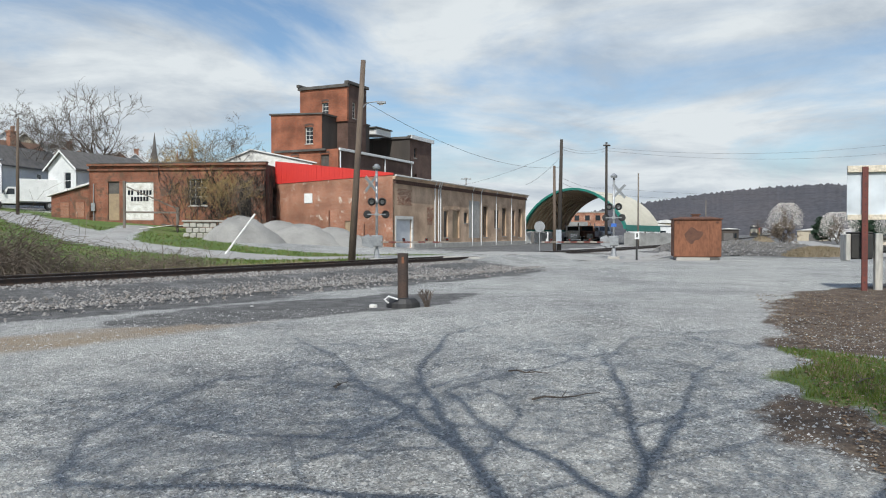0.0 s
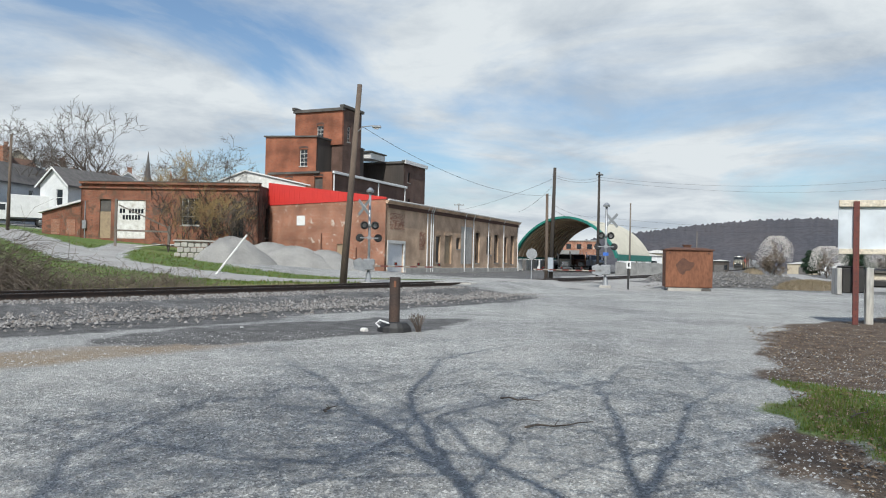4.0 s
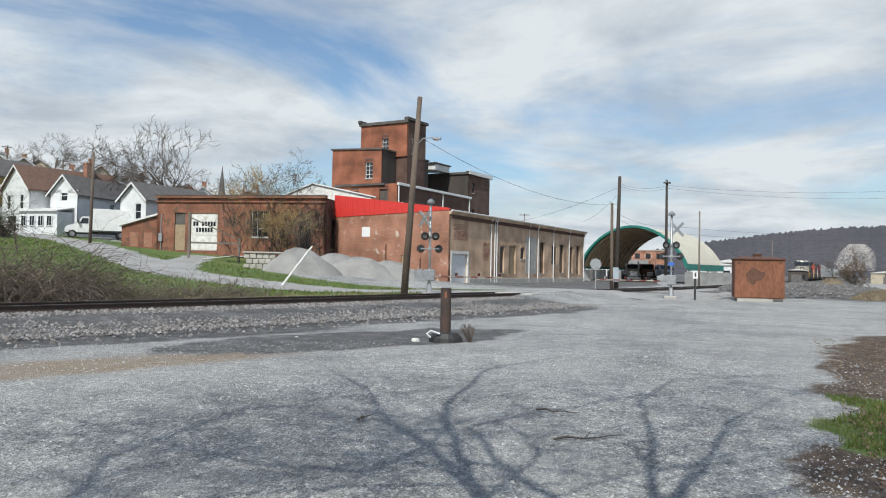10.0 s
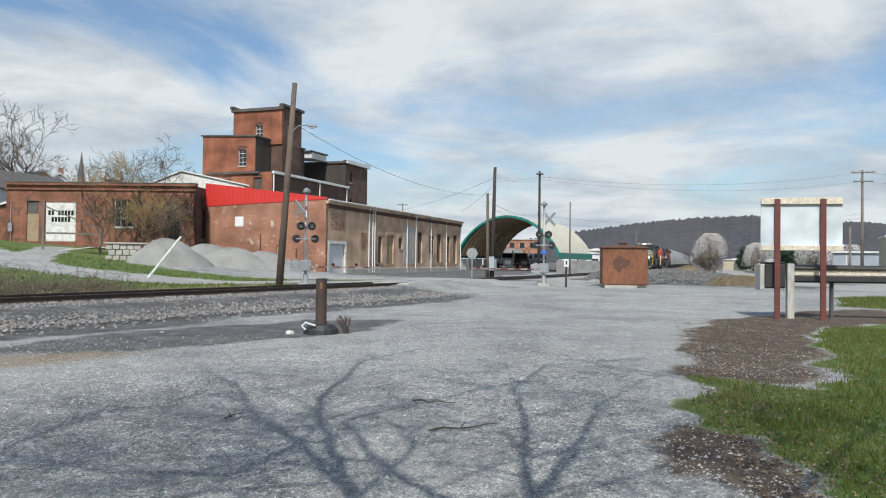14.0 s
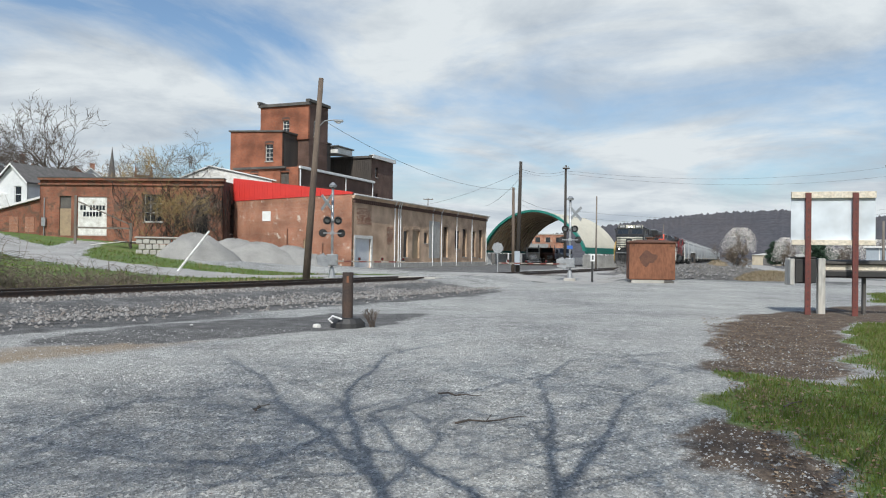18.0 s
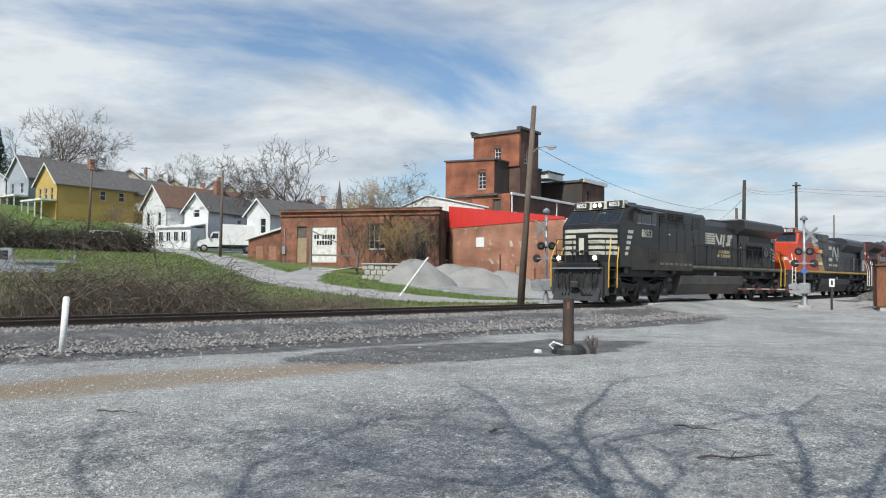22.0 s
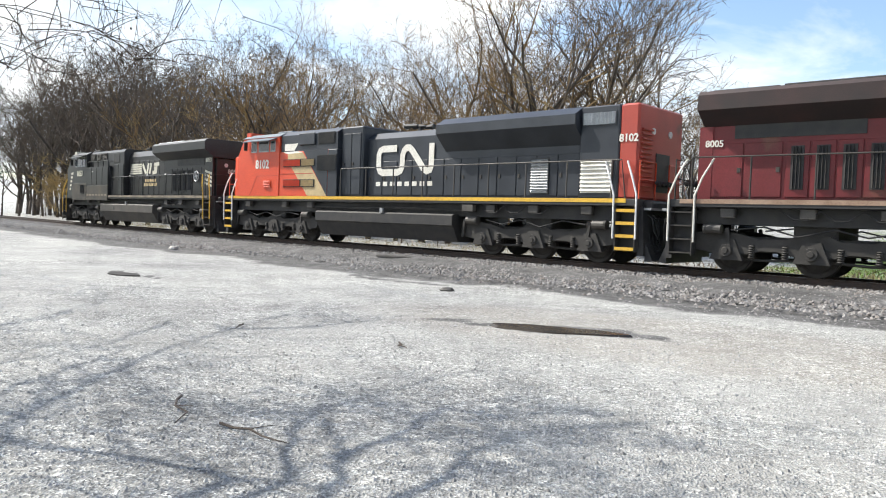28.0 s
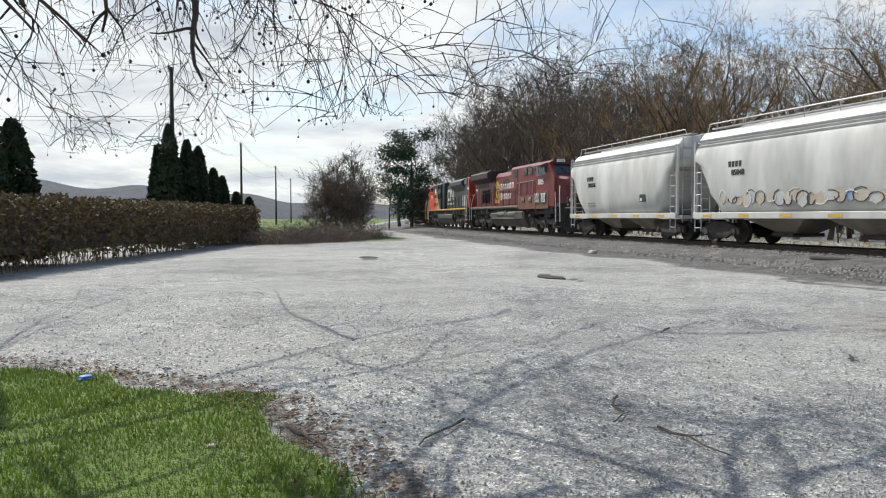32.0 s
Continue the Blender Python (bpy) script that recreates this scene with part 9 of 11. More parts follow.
def chips():
    """Loose limestone chips on the nearest part of the lot, and leaf litter along the lawn edge."""
    rng = np.random.default_rng(9)
    n = 120000
    az = rng.uniform(-40, 165, n)
    d = 3.2 + 13 * rng.uniform(0, 1, n) ** 1.6
    x, y = -d * np.sin(np.radians(az)), d * np.cos(np.radians(az))
    px_, py_ = rng.uniform(3, 19, 9000), rng.uniform(8, 26, 9000)
    near_posts = within(px_, py_, MULCH, 2.5) * rng.uniform(0, 1, 9000) > 0.3
    x, y, d = np.concatenate([x, px_[near_posts]]), np.concatenate([y, py_[near_posts]]), np.concatenate([d, np.hypot(px_, py_)[near_posts]])
    t, s_, c = covers(x, y)
    keep = t < 0.4
    x, y, d = x[keep], y[keep], d[keep]
    z = land(x, y)
    r = 0.005 + 0.017 * rng.uniform(0, 1, len(x)) ** 3.5
    v, f = [], []
    base = np.array([(1, 0, 0), (0, 1, 0), (-1, 0, 0), (0, -1, 0), (0.1, 0.1, 0.8)])
    for i in range(len(x)):
        q = base * r[i] * rng.uniform(0.6, 1.3, 3)
        o = len(v)
        v += [(x[i] + p[0], y[i] + p[1], z[i] + p[2]) for p in q]
        f += [(o, o + 1, o + 4), (o + 1, o + 2, o + 4), (o + 2, o + 3, o + 4), (o + 3, o, o + 4)]
    tagged(new("limestone_chips", raw_mesh("limestone_chips", v, f, M_STONES)), "loose grey limestone chips over the lot", "gravel", kind="stuff")
    n = 2600
    a = rng.uniform(100, 235, n)
    rad = 5.6 + rng.normal(0, 0.17, n)
    x, y = 1.3 + rad * np.cos(np.radians(a)), -6.5 + rad * np.sin(np.radians(a))
    k = 3600
    yy = rng.uniform(4.5, 20, k)
    xx = 2.5 + 0.36 * (yy - 4) + np.abs(rng.normal(0.3, 0.8, k)) * (1 + (yy > 10) * 1.5)
    x, y = np.concatenate([x, xx]), np.concatenate([y, yy])
    z = land(x, y) + 0.01
    v, f = [], []
    for i in range(len(x)):
        s = rng.uniform(0.012, 0.035)
        c_, d_ = math.cos(i * 2.4), math.sin(i * 2.4)
        o = len(v)
        v += [(x[i] + c_ * s, y[i] + d_ * s, z[i]), (x[i] - d_ * s * 0.5, y[i] + c_ * s * 0.5, z[i] + rng.uniform(0, 0.02)), (x[i] - c_ * s, y[i] - d_ * s, z[i] + 0.005), (x[i] + d_ * s * 0.5, y[i] - c_ * s * 0.5, z[i] + rng.uniform(0, 0.02))]
        f.append((o, o + 1, o + 2, o + 3))
    m = island_mat("leaf_litter", [(0.16, 0.10, 0.06), (0.28, 0.20, 0.13), (0.10, 0.065, 0.045), (0.36, 0.29, 0.20)])
    tagged(new("leaf_litter", raw_mesh("leaf_litter", v, f, m)), "brown leaf litter along the lawn edge", "leaves", kind="stuff")


chips()


# ---- the train ----
def text_mesh(s, size, depth=0.01):
    cu = bpy.data.curves.new("writing", "FONT")
    cu.body, cu.size, cu.extrude, cu.align_x, cu.align_y, cu.resolution_u = s, size, depth, "CENTER", "CENTER", 3
    cu.offset = size * 0.022
    ob = bpy.data.objects.new("writing", cu)
    me = bpy.data.meshes.new_from_object(ob)
    bpy.data.objects.remove(ob)
    return me


def writing(parent, s, size, m, material, name="number", label=""):
    me = text_mesh(s, size)
    me.materials.clear()
    me.materials.append(material)
    return part(name, me, None, parent, label, m)


def side(y, x, z):
    """A pose on the car's flank: y < 0 is one side, y > 0 the other; writing reads from outside."""
    return pose(x, y, z, 90, 0, 0) if y < 0 else pose(x, y, z, 90, 0, 180)


CACHE = {}


def shared(key, make):
    if key not in CACHE:
        CACHE[key] = make()
    return CACHE[key]


def wheelset(parent, x, r=0.53):
    def make():
        g = G().use(M_WHEEL)
        for s in (-1, 1):
            y = s * 0.72
            prof = [(0.0, 0.09), (0.09, 0.09), (0.18, 0.02), (r * 0.72, 0.0), (r * 0.82, 0.035), (r, 0.05), (r, -0.06), (r * 1.045, -0.075), (r * 1.045, -0.095), (0.0, -0.095)]
            n = 20
            rings = [[(math.cos(6.2832 * i / n) * q, y + s * w, r + math.sin(6.2832 * i / n) * q) for i in range(n)] for q, w in prof[1:-1]]
            g.loft(rings)
        g.cyl((0, -0.8, r), (0, 0.8, r), 0.09)
        return g.mesh("wheel")
    part("wheelset", shared(("wheel", r), make), None, parent, "", pose(x, 0, 0))


def loco_truck(parent, x):
    """Three-axle truck with side frames, springs, brake cylinders and axle boxes."""
    t = part("truck", shared("truck", lambda: G().use(M_TRUCKIRON).box(-2.5, -0.95, 0.55, 2.5, 0.95, 0.95, c=0.05).box(-0.5, -1.0, 0.8, 0.5, 1.0, 1.4, c=0.04).mesh("truck")), None, parent, "grimy three-axle truck", pose(x, 0, 0))

    def frame_pair():
        out = []
        for s in (-1, 1):
            g = G().use(M_FRAME)
            top = [(-3.05, 0.82), (-2.9, 1.0), (-2.35, 1.08), (-1.7, 1.0), (-1.25, 0.88), (-0.6, 0.9), (-0.35, 1.02), (0.35, 1.02), (0.6, 0.9), (1.25, 0.88), (1.7, 1.0), (2.35, 1.08), (2.9, 1.0), (3.05, 0.82)]
            low = [(2.98, 0.6), (2.5, 0.52), (1.55, 0.5), (1.2, 0.6), (0.8, 0.6), (0.5, 0.5), (-0.5, 0.5), (-0.8, 0.6), (-1.2, 0.6), (-1.55, 0.5), (-2.5, 0.52), (-2.98, 0.6)]
            g.prism(top + low, s * 1.02, s * 1.17)
            out.append(g.mesh("side_frame"))
        return out
    for me in shared("frame", frame_pair):
        part("side_frame", me, None, t)
    for k in (-2.03, 0.0, 2.03):
        wheelset(t, k)
        for s in (-1, 1):
            def box_():
                g = G().use(M_FRAME).prism([(-0.42, 0.34), (0.42, 0.34), (0.3, 0.62), (0.2, 0.86), (-0.2, 0.86), (-0.3, 0.62)], -0.02, 0.13).use(M_TRUCKIRON).cyl((0, 0.12, 0.58), (0, 0.2, 0.58), 0.17, 0.15, 14)
                return g.mesh("axle_box")
            part("axle_box", shared("axbox", box_), None, t, "", pose(k, s * 1.12, 0, 0, 0, 0 if s > 0 else 180))
            part("axle_cap", shared("axcap", lambda: G().use(M_FRAME).cyl((0, 0.2, 0.58), (0, 0.235, 0.58), 0.09, 0.07, 10).mesh("axle_cap")), None, t, "", pose(k, s * 1.12, 0, 0, 0, 0 if s > 0 else 180))
    for s in (-1, 1):
        for k in (-2.5, 2.35):
            def cyl_():
                return G().use(M_TANK).cyl((-0.2, 0, 0), (0.2, 0, 0), 0.125, None, 12).cyl((0.2, 0, 0), (0.26, 0, 0), 0.15, 0.13, 12).mesh("brake_cylinder")
            part("brake_cylinder", shared("brcyl", cyl_), None, t, "dusty brake cylinder", pose(k, s * 1.27, 1.12))
            part("brake_lever", shared("brlev", lambda: G().use(M_FRAME).box(-0.05, -0.03, -0.5, 0.05, 0.03, 0.1, c=0.01).mesh("brake_lever")), None, t, "", pose(k - 0.34, s * 1.25, 1.05, 0, 8, 0))
        for k in (-1.42, -0.62, 0.62, 1.42):
            def spr():
                pr = [(0.06 + 0.03 * (q % 2), q * 0.028) for q in range(13)]
                return G().use(M_TRUCKIRON).loft([[(math.cos(a * 0.785) * r_, math.sin(a * 0.785) * r_, z) for a in range(8)] for r_, z in pr]).mesh("spring")
            part("spring", shared("spring", spr), None, t, "", pose(k, s * 1.16, 0.4))
        part("brake_rigging", shared("brrig", lambda: G().use(M_FRAME).tube([(-2.5, 0, 0.42), (-1.2, 0, 0.36), (0, 0, 0.42), (1.2, 0, 0.36), (2.5, 0, 0.42)], 0.035, 5).mesh("brake_rigging")), None, t, "", pose(0, s * 1.0, 0))
        hose = [(-1.9, s * 1.26, 1.16), (-1.2, s * 1.3, 1.02), (-0.5, s * 1.28, 1.18), (0.3, s * 1.3, 0.98), (1.1, s * 1.28, 1.2), (1.9, s * 1.3, 1.1)]
        part("sand_hose", shared(("hose", s), lambda: G().use(M_TYRE).tube(hose, 0.022, 6).mesh("sand_hose")), None, t)
    return t


def rail_line(parent, pts, posts, material, base_z, r=0.021, label=""):
    g = G().use(material).tube(pts, r, 6)
    h = part("handrail", g, None, parent, label)
    for p in posts:
        part("stanchion", G().use(material).cyl((p[0], p[1], base_z), p, 0.026, None, 6), None, h)
    return h


def steps_(parent, x, y, n, w, z0, z1, material, edge=None):
    s = 1 if y > 0 else -1
    for i in range(n):
        z = z0 + (z1 - z0) * i / n
        st = part("step", G().use(material).box(x - w / 2, y - 0.25 * s, z, x + w / 2, y, z + 0.035), None, parent)
        if edge:
            part("step_edge", G().use(edge).box(x - w / 2, y, z - 0.02, x + w / 2, y + 0.012 * s, z + 0.07), None, st)
    for a in (x - w / 2 - 0.03, x + w / 2):
        part("step_side", G().use(material).box(a, y - 0.27 * s, z0 - 0.05, a + 0.03, y, z1), None, parent)
    part("step_back", G().use(M_BLACK).box(x - w / 2, y - 0.3 * s, z0, x + w / 2, y - 0.27 * s, z1), None, parent)


def coupler(parent, x, d):
    g = G().use(M_TRUCKIRON).box(x, -0.12, 0.72, x + d * 0.55, 0.12, 0.98, c=0.03).box(x + d * 0.5, -0.2, 0.68, x + d * 0.82, 0.2, 1.02, c=0.06)
    part("coupler", g, None, parent)
    for y in (-0.95, -0.75, -0.55, -0.4, 0.4, 0.6, 0.8):
        pts = [(x + d * 0.05, y, 1.05 - abs(y) * 0.1), (x + d * 0.2, y, 0.6), (x + d * 0.4, y * 0.9, 0.38), (x + d * 0.6, y * 0.8, 0.5)]
        part("air_hose", G().use(M_TYRE).tube(pts, 0.028, 6), None, parent)


def louvre(parent, x0, x1, z0, z1, y, frame_m, slat_m, n=None, vertical=False):
    """A framed grille: a backing sheet and one folded sheet of slats."""
    s = 1 if y > 0 else -1
    lv = part("louvre", G().use(frame_m).box(x0, y, z0, x1, y + 0.02 * s, z1), None, parent)
    n = n or max(3, int(((x1 - x0) if vertical else (z1 - z0)) / 0.085))
    a0, a1 = (x0 + 0.03, x1 - 0.03) if vertical else (z0 + 0.03, z1 - 0.03)
    b0, b1 = (z0 + 0.03, z1 - 0.03) if vertical else (x0 + 0.03, x1 - 0.03)
    w = (a1 - a0) / n
    prof = [(a0 + i * w + f * w, y + (0.021 + h) * s) for i in range(n) for f, h in ((0.0, 0.0), (0.45, 0.0), (0.5, 0.05), (0.95, 0.012))]
    v = [(a, q, b) if vertical else (b, q, a) for b in (b0, b1) for a, q in prof]
    k = len(prof)
    part("slat_sheet", G().use(slat_m).add(v, [(i, i + 1, k + i + 1, k + i) for i in range(k - 1)]), None, lv)


def hood_doors(parent, x0, x1, z0, z1, y, n, material, dark=None):
    """A row of hinged hood doors with latches; every door a leaf of its own."""
    s = 1 if y > 0 else -1
    w = (x1 - x0) / n
    for i in range(n):
        d = part("hood_door", G().use(material).box(x0 + i * w + 0.02, y, z0, x0 + (i + 1) * w - 0.02, y + 0.03 * s, z1, c=0.01), None, parent)
        if dark is None:
            part("latch", G().use(M_TRUCKIRON).box(x0 + i * w + 0.06, y + 0.03 * s, (z0 + z1) / 2 - 0.06, x0 + i * w + 0.15, y + 0.055 * s, (z0 + z1) / 2 + 0.06), None, d)
        else:
            louvre(d, x0 + i * w + w * 0.24, x0 + (i + 1) * w - w * 0.24, z0 + (z1 - z0) * 0.14, z1 - (z1 - z0) * 0.08, y + 0.031 * s, dark, dark, 3, True)


def cab(parent, x0, x1, xr, zb, zs, zt, body_m, roof_m, wins, head_m, z_win=(3.68, 4.28)):
    """Wide cab. x0, zs: foot of the sloping windscreen; xr: its top; wins: pairs of side-window edges."""
    w = 1.53
    c = part("cab", G().use(body_m).prism([(x0, zb), (x1, zb), (x1, zt - 0.24), (xr, zt - 0.24), (x0, zs)], -w, w), None, parent)
    roof = [(-w - 0.03, zt - 0.25), (-w + 0.3, zt - 0.07), (-0.7, zt + 0.03), (0.7, zt + 0.03), (w - 0.3, zt - 0.07), (w + 0.03, zt - 0.25)]
    rf = part("cab_roof", G().use(roof_m).prism(roof, xr - 0.08, x1 + 0.06, "x"), None, c)
    part("roof_vent", G().use(roof_m).box(x1 - 1.5, -0.6, zt + 0.02, x1 - 0.4, 0.6, zt + 0.12, c=0.03), None, rf)
    for k in range(3):
        part("antenna", G().use(M_BLACK).cyl((xr + 0.5 + k * 0.35, -0.5 + k * 0.4, zt), (xr + 0.5 + k * 0.35, -0.5 + k * 0.4, zt + 0.14), 0.05, 0.035, 8), None, rf)
    d = Vector((xr - x0, 0, zt - 0.24 - zs))
    nrm = Vector((-d.z, 0, d.x)).normalized()
    for s in (-1, 1):
        y = s * w
        for a, b in wins:
            wd = part("side_window", G().use(M_STEEL).box(a, y, z_win[0], b, y + 0.02 * s, z_win[1], c=0.006), None, c, "bright window surround")
            part("pane", G().use(M_GLASS).box(a + 0.05, y + 0.02 * s, z_win[0] + 0.05, b - 0.05, y + 0.026 * s, z_win[1] - 0.05), None, wd)
        a, b = wins[0][0] - 0.12, wins[-1][1] + 0.1
        part("awning", G().use(roof_m).prism([(y, z_win[1] + 0.06), (y + 0.4 * s, z_win[1] - 0.06), (y + 0.4 * s, z_win[1] - 0.03), (y, z_win[1] + 0.12)], a, b, "x"), None, c, "sloping window awning")
        part("mirror", G().use(M_BLACK).box(wins[0][0] - 0.28, y + 0.06 * s, z_win[0] + 0.1, wins[0][0] - 0.24, y + 0.22 * s, z_win[0] + 0.5), None, c)
        # windscreen on the slope, with a rubber seal and a wiper
        for nm, mt, e, up_ in (("windscreen_seal", M_BLACK, 0.0, 0.012), ("windscreen", M_GLASS, 0.06, 0.022)):
            q = []
            for f, yy in ((0.1 + e, 0.12 + e), (0.1 + e, 1.42 - e), (0.84 - e, 1.36 - e), (0.84 - e, 0.12 + e)):
                p = Vector((x0, s * yy, zs)) + d * f
                q.append(p)
            v = [tuple(p + nrm * up_) for p in q] + [tuple(p + nrm * (up_ - 0.01)) for p in q]
            part(nm, G().use(mt).add(v, [(0, 1, 2, 3), (7, 6, 5, 4), (0, 4, 5, 1), (1, 5, 6, 2), (2, 6, 7, 3), (3, 7, 4, 0)]), None, c)
        p = Vector((x0, s * 0.7, zs)) + d * 0.12 + nrm * 0.05
        part("wiper", G().use(M_BLACK).tube([tuple(p), tuple(p + d * 0.55 + Vector((0, s * 0.28, 0)))], 0.018, 5), None, c)
    part("headlight_cowl", G().use(head_m).prism([(xr - 0.2, zt - 0.33), (xr + 0.2, zt - 0.33), (xr + 0.2, zt + 0.05), (xr - 0.12, zt + 0.05)], -1.32, 1.32), None, c, "cowl over the windscreen")
    for s in (-1, 1):
        nb = part("number_board", G().use(M_BLACK).box(xr - 0.235, s * 0.48, zt - 0.3, xr - 0.17, s * 1.28, zt + 0.02, c=0.01), None, c)
        writing(nb, NUM[0], 0.28, pose(xr - 0.24, s * 0.88, zt - 0.14, 90, 0, -90), M_WHITE)
    hl = part("headlight", G().use(M_BLACK).box(xr - 0.26, -0.3, zt - 0.28, xr - 0.17, 0.3, zt - 0.02, c=0.02), None, c)
    for y in (-0.14, 0.14):
        part("lens", G().use(LAMP[0]).cyl((xr - 0.26, y, zt - 0.15), (xr - 0.285, y, zt - 0.15), 0.09, None, 14), None, hl, "round headlight lens")
    return c


NUM = [""]
LAMP = [M_LENS_WHITE]
deck_z = 1.86


def underframe(ob, L, sill_m, edge_m, tank_m, tank, tank_z=(0.36, 1.36), walk=(-2.5, 10.2)):
    """Deck, sill, fuel tank, trucks, pilots, couplers and the pipework between."""
    h, deck = L / 2 - 0.55, deck_z
    # added black box under the deck fills in the shade above the trucks
    fr = part("underframe", G().use(sill_m).box(-h, -1.5, deck - 0.2, h, 1.5, deck - 0.003, c=0.015).use(M_BLACK).box(-h + 0.6, -1.15, deck - 0.62, h - 0.6, 1.15, deck - 0.201), None, ob)
    for s in (-1, 1):
        part("deck_edge", G().use(edge_m).box(walk[0], s * 1.5, deck - 0.11, walk[1], s * 1.514, deck + 0.005), None, fr, "painted walkway edge")
        y1 = s * 1.3
        pts = [(-4.0, y1, deck - 0.4), (-1.5, y1 * 1.03, deck - 0.44), (0.8, y1 * 1.03, deck - 0.38), (4.5, y1, deck - 0.44)]
        part("pipe_run", G().use(M_TRUCKIRON).tube(pts, 0.035, 6), None, ob)
        for k in (-9.0, -6.2, -4.4, 5.2, 6.9, 8.8):
            part("junction_box", G().use(M_TANK).box(k, s * 1.25, deck - 0.46, k + 0.36, s * 1.42, deck - 0.21, c=0.02), None, ob)
        sag = [(5.0 + 0.3 * q, s * 1.4, deck - 0.25 - 0.26 * abs(math.sin(q * 1.05))) for q in range(10)]
        part("cable", G().use(M_TYRE).tube(sag, 0.018, 5), None, ob, "looped traction cable")
    z0, z1 = tank_z
    ft = part("fuel_tank", G().use(tank_m).prism([(-1.15, z0), (1.15, z0), (1.42, z0 + 0.5), (1.5, z0 + 0.56), (1.5, z1 - 0.05), (1.42, z1), (-1.42, z1), (-1.5, z1 - 0.05), (-1.5, z0 + 0.56), (-1.42, z0 + 0.5)], tank[0], tank[1], "x"), None, ob, "dusty flat-sided fuel tank")
    for s in (-1, 1):
        part("filler", G().use(M_STEEL).box(0.2, s * 1.45, z1 - 0.02, 0.36, s * 1.53, z1 + 0.16), None, ft)
        part("tank_gauge", G().use(M_BLACK).box(-1.6, s * 1.5, z0 + 0.66, -1.45, s * 1.512, z1 - 0.15), None, ft)
    for x in (-7.0, 7.0):
        loco_truck(ob, x)
    for d in (-1, 1):
        x = d * h
        part("pilot", G().use(M_BLACK).prism([(x, 0.3), (x, deck - 0.2), (x + d * 0.12, deck - 0.2), (x + d * 0.2, 0.3)], -1.3, 1.3).prism([(x + d * 0.18, 0.14), (x + d * 0.42, 0.16), (x + d * 0.18, 0.7)], -1.2, 1.2), None, ob, "pilot plate with plough")
        for k in range(8):
            y0 = -1.05 + k * 0.3 if abs(-1.05 + k * 0.3) > 0.2 else 0.32
            dip, dy = 0.55 + 0.13 * (k % 3), 0.16 * (-1) ** k
            part("air_hose", G().use(M_TYRE).tube([(x + d * 0.12, y0, deck - 0.42), (x + d * 0.34, y0 + dy * 0.3, deck - 0.55), (x + d * 0.42, y0 + dy, deck - 0.42 - dip), (x + d * 0.36, y0 + dy * 1.8, deck - 0.34 - dip * 0.8), (x + d * 0.3, y0 + dy * 2.1, deck - 0.5)], 0.026, 6), None, ob, "hanging black air hose")
        part("pilot_step", G().use(M_STEEL).box(min(x, x + d * 0.34), -1.25, deck - 0.3, max(x, x + d * 0.34), 1.25, deck - 0.24), None, ob, "pale walkway edge over the pilot")
        part("anticlimber", G().use(sill_m).box(x, -1.1, deck - 0.3, x + d * 0.3, 1.1, deck - 0.05, c=0.04), None, ob)
        coupler(ob, x + d * 0.1, d * 0.55)


def end_gear(ob, L, grab_m, rail_m, step_m=None):
    """Corner steps, grab rails and the railings across both end platforms."""
    deck, h = deck_z, L / 2 - 0.55
    for x in (-h + 0.3, h - 0.3):
        d = -1 if x < 0 else 1
        for s in (-1, 1):
            steps_(ob, x, s * 1.5, 4, 0.58, 0.45, deck, M_TRUCKIRON, step_m)
            for dx in (-0.36, 0.34):
                part("grab_rail", G().use(grab_m).tube([(x + dx, s * 1.52, 0.75), (x + dx, s * 1.54, deck + 0.1), (x + dx - 0.16 * d, s * 1.5, deck + 0.55), (x + dx - 0.4 * d, s * 1.38, deck + 1.05)], 0.028, 6), None, ob, "bright grab rail")
        xe = x + d * 0.28
        for s in (-1, 1):
            part("end_rail", G().use(rail_m).tube([(xe, s * 1.3, deck), (xe, s * 1.3, deck + 1.05), (xe, s * 0.4, deck + 1.05), (xe, s * 0.4, deck)], 0.022), None, ob)
            part("end_rail_bar", G().use(rail_m).cyl((xe, s * 1.3, deck + 0.55), (xe, s * 0.4, deck + 0.55), 0.018, None, 6), None, ob)
        for k in range(4):
            part("receptacle", G().use(M_TRUCKIRON).cyl((xe, -0.36 + k * 0.24, deck + 0.5), (xe + d * 0.14, -0.36 + k * 0.24, deck + 0.46), 0.07, None, 8), None, ob)


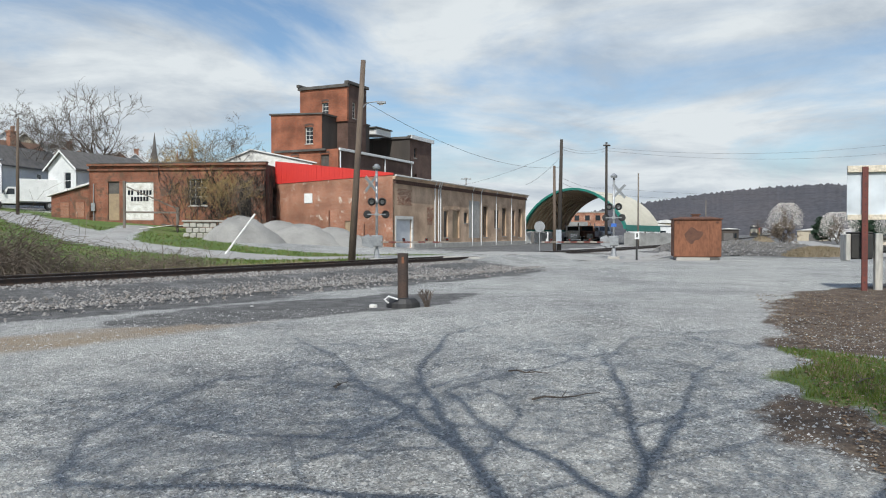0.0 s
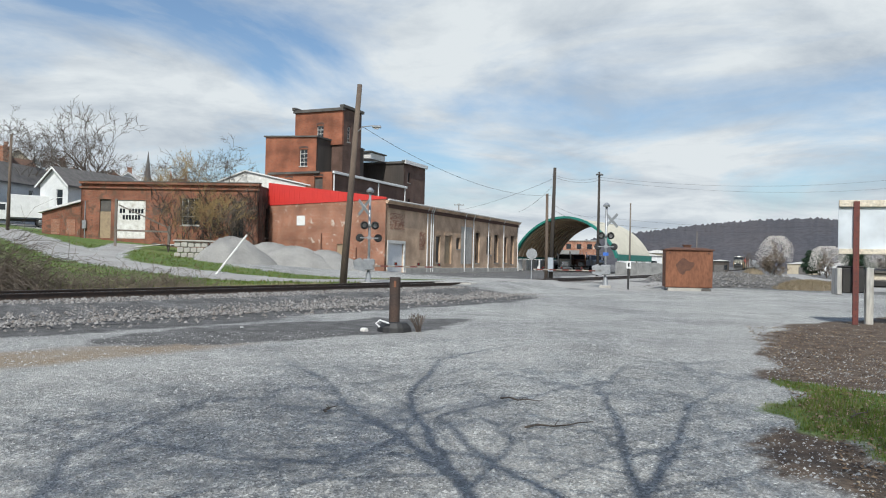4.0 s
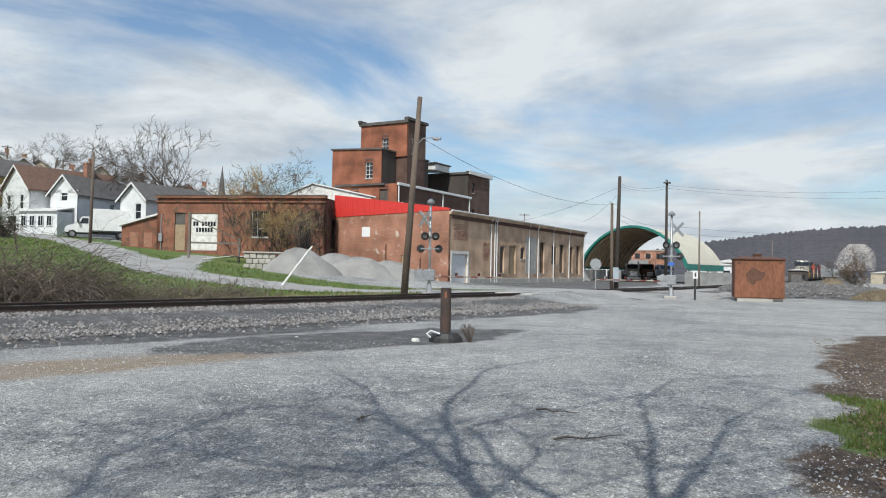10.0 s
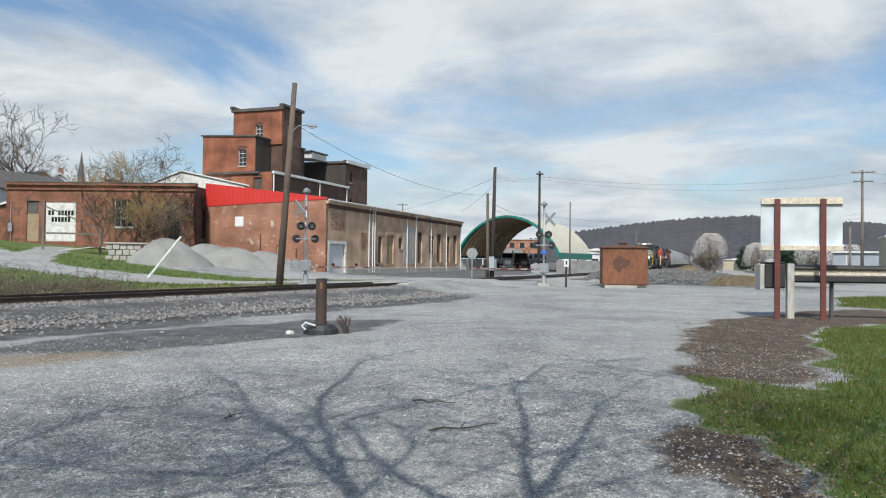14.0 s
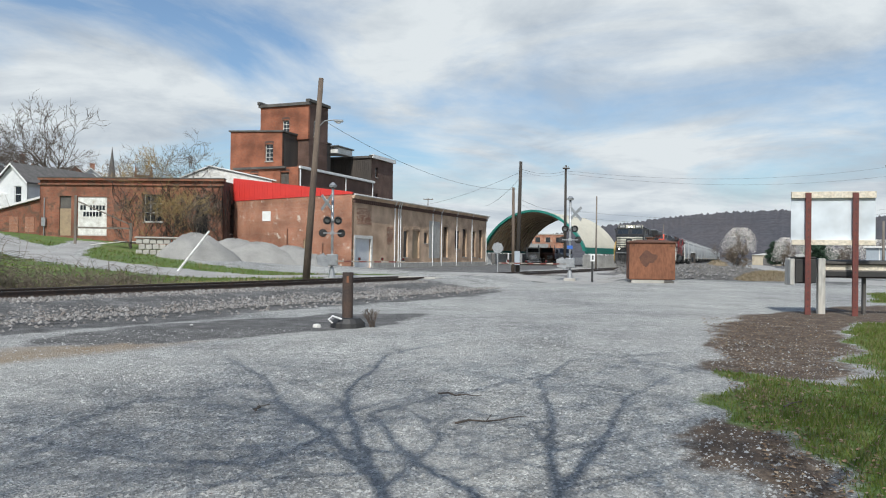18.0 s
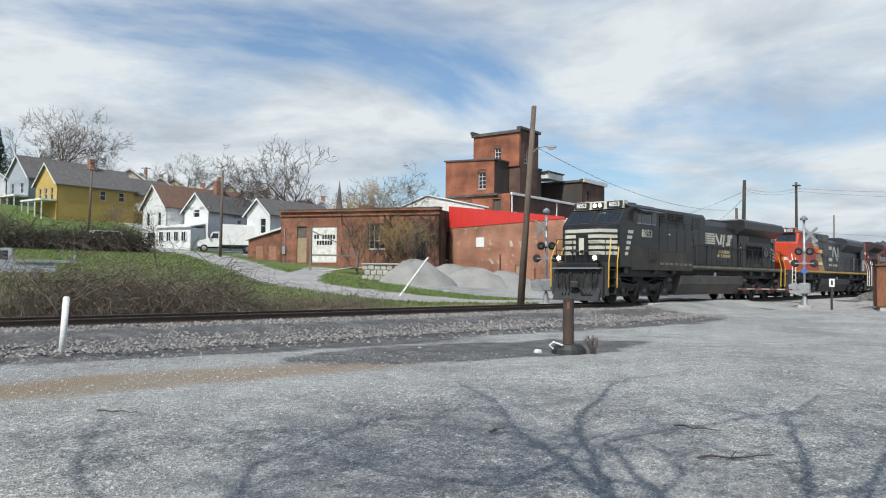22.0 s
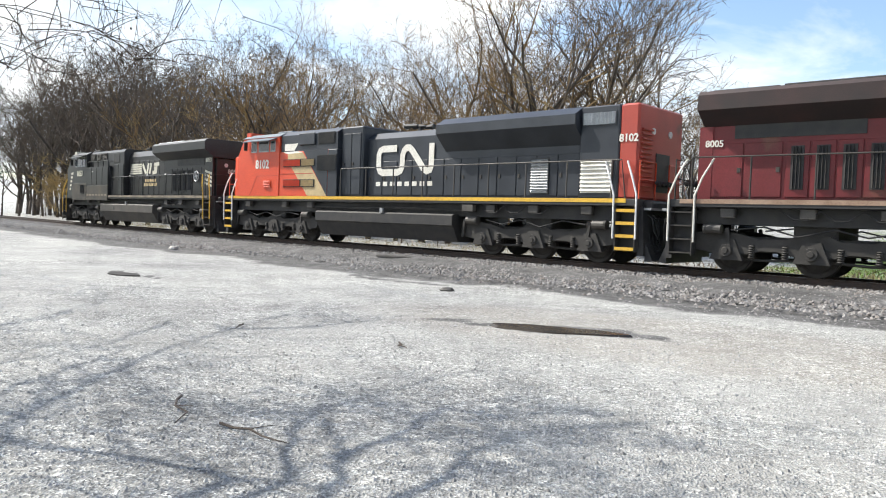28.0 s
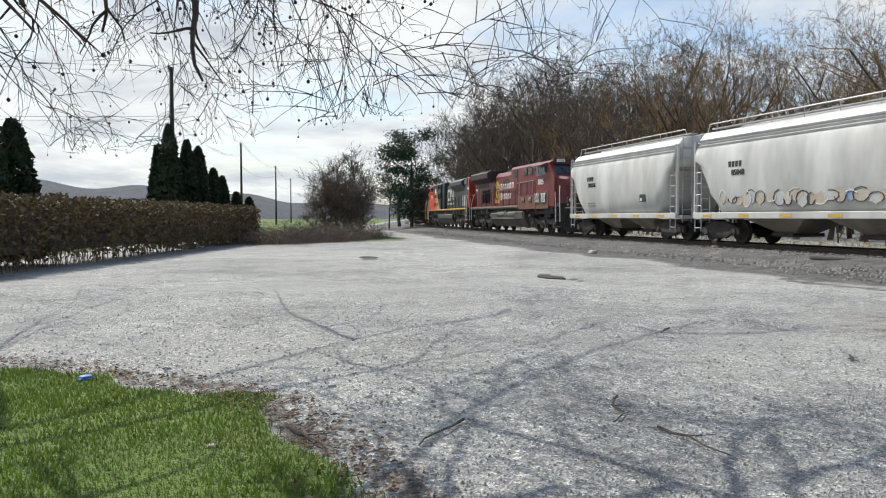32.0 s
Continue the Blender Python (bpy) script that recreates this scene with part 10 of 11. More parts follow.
def ge_loco(name, num, paint, accent, grime, rail_m, label, st, L=22.0):
    """Six-axle freight locomotive: nose, wide cab, flush equipment cabinets, narrow hood, overhanging radiator."""
    NUM[0] = num
    ob = thing(name, pose(0, 0, 0), label, "locomotive")
    deck = deck_z
    underframe(ob, L, st["sill"], accent, M_TANK, st["tank"])

    def ring(x, w, z1, b):
        return [(x, -w, deck - 0.15), (x, w, deck - 0.15), (x, w, z1 - b), (x, w - b * 1.5, z1), (x, -w + b * 1.5, z1), (x, -w, z1 - b)]
    part("nose", G().use(paint).loft([ring(-10.3, 0.85, 3.3, 0.1), ring(-10.15, 1.0, 3.42, 0.14), ring(-9.45, 1.5, 3.56, 0.12), ring(-8.9, 1.53, 3.6, 0.1)]), None, ob)
    part("nose_door", G().use(paint).box(-10.36, -0.35, deck, -10.305, 0.3, 3.1, c=0.02), None, ob)
    for s in (-1, 1):
        dl = part("ditch_light", G().use(M_BLACK).box(-10.72, s * 0.95 - 0.16, 1.9, -10.5, s * 0.95 + 0.16, 2.2, c=0.03), None, ob, "ditch light on the platform")
        part("lens", G().use(LAMP[0]).cyl((-10.72, s * 0.95, 2.05), (-10.745, s * 0.95, 2.05), 0.1, None, 14), None, dl, "round lamp lens")
    x1 = st["cab"]
    cab(ob, -9.6, x1, -8.75, deck - 0.15, 3.55, st.get("top", 4.68), paint, st.get("roof", paint), st["wins"], st.get("head", paint))
    xe = st["flush"]
    part("equipment_cab", G().use(paint).prism([(-1.32, deck), (1.32, deck), (1.32, 4.42), (1.2, 4.58), (-1.2, 4.58), (-1.32, 4.42)], x1, -0.55, "x"), None, ob, "full-height equipment hood")
    part("engine_hood", G().use(paint).prism([(-1.0, deck), (1.0, deck), (1.0, 4.1), (0.78, 4.42), (-0.78, 4.42), (-1.0, 4.1)], -0.55, 4.4, "x"), None, ob)
    part("radiator_cab", G().use(paint).prism([(-1.08, deck), (1.08, deck), (1.08, 3.9), (-1.08, 3.9)], 4.4, 9.75, "x"), None, ob)
    w0, w1 = st["wing_x"]
    wing = [(-1.09, 3.75), (1.09, 3.75), (1.6, 4.12), (1.6, 4.5), (1.5, 4.6), (-1.5, 4.6), (-1.6, 4.5), (-1.6, 4.12)]
    rad = part("radiator_wing", G().use(st.get("wing", paint)).prism(wing, w0, w1, "x"), None, ob, "overhanging radiator section")
    part("radiator_screen", G().use(M_STEEL if st.get("tin") else M_BLACK).box(w0 + 0.1, -1.3, 4.6, w0 + 3.1, 1.3, 4.68, c=0.02), None, rad)
    part("radiator_screen", G().use(M_BLACK).box(w0 + 3.2, -1.3, 4.6, w1 - 0.25, 1.3, 4.66, c=0.02), None, rad)
    part("end_hood", G().use(paint).box(9.75, -0.9, deck, 9.9, 0.9, 3.7, c=0.02), None, ob)
    for y in (-0.4, 0.4):
        part("rear_light", G().use(M_LENS_WHITE).cyl((9.9, y, 3.4), (9.93, y, 3.4), 0.1, None, 12), None, ob)
    part("exhaust_stack", G().use(M_DULLBLACK).box(2.5, -0.35, 4.42, 3.5, 0.35, 4.6, c=0.04), None, ob)
    part("roof_hatch", G().use(paint).box(-5.6, -0.9, 4.58, -1.0, 0.9, 4.63, c=0.02), None, ob)
    part("horn_bar", G().use(M_BLACK).box(0.1, -0.06, 4.4, 0.2, 0.06, 4.6), None, ob)
    for k, y in enumerate((-0.2, 0.0, 0.2)):
        part("horn", G().use(M_BLACK).cyl((-0.1, y, 4.63), (0.5 - k * 0.1, y, 4.63), 0.04, 0.1, 8), None, ob)
    for s in (-1, 1):
        lower = part("side_cabinet", G().use(paint).box(x1 + 0.003, s * 1.322, deck - 0.3, xe, s * 1.53, st["cab_z"]), None, ob, "flush side cabinet")
        n = 4
        for i in range(n):
            w = (xe - x1) / n
            part("cabinet_door", G().use(paint).box(x1 + i * w + 0.04, s * 1.531, 2.5, x1 + (i + 1) * w - 0.04, s * 1.548, st["cab_z"] - 0.08, c=0.006), None, lower)
        part("lower_panel", G().use(grime).box(x1 + 0.05, s * 1.531, deck - 0.29, xe - 0.02, s * 1.552, 2.46, c=0.006), None, lower, "road-grimed lower panel")
        part("cab_skirt", G().use(grime).box(-8.6, s * 1.531, deck - 0.3, x1 - 0.03, s * 1.55, 2.62, c=0.006), None, ob, "road-grimed panel under the cab")
        for a, b, z0, z1 in st["upper"]:
            louvre(ob, a, b, z0, z1, s * 1.322, M_BLACK, st.get("louvre", M_TANK))
        part("blower_screen", G().use(M_BLACK).box(-2.05, s * 1.322, 3.8, -1.2, s * 1.345, 4.36, c=0.01), None, ob, "black blower screen")
        hood_doors(ob, -2.1, -0.6, deck + 0.08, 3.7, s * 1.322, 2, paint)
        hood_doors(ob, -0.45, 4.3, deck + 0.08, 3.85, s * 1.0, 7, paint)
        hood_doors(ob, 4.6, 5.4, deck + 0.08, 3.3, s * 1.08, 1, paint)
        hood_doors(ob, 5.45, 7.75, deck + 0.08, 3.3, s * 1.08, 4, paint, M_BLACK)
        hood_doors(ob, 7.8, 9.7, deck + 0.08, 3.3, s * 1.08, 2, paint)
        part("radiator_intake", G().use(M_BLACK).box(6.0, s * 1.08, 3.42, 9.0, s * 1.1, 3.8), None, rad, "dark air intake under the wing")
        part("end_post", G().use(paint).box(9.55, s * 1.08, deck, 9.9, s * 1.12, 3.75), None, ob)
        writing(ob, num, 0.5, side(s * 1.556, st["num_x"], 3.24), st["num"], "number", "road number")
        z = deck + 1.08
        rail_line(ob, [(-2.0, s * 1.46, z), (9.9, s * 1.46, z), (10.15, s * 1.46, z - 0.25), (10.15, s * 1.46, deck)], [(-2.0 + k * 1.49, s * 1.46, z) for k in range(9)], rail_m, deck, label="walkway handrail")
    end_gear(ob, L, st["grab"], rail_m, st.get("step"))
    return ob


def band(parent, poly, y, material, name, label="", d=0.006):
    """A painted shape on a flank, a hair proud of it."""
    s = 1 if y > 0 else -1
    return part(name, G().use(material).prism(poly, y, y + d * s), None, parent, label)


def build_ns():
    LAMP[0] = M_LIGHT
    ob = ge_loco("black_locomotive", "8053", M_NS, M_DUSTEDGE, M_NSGRIME, M_NS, "black freight locomotive with cream nose stripes and lit headlights",
                 {"sill": M_NS, "tank": (-3.7, 3.9), "cab": -6.05, "flush": -2.45, "cab_z": 3.62, "wins": ((-8.15, -7.72), (-7.62, -6.82), (-6.74, -6.32)), "head": M_NSWHITE, "wing_x": (4.0, 10.0), "tin": True,
                  "upper": [(-5.75, -5.0, 4.0, 4.45), (-4.75, -4.0, 4.0, 4.45), (-3.85, -3.1, 4.0, 4.45)], "num": M_NSWHITE, "num_x": -7.2, "louvre": M_TRUCKIRON, "grab": M_YELLOW})
    for s in (-1, 1):
        for k in range(5):
            z = 2.2 + k * 0.25
            end = -8.95 + k * 0.12
            g = G().use(M_NSWHITE).add([(-10.31, 0, z), (-10.31, s * 0.87, z), (-10.16, s * 1.012, z), (-9.46, s * 1.512, z), (end, s * 1.545, z), (end + 0.07, s * 1.545, z + 0.15), (-9.46, s * 1.512, z + 0.15), (-10.16, s * 1.012, z + 0.15), (-10.31, s * 0.87, z + 0.15), (-10.31, 0, z + 0.15)], [(0, 1, 8, 9), (1, 2, 7, 8), (2, 3, 6, 7), (3, 4, 5, 6)])
            part("nose_stripe", g, None, ob, "cream stripe")
        fx = (lambda q: q) if s < 0 else (lambda q: 3.3 - q)
        y = s * 1.031
        for k in range(5):
            z = 3.1 + k * 0.125
            band(ob, [(fx(-0.4 + k * 0.05), z), (fx(1.3 - k * 0.02), z), (fx(1.34 - k * 0.02), z + 0.095), (fx(-0.36 + k * 0.05), z + 0.095)], y, M_NSWHITE, "flank_stripe", "cream flank stripe")
        # emblem: a few worn cream strokes
        for a, b, c, d in ((1.4, 3.66, 1.85, 3.12), (2.0, 3.1, 2.2, 3.68), (2.35, 3.1, 2.55, 3.68), (2.75, 3.14, 3.3, 3.2), (2.95, 3.36, 3.35, 3.4), (2.95, 3.58, 3.6, 3.62)):
            o = Vector((c - a, 0, d - b)).normalized()
            nx, nz = -o.z * 0.1, o.x * 0.1
            q = [(a - nx, b - nz), (c - nx, d - nz), (c + nx, d + nz), (a + nx, b + nz)]
            band(ob, [(fx(p), z) for p, z in q], y, M_NSWHITE, "emblem_bar", "cream emblem stroke")
        for z, n, a0, w in ((2.63, 7, 1.75, 1.5), (2.4, 8, 1.62, 1.75)):
            for q in range(n):
                a = a0 + q * w / n
                band(ob, [(fx(a), z), (fx(a + w / n * 0.72), z), (fx(a + w / n * 0.72 + 0.04), z + 0.17), (fx(a + 0.04), z + 0.17)], y, M_CNTAN, "lettering_bar")
        for k in range(7):
            band(ob, [(-5.95 + k * 0.5, deck_z - 0.03), (-5.6 + k * 0.5, deck_z - 0.03), (-5.6 + k * 0.5, deck_z + 0.08), (-5.95 + k * 0.5, deck_z + 0.08)], s * 1.553, M_DUSTEDGE, "dusty_stripe", "faded tan stripe")
        writing(ob, "8053", 0.3, side(s * 1.125, 9.5 if s < 0 else 9.5, 3.62), M_NSWHITE)
        for k in range(4):
            band(ob, [(9.15, 2.45 + k * 0.2), (9.85, 2.3 + k * 0.2), (9.85, 2.41 + k * 0.2), (9.15, 2.56 + k * 0.2)], s * 1.122, M_NSWHITE, "rear_stripe", "cream rear stripe")
        louvre(ob, -7.0, -6.4, 2.0, 2.55, s * 1.551, M_BLACK, M_TRUCKIRON, vertical=True)
        part("brake_wheel", G().use(M_STEEL).tube([(8.3 + 0.25 * math.cos(q * 0.524), s * 1.17, 2.85 + 0.25 * math.sin(q * 0.524)) for q in range(13)], 0.03), None, ob, "grey handbrake wheel")
        for q in range(3):
            part("wheel_spoke", G().use(M_STEEL).cyl((8.3 - 0.24 * math.cos(q * 1.05), s * 1.17, 2.85 - 0.24 * math.sin(q * 1.05)), (8.3 + 0.24 * math.cos(q * 1.05), s * 1.17, 2.85 + 0.24 * math.sin(q * 1.05)), 0.02, None, 5), None, ob)
        # raised railing along the upper grilles
        rail_line(ob, [(-6.0, s * 1.5, 3.95), (-2.5, s * 1.5, 3.95), (-2.2, s * 1.46, 3.0)], [(-5.9 + k * 0.85, s * 1.5, 3.95) for k in range(5)], M_NS, 3.6, 0.024, "railing over the side cabinet")
        for k in range(6):
            part("white_plate", G().use(M_WHITE).box(-5.1 + k * 2.4, s * (1.5485 if k < 1 else 1.346 if k < 2 else 1.115), 3.3 if k < 2 else 3.0, -4.92 + k * 2.4, s * (1.553 if k < 1 else 1.35 if k < 2 else 1.12), 3.35 if k < 2 else 3.05), None, ob)
    writing(ob, "8053", 0.3, pose(9.905, 0.0, 3.1, 90, 0, 90), M_NSWHITE)
    part("nose_shape", G().use(M_NSWHITE).box(-10.38, -0.16, 2.2, -10.361, 0.1, 2.95), None, ob, "cream shape on the nose door")
    return ob


def build_cp():
    LAMP[0] = M_LENS_WHITE
    ob = ge_loco("maroon_locomotive", "8005", M_CPRED, M_CPEDGE, M_CPGRIME, M_FRAME, "faded maroon freight locomotive running hood first, soot-streaked",
                 {"sill": M_BLACK, "tank": (-3.9, 3.9), "cab": -6.3, "flush": -2.7, "cab_z": 3.4, "wins": ((-8.24, -7.75), (-7.6, -6.95), (-6.87, -6.42)), "wing_x": (4.7, 9.8), "wing": M_CPSOOT, "top": 4.62,
                  "upper": [(-4.15, -3.35, 3.85, 4.4), (-5.2, -4.4, 3.85, 4.4), (-5.9, -5.35, 4.12, 4.4)], "num": M_CNWHITE, "num_x": -7.3, "louvre": M_BLACK, "grab": M_CNWHITE})
    for s in (-1, 1):
        y = s * 1.031
        fx = (lambda q: q) if s > 0 else (lambda q: 1.5 - q)
        # two lines of lettering as plain bars
        for z, hgt, n, xa, xb in ((3.12, 0.4, 8, 2.95, -1.4), (2.38, 0.42, 7, 2.95, -0.15)):
            for k in range(n):
                w = (xa - xb) / n
                a, big = xa - k * w, 0.1 if k == 0 else 0.0
                zz = z - big * 0.5
                if a - w * 0.36 > -0.5:
                    yy = y
                else:
                    yy = s * 1.353
                b_, zt_, e = a - w * 0.66, z + hgt + big * 0.5, 0.1
                arch_ = [(a, zz), (a - e, zz), (a - e, zt_ - e), (b_ + e, zt_ - e), (b_ + e, zz), (b_, zz), (b_, zt_), (a, zt_)]
                v = [(fx(p), q, r_) for q in (yy, yy + 0.006 * s) for p, r_ in arch_]
                part("lettering_bar", G().use(M_CNWHITE).add(v, [(0, 1, 2, 7), (2, 3, 6, 7), (3, 4, 5, 6), (8, 9, 10, 15), (10, 11, 14, 15), (11, 12, 13, 14)]), None, ob, "plain white lettering shape")
        cx = 3.88
        n = 24
        v = [(cx + math.cos(6.2832 * i / n) * r, y, 2.98 + math.sin(6.2832 * i / n) * r * 1.02) for r in (0.66, 0.8) for i in range(n)]
        v += [(p[0], y + 0.006 * s, p[2]) for p in v]
        f = []
        for i in range(n):
            k = (i + 1) % n
            f += [(i, k, n + k, n + i), (2 * n + i, 2 * n + k, 3 * n + k, 3 * n + i)]
        part("gold_ring", G().use(M_CPGOLD).add(v, f), None, ob, "worn gold ring emblem")
        band(ob, [(cx - 0.38, 3.2), (cx + 0.38, 3.2), (cx + 0.42, 3.5), (cx + 0.1, 3.72), (cx - 0.3, 3.68), (cx - 0.44, 3.45)], y, M_CPGOLD, "gold_crest", "worn gold crest")
        band(ob, [(cx - 0.36, 2.6), (cx, 2.42), (cx + 0.36, 2.6), (cx + 0.4, 3.12), (cx - 0.4, 3.12)], y, M_CPGOLD, "gold_shield", "worn gold shield")
        band(ob, [(cx - 0.62, 2.12), (cx + 0.62, 2.12), (cx + 0.66, 2.34), (cx - 0.66, 2.34)], y, M_CPGOLD, "gold_scroll")
        for i in range(2):
            louvre(ob, -8.25 + i * 1.12, -7.4 + i * 1.12, 1.93, 2.55, s * 1.551, M_TANK, M_STEEL, 9)
        for k in (-5.6, -4.2):
            louvre(ob, k, k + 0.6, 2.05, 2.35, s * 1.553, M_CPGRIME, M_CPEDGE, 4)
        rail_line(ob, [(-6.2, s * 1.58, 3.42), (-2.75, s * 1.58, 3.36), (-2.1, s * 1.46, deck_z + 1.08)], [(-5.9, s * 1.58, 3.4), (-4.6, s * 1.58, 3.39), (-3.2, s * 1.58, 3.37)], M_STEEL, 2.6, 0.024, "steel rail along the side cabinet")
        for k in (0.62, -1.73):
            tk = part("air_tank", G().use(M_TANK).cyl((k, s * 1.28, 1.2), (k + 1.85, s * 1.28, 1.2), 0.26, None, 16), None, ob, "grey air reservoir")
            for q in (0.35, 1.5):
                part("tank_strap", G().use(M_FRAME).cyl((k + q, s * 1.28, 1.2), (k + q + 0.06, s * 1.28, 1.2), 0.27, None, 16), None, tk)
        part("filter_box", G().use(M_TANK).box(-3.7, s * 1.2, 0.9, -1.95, s * 1.55, 1.42, c=0.03), None, ob, "grey box ahead of the tank")
        part("tank_ledge", G().use(M_STEEL).box(-3.8, s * 1.5, 0.93, 3.8, s * 1.53, 0.97), None, ob)
        part("soot_panel", G().use(M_CPSOOT).box(0.95, s * 1.031, 3.3, 2.2, s * 1.036, 3.85), None, ob, "patch of soot below the stack")
        writing(ob, "8005", 0.24, side(s * 1.125, 9.5, 3.3), M_CNWHITE)
    part("nose_shape", G().use(M_CNWHITE).box(-10.38, 0.15, 2.4, -10.361, 0.55, 2.9), None, ob, "white shape on the nose")
    ob["turned"] = 1
    return ob


def build_cn():
    LAMP[0] = M_LENS_WHITE
    NUM[0] = "8102"
    L = 22.3
    ob = thing("red_black_locomotive", pose(0, 0, 0), "red-nosed blue-black freight locomotive with tan and white slashes", "locomotive")
    deck = deck_z
    underframe(ob, L, M_BLACK, M_YELLOW, M_BLACK, (-3.7, 3.8), (0.36, 1.3), (-10.3, 10.3))

    def ring(x, w, z1, b):
        return [(x, -w, deck), (x, w, deck), (x, w, z1 - b), (x, w - b * 1.5, z1), (x, -w + b * 1.5, z1), (x, -w, z1 - b)]
    part("nose", G().use(M_CNRED).loft([ring(-10.45, 1.1, 3.64, 0.06), ring(-10.35, 1.16, 3.7, 0.08), ring(-9.6, 1.5, 3.66, 0.06), ring(-9.2, 1.53, 3.66, 0.06)]), None, ob, "angular red-orange nose")
    part("nose_top", G().use(M_TANK).box(-10.25, -0.95, 3.66, -9.55, 0.95, 3.76, c=0.04), None, ob, "grey non-slip nose top")
    part("nose_door", G().use(M_CNRED).box(-10.5, -0.95, deck, -10.455, -0.35, 3.3, c=0.02), None, ob)
    nl = part("nose_light", G().use(M_BLACK).box(-10.54, -0.16, 3.0, -10.456, 0.16, 3.45, c=0.02), None, ob)
    for z in (3.12, 3.32):
        part("lens", G().use(M_LENS_WHITE).cyl((-10.54, 0, z), (-10.555, 0, z), 0.08, None, 12), None, nl)
    for k in range(5):
        part("nose_slat", G().use(M_CNRED).box(-10.5, 0.3, 2.05 + k * 0.3, -10.456, 1.0, 2.13 + k * 0.3), None, ob)
    cab(ob, -9.5, -6.3, -9.02, deck, 3.66, 4.64, M_CNRED, M_CNROOF, ((-8.44, -8.0), (-7.85, -7.05), (-6.95, -6.58)), M_CNRED, (3.76, 4.24))
    part("equipment_section", G().use(M_CNRED).box(-6.3, -1.5, deck, -3.0, 1.5, 3.72, c=0.02), None, ob, "red equipment section")
    part("equipment_rear", G().use(M_CNBLACK).box(-3.0, -1.5, deck, -2.42, 1.5, 3.72, c=0.02), None, ob)
    part("equipment_upper", G().use(M_CNBLACK).prism([(-1.46, 3.73), (1.46, 3.73), (1.46, 4.4), (1.15, 4.6), (-1.15, 4.6), (-1.46, 4.4)], -6.24, -2.45, "x"), None, ob)
    part("blower_housing", G().use(M_CNBLACK).box(-2.42, -1.3, deck, -1.1, 1.3, 4.57, c=0.05), None, ob)
    part("engine_hood", G().use(M_CNBLACK).prism([(-1.05, deck), (1.05, deck), (1.05, 4.05), (0.75, 4.3), (-0.75, 4.3), (-1.05, 4.05)], -1.1, 8.55, "x"), None, ob)
    rad = part("radiator_wing", G().use(M_CNBLACK).prism([(-1.06, 3.45), (1.06, 3.45), (1.6, 4.0), (1.6, 4.3), (1.2, 4.54), (-1.2, 4.54), (-1.6, 4.3), (-1.6, 4.0)], 3.0, 8.6, "x"), None, ob, "flared radiator section")
    part("fan_hatch", G().use(M_CNROOF).box(3.2, -0.9, 4.54, 8.4, 0.9, 4.6, c=0.03), None, rad)
    part("rear_box", G().use(M_CNBLACK).box(8.6, -1.3, deck, 9.9, 1.3, 4.52, c=0.04), None, ob)
    # hood end in the dimmed red, shade painted in
    rear = part("rear_end", G().use(M_CNRED_SHADE).box(9.9, -1.3, deck, 10.5, 1.3, 4.52, c=0.06), None, ob, "red hood end with its shade painted into the red")
    for k in range(14):
        part("end_slat", G().use(M_CNRED_SHADE).box(10.5, -1.15, 2.1 + k * 0.13, 10.56, -0.55, 2.15 + k * 0.13), None, rear)
    part("end_louvre", G().use(M_BLACK).box(10.505, -0.3, 2.1, 10.525, 0.5, 3.2), None, rear)
    for y in (-0.5, 0.5):
        part("rear_light", G().use(M_LENS_WHITE).cyl((10.5, y, 3.8), (10.53, y, 3.8), 0.1, None, 12), None, rear)
    for s in (-1, 1):
        y = s * 1.501
        # slashes across the equipment section
        band(ob, [(-6.06, 3.72), (-5.02, 3.72), (-4.65, 3.66), (-5.7, 3.62)], y, M_CNWHITE, "slash", "white slash")
        band(ob, [(-5.7, 3.62), (-4.65, 3.66), (-3.01, deck + 0.02), (-4.29, deck + 0.02), (-5.7, 3.36)], y, M_CNTAN, "slash", "tan slash")
        band(ob, [(-4.63, 3.72), (-3.0, 3.72), (-3.0, deck + 0.02), (-2.995, deck)], y, M_CNBLACK, "dark_field")
        band(ob, [(-5.98, 3.76), (-5.3, 3.76), (-5.05, 4.05), (-5.98, 4.05)], s * 1.461, M_CNWHITE, "slash", "white slash")
        for z0, z1 in ((3.08, 3.4), (2.24, 2.56)):
            louvre(ob, -5.98, -4.75, z0, z1, s * 1.508, M_TRUCKIRON, M_CNRED, 15, True)
            louvre(ob, -4.72, -3.82, z0, z1, s * 1.508, M_TRUCKIRON, M_CNTAN, 11, True)
        part("panel_seam", G().use(M_CNRED_SHADE).box(-6.26, s * 1.501, 2.78, -3.9, s * 1.51, 2.81), None, ob)
        louvre(ob, -3.68, -2.44, 2.88, 3.52, s * 1.51, M_BLACK, M_TANK, 11, True)
        louvre(ob, -3.68, -2.6, 3.95, 4.42, s * 1.461, M_BLACK, M_TANK, 10, True)
        part("intake_box", G().use(M_CNBLACK).box(-4.95, s * 1.461, 3.95, -3.85, s * 1.53, 4.45, c=0.05), None, ob)
        hood_doors(ob, -2.3, -1.2, deck + 0.1, 4.3, s * 1.302, 2, M_CNBLACK)
        hood_doors(ob, -1.0, 8.5, deck + 0.08, 3.2, s * 1.05, 12, M_CNBLACK)
        louvre(ob, 6.7, 7.4, 2.0, 3.1, s * 1.082, M_BLACK, M_STEEL)
        louvre(ob, 8.66, 9.75, 2.0, 3.0, s * 1.302, M_BLACK, M_CNWHITE, 8)
        louvre(ob, 8.66, 9.8, 3.95, 4.35, s * 1.302, M_CNBLACK, M_STEEL, 8, True)
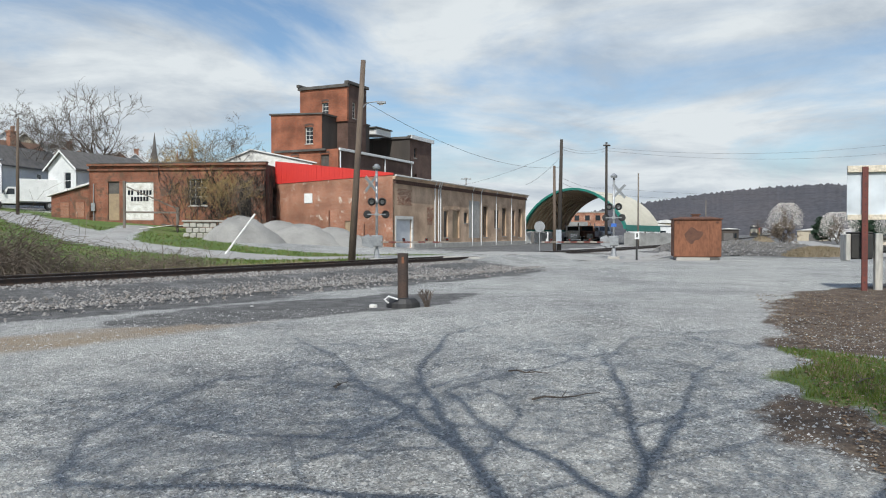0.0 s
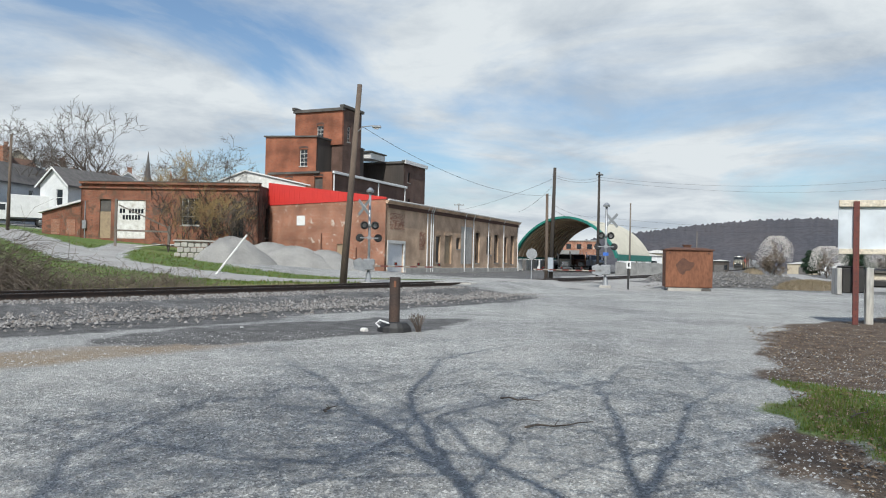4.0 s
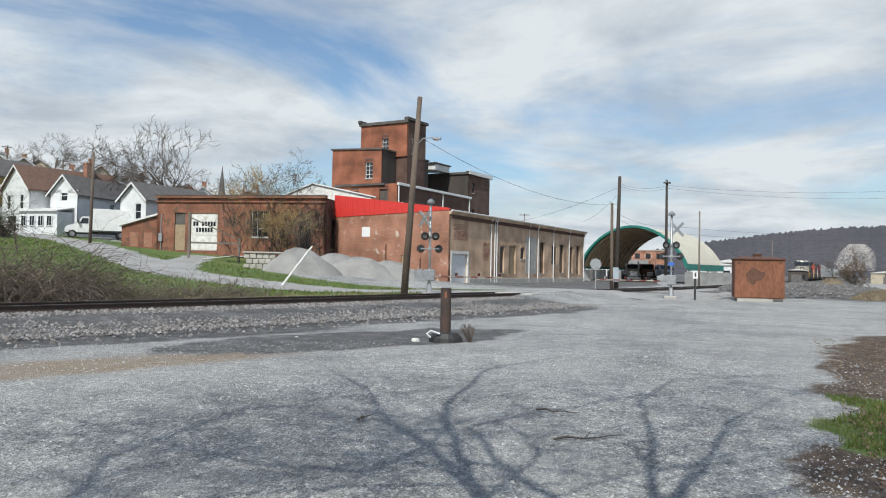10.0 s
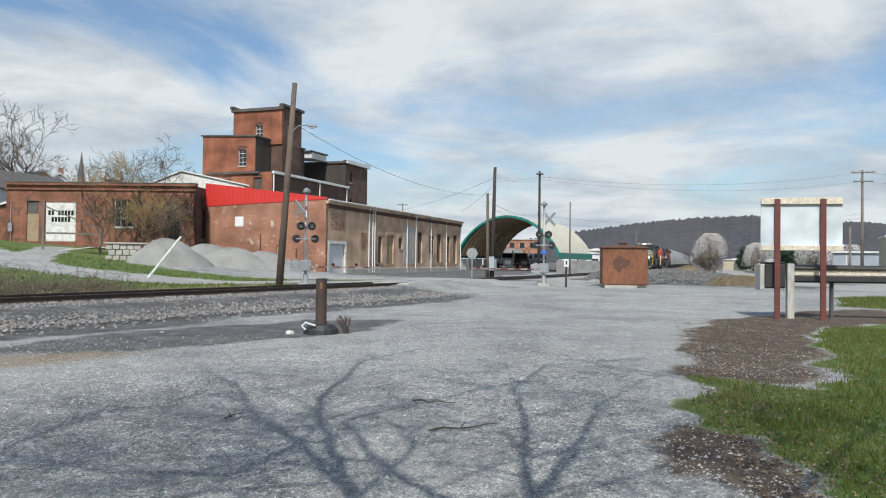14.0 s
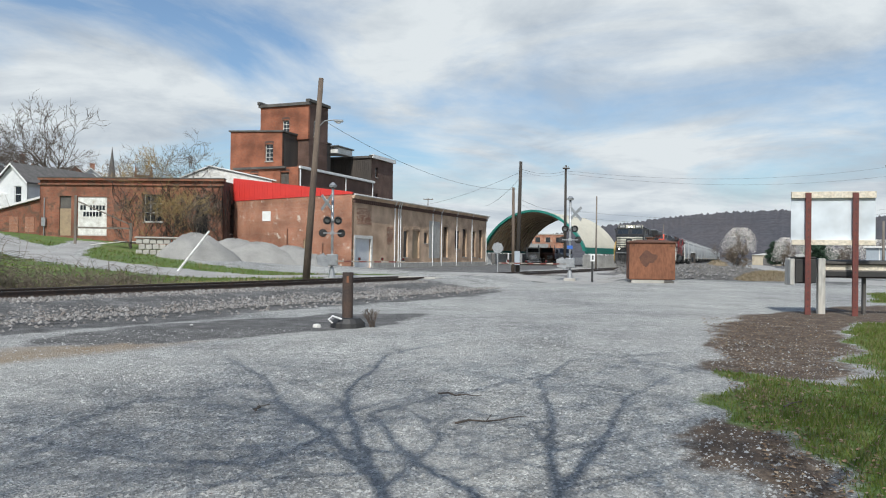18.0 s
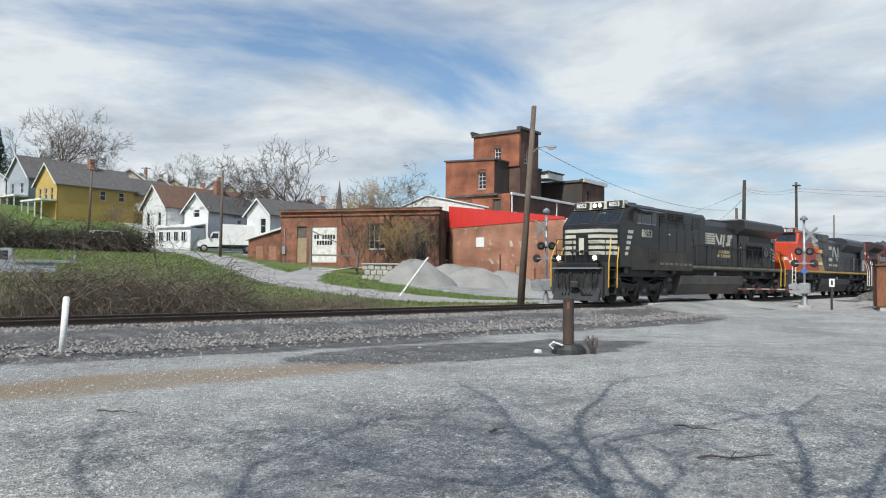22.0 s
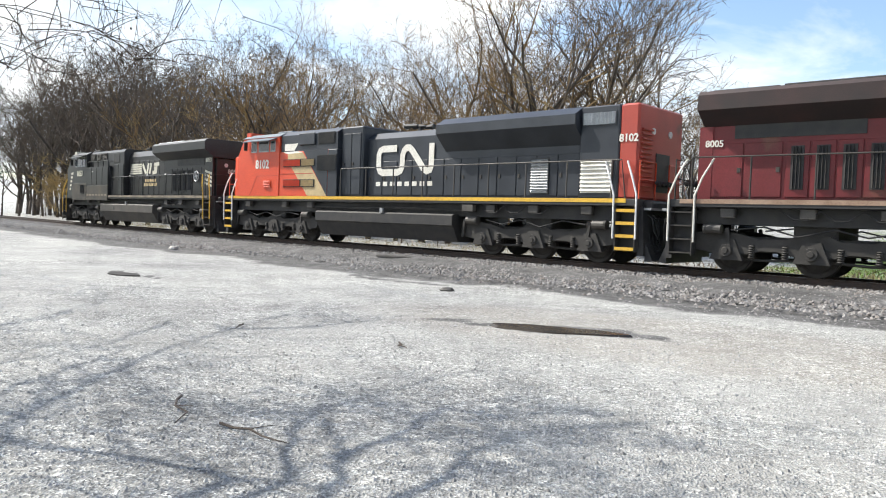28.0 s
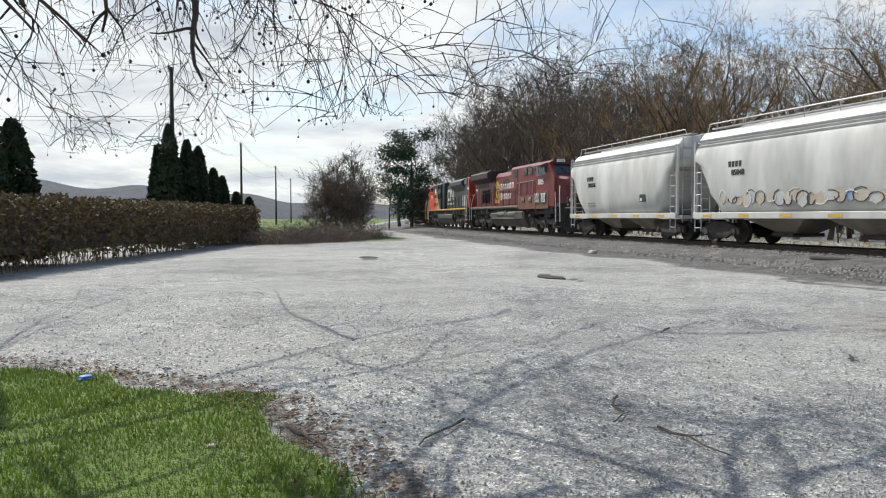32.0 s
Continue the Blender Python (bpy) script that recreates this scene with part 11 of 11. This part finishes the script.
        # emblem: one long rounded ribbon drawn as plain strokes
        fx = (lambda q: q) if s < 0 else (lambda q: 1.95 - q)
        ye = s * 1.083

        def stroke(pts, w=0.125):
            P = [Vector((a, 0, b)) for a, b in pts]
            L_, R_ = [], []
            for i, p in enumerate(P):
                d = (P[min(i + 1, len(P) - 1)] - P[max(i - 1, 0)]).normalized()
                nr = Vector((-d.z, 0, d.x)) * w
                L_.append(p + nr)
                R_.append(p - nr)
            v = [(fx(q.x), yy, q.z) for yy in (ye, ye + 0.008 * s) for q in L_ + R_]
            k = len(P)
            f = []
            for i in range(k - 1):
                f += [(i, i + 1, k + i + 1, k + i), (2 * k + i, 2 * k + i + 1, 3 * k + i + 1, 3 * k + i)]
            part("emblem_stroke", G().use(M_CNWHITE).add(v, f), None, ob, "white emblem ribbon")
        stroke([(0.55, 3.66), (-0.2, 3.66), (-0.36, 3.6), (-0.43, 3.45), (-0.43, 2.98), (-0.36, 2.84), (-0.2, 2.78), (0.62, 2.78), (0.78, 2.84), (0.85, 2.98), (0.87, 3.4), (0.93, 3.56), (1.06, 3.66), (1.22, 3.66), (1.36, 3.56), (1.95, 2.9), (2.12, 2.8), (2.28, 2.84), (2.34, 2.98), (2.34, 3.78)])
        for q in range(8):
            a = -0.55 + q * 0.39
            band(ob, [(fx(a), 2.28), (fx(a + 0.24), 2.28), (fx(a + 0.24), 2.44), (fx(a), 2.44)], ye, M_CNWHITE, "lettering_bar")
        writing(ob, "8102", 0.52, side(s * 1.54, -7.55, 3.22), M_CNWHITE, "number", "road number")
        writing(ob, "8102", 0.3, side(s * 1.31, 10.2, 3.55), M_CNWHITE)
        louvre(ob, -7.4, -6.85, 2.2, 2.55, s * 1.535, M_CNRED, M_CNRED, 4)
        part("cab_seam", G().use(M_CNRED_SHADE).prism([(-8.5, deck + 0.03), (-7.95, 2.72), (-6.32, 2.72), (-6.32, 2.74), (-7.96, 2.74), (-8.53, deck + 0.03)], s * 1.531, s * 1.537), None, ob)
        stroke_n = [(-10.46, s * 0.55, 2.5), (-10.46, s * 1.08, 2.5), (-10.2, s * 1.24, 2.3), (-9.95, s * 1.355, 2.3), (-9.95, s * 1.355, 2.48), (-10.2, s * 1.24, 2.48), (-10.46, s * 1.115, 2.7), (-10.46, s * 0.55, 2.7)]
        part("nose_emblem", G().use(M_CNWHITE).add([(x - 0.006, yy * 1.006, z) for x, yy, z in stroke_n], [(0, 1, 6, 7), (1, 2, 5, 6), (2, 3, 4, 5)]), None, ob, "white ribbon on the nose")
        z = deck + 1.08
        rail_line(ob, [(-2.2, s * 1.46, z), (10.1, s * 1.46, z), (10.25, s * 1.46, deck)], [(-2.2 + k * 1.5, s * 1.46, z) for k in range(9)], M_TANK, deck, label="walkway handrail")
        part("toolbox", G().use(M_TANK).box(4.2, s * 1.3, 1.4, 4.7, s * 1.48, 1.64, c=0.02), None, ob)
    hb = part("horn_bracket", G().use(M_BLACK).box(0.55, -0.06, 4.28, 0.7, 0.06, 4.55), None, ob)
    for a, b, y in ((0.1, 0.75, -0.25), (0.3, 0.9, 0.0), (1.1, 0.5, 0.25)):
        part("horn", G().use(M_BLACK).cyl((a, y, 4.58), (b, y, 4.58), 0.11, 0.05, 8), None, hb)
    end_gear(ob, L, M_WHITE, M_CNRED, M_YELLOW)
    return ob


def car_truck(parent, x):
    t = part("truck", shared("ctruck", lambda: G().use(M_TRUCKIRON).box(-0.25, -1.0, 0.4, 0.25, 1.0, 0.8, c=0.04).mesh("truck")), None, parent, "two-axle freight truck", pose(x, 0, 0))
    for s in (-1, 1):
        def fr():
            return G().use(M_TRUCKIRON).prism([(-1.15, 0.62), (-0.75, 0.72), (-0.35, 0.86), (0.35, 0.86), (0.75, 0.72), (1.15, 0.62), (1.15, 0.36), (0.7, 0.4), (0.35, 0.2), (-0.35, 0.2), (-0.7, 0.4), (-1.15, 0.36)], -0.07, 0.07).cyl((-0.87, -0.12, 0.46), (-0.87, 0.12, 0.46), 0.14, None, 10).cyl((0.87, -0.12, 0.46), (0.87, 0.12, 0.46), 0.14, None, 10).mesh("side_frame")
        part("side_frame", shared("cframe", fr), None, t, "", pose(0, s * 1.05, 0))
    for k in (-0.87, 0.87):
        wheelset(t, k, 0.46)


def hopper(L, bays, sprayed, label):
    """Covered hopper: rounded sides, sloped ends, discharge bays, running boards and ladders."""
    ob = thing("covered_hopper", pose(0, 0, 0), label, "railcar", "hopper cars")
    b = L / 2 - 0.75
    sec = [(-1.42, 1.18), (-1.5, 1.5), (-1.56, 2.2), (-1.58, 2.9), (-1.54, 3.6), (-1.4, 4.1), (-1.1, 4.45), (-0.6, 4.58), (0, 4.6)]
    sec = sec + [(-y, z) for y, z in sec[-2::-1]]
    def ring(x, cut):
        # cut: how far up the slope sheet reaches at this station
        return [(x, y * (0.97 if z < cut + 0.01 else 1.0), max(z, cut)) for y, z in sec]
    st = [(-b, 3.35), (-b + 0.25, 3.2), (-b + 1.0, 1.9), (-b + 1.6, 1.18), (b - 1.6, 1.18), (b - 1.0, 1.9), (b - 0.25, 3.2), (b, 3.35)]
    body = part("body", G().use(M_HOPPER).loft([ring(x, c) for x, c in st]), None, ob, "", None, True)
    for s in (-1, 1):
        part("side_sill", G().use(M_HOPPER).box(-b - 0.1, s * 1.45, 0.98, b + 0.1, s * 1.56, 1.22, c=0.015), None, ob, "white side sill")
        for k in range(int(L / 2.2)):
            x = -b + 0.6 + k * 2.2
            part("reflector", G().use(M_YELLOW).box(x, s * 1.56, 1.04, x + 0.6, s * 1.566, 1.14), None, ob, "yellow reflective strip")
        for k in range(3):
            z = 3.86 + k * 0.12
            yy = np.interp(z + 0.03, [3.6, 4.1], [1.54, 1.4])
            part("roof_stripe", G().use(M_HOPGREY).box(-b + 0.02, s * (yy - 0.05), z, b - 0.02, s * (yy + 0.025), z + 0.07), None, body)
        # reporting marks as bars
        x0 = (-b + 2.2) * (1 if s < 0 else -1)
        for row, n in ((2.95, 4), (2.62, 6)):
            if (bays == 2 or sprayed) and n == 6:
                writing(body, "300016" if bays == 2 else "85848", 0.3, side(s * 1.585, x0 + (0.55 if s < 0 else -0.55), row + 0.11), M_BLACK, "car_number")
                continue
            for q in range(n):
                x = x0 + (q * 0.2 if s < 0 else -q * 0.2)
                yy = np.interp(row, [2.2, 2.9, 3.6], [1.56, 1.58, 1.54])
                part("lettering_bar", G().use(M_BLACK).box(x, s * (yy - 0.02), row, x + 0.13, s * (yy + 0.012), row + 0.22), None, body)
        for row, n in ((1.75, 9), (1.62, 9)):
            for q in range(n):
                x = x0 + (q * 0.1 if s < 0 else -q * 0.1)
                part("lettering_bar", G().use(M_HOPGREY).box(x, s * 1.5, row, x + 0.07, s * 1.535, row + 0.06), None, body)
        xd = b - 3.0 if s < 0 else -b + 2.4
        part("data_plate", G().use(M_BLACK).box(xd, s * 1.52, 1.75, xd + 0.55, s * 1.557, 2.1), None, body, "black data plate")
        part("data_square", G().use(M_WHITE).box(xd + 0.06, s * 1.557, 1.8, xd + 0.24, s * 1.563, 1.92), None, body)
        for d in (-1, 1):
            x = d * (b + 0.02)
            g = G().use(M_BRAKE)
            for xx in (x, x - d * 0.42):
                g.cyl((xx, s * 1.5, 0.45), (xx, s * 1.5, 4.2 if xx == x else 2.9), 0.025, None, 5)
            for k in range(6):
                g.cyl((x, s * 1.5, 0.6 + k * 0.45), (x - d * 0.42, s * 1.5, 0.6 + k * 0.45), 0.018, None, 5)
            part("side_ladder", g, None, ob, "side ladder")
            g = G().use(M_BRAKE)
            for yy in (s * 0.75, s * 1.2):
                g.cyl((x + d * 0.06, yy, 0.8), (x + d * 0.06, yy, 4.5), 0.022, None, 5)
            for k in range(8):
                g.cyl((x + d * 0.06, s * 0.75, 0.9 + k * 0.45), (x + d * 0.06, s * 1.2, 0.9 + k * 0.45), 0.018, None, 5)
            part("end_ladder", g, None, ob)
    if sprayed:
        rr = random.Random(8)
        for k in range(22):
            x, zc = -b + 1.9 + k * 0.42 + rr.uniform(-0.15, 0.15), 1.72 + rr.uniform(-0.12, 0.1)
            ra, rb, ph = rr.uniform(0.16, 0.34), rr.uniform(0.14, 0.3), rr.uniform(0, 6)
            poly = [(x + math.cos(q * 0.524) * ra * (1 + 0.3 * math.sin(2 * q + ph)), zc + math.sin(q * 0.524) * rb * (1 + 0.25 * math.sin(3 * q + ph))) for q in range(12)]
            part("spray_shape", G().use((M_SPRAY, M_SPRAY_GREY, M_SPRAY, M_SPRAY_BLUE)[k % 4 if k > 12 else k % 3]).prism(poly, -1.535 - 0.0015 * (k % 5), -1.48), None, body, "faded spray-paint shape")
            pts = [(x + math.cos(q * 0.7 + ph) * ra * 1.1, -1.545, zc + math.sin(q * 0.7 + ph) * rb * 1.05) for q in range(rr.randint(4, 8))]
            part("spray_line", G().use(M_TANK if k % 3 else M_WHITE).tube(pts, 0.018, 4), None, body)
    for d in (-1, 1):
        part("end_slope", G().use(M_HOPDIRT).add([(d * (b - 0.15), -1.4, 3.3), (d * (b - 0.15), 1.4, 3.3), (d * (b - 1.75), 1.35, 1.15), (d * (b - 1.75), -1.35, 1.15), (d * (b - 0.2), -1.4, 3.45), (d * (b - 0.2), 1.4, 3.45)], [(0, 1, 2, 3), (0, 4, 5, 1)]), None, ob, "dusty slope sheet")
        part("end_frame", G().use(M_HOPPER).box(d * (b - 1.7), -1.3, 0.95, d * (b + 0.25), 1.3, 1.12).box(d * b, -1.5, 1.0, d * (b + 0.12), -1.4, 4.1).box(d * b, 1.4, 1.0, d * (b + 0.12), 1.5, 4.1).box(d * (b - 0.9), -0.12, 1.1, d * (b - 0.7), 0.12, 2.4), None, ob, "end posts")
        coupler(ob, d * (b + 0.2), d * 0.7)
        car_truck(ob, d * (b - 1.1))
    n = bays
    w = (2 * b - 4.2) / n
    for k in range(n):
        x = -b + 2.1 + k * w
        g = G().use(M_HOPDIRT)
        top = [(x + 0.05, -1.38, 1.2), (x + w - 0.05, -1.38, 1.2), (x + w - 0.05, 1.38, 1.2), (x + 0.05, 1.38, 1.2)]
        m = x + w / 2
        bot = [(m - 0.45, -0.5, 0.45), (m + 0.45, -0.5, 0.45), (m + 0.45, 0.5, 0.45), (m - 0.45, 0.5, 0.45)]
        g.loft([top, bot])
        by = part("discharge_bay", g, None, ob, "dusty discharge bay")
        part("gate", G().use(M_TRUCKIRON).box(m - 0.55, -0.7, 0.32, m + 0.55, 0.7, 0.46, c=0.02), None, by)
    # roof: walkway and rails
    rw = part("running_board", G().use(M_BRAKE).box(-b, -0.75, 4.66, b, -0.45, 4.7).box(-b, 0.45, 4.66, b, 0.75, 4.7), None, ob)
    for s in (-1, 1):
        part("roof_rail", G().use(M_BRAKE).tube([(-b, s * 0.95, 4.5), (-b + 0.15, s * 0.95, 4.85), (b - 0.15, s * 0.95, 4.85), (b, s * 0.95, 4.5)], 0.022, 5), None, rw)
        for k in range(int(2 * b / 1.6)):
            x = -b + 0.6 + k * 1.6
            part("rail_post", G().use(M_BRAKE).cyl((x, s * 0.95, 4.45), (x, s * 0.95, 4.85), 0.018, None, 5), None, rw)
    part("hatch", G().use(M_HOPPER).box(-b + 1.2, -0.3, 4.58, b - 1.2, 0.3, 4.72, c=0.04), None, ob)
    return ob


TRAIN = [(build_ns(), 11.6), (build_cn(), 34.05), (build_cp(), 56.05)]
_a = hopper(12.3, 2, False, "pale grey two-bay covered hopper with dark roof stripes")
TRAIN.append((_a, 67.2 + 6.15))
_b = hopper(17.9, 3, True, "pale grey three-bay covered hopper with faded spray paint")
TRAIN.append((_b, 79.5 + 8.95))
_c = hopper(17.9, 3, False, "pale grey three-bay covered hopper")
TRAIN.append((_c, 97.4 + 8.95))
for _k in range(12):
    TRAIN.append((copy_thing(_c, pose(0, 0, 0)), 115.3 + 17.9 * _k + 8.95))


def motions():
    for ob, off in TRAIN:
        rows = []
        for k in range(33):
            t = float(k)
            mid = -14.03 - 13.2835 * (t - 25) + 0.01845 * (t - 25) ** 2 + off + 0.3 - 0.17 * max(t - 25, -5) + 0.015 * max(t - 25, -5) ** 2
            half = 6.0
            (x0, y0, _), (x1, y1, _) = track(mid - half), track(mid + half)
            rz = math.degrees(math.atan2(y1 - y0, x1 - x0)) + (0 if not ob.get("turned") else 180)
            x, y = (x0 + x1) / 2, (y0 + y1) / 2
            rows.append((t, pose(x, y, TRACK_Z, 0, 0, rz)))
        walk(ob, rows)


motions()
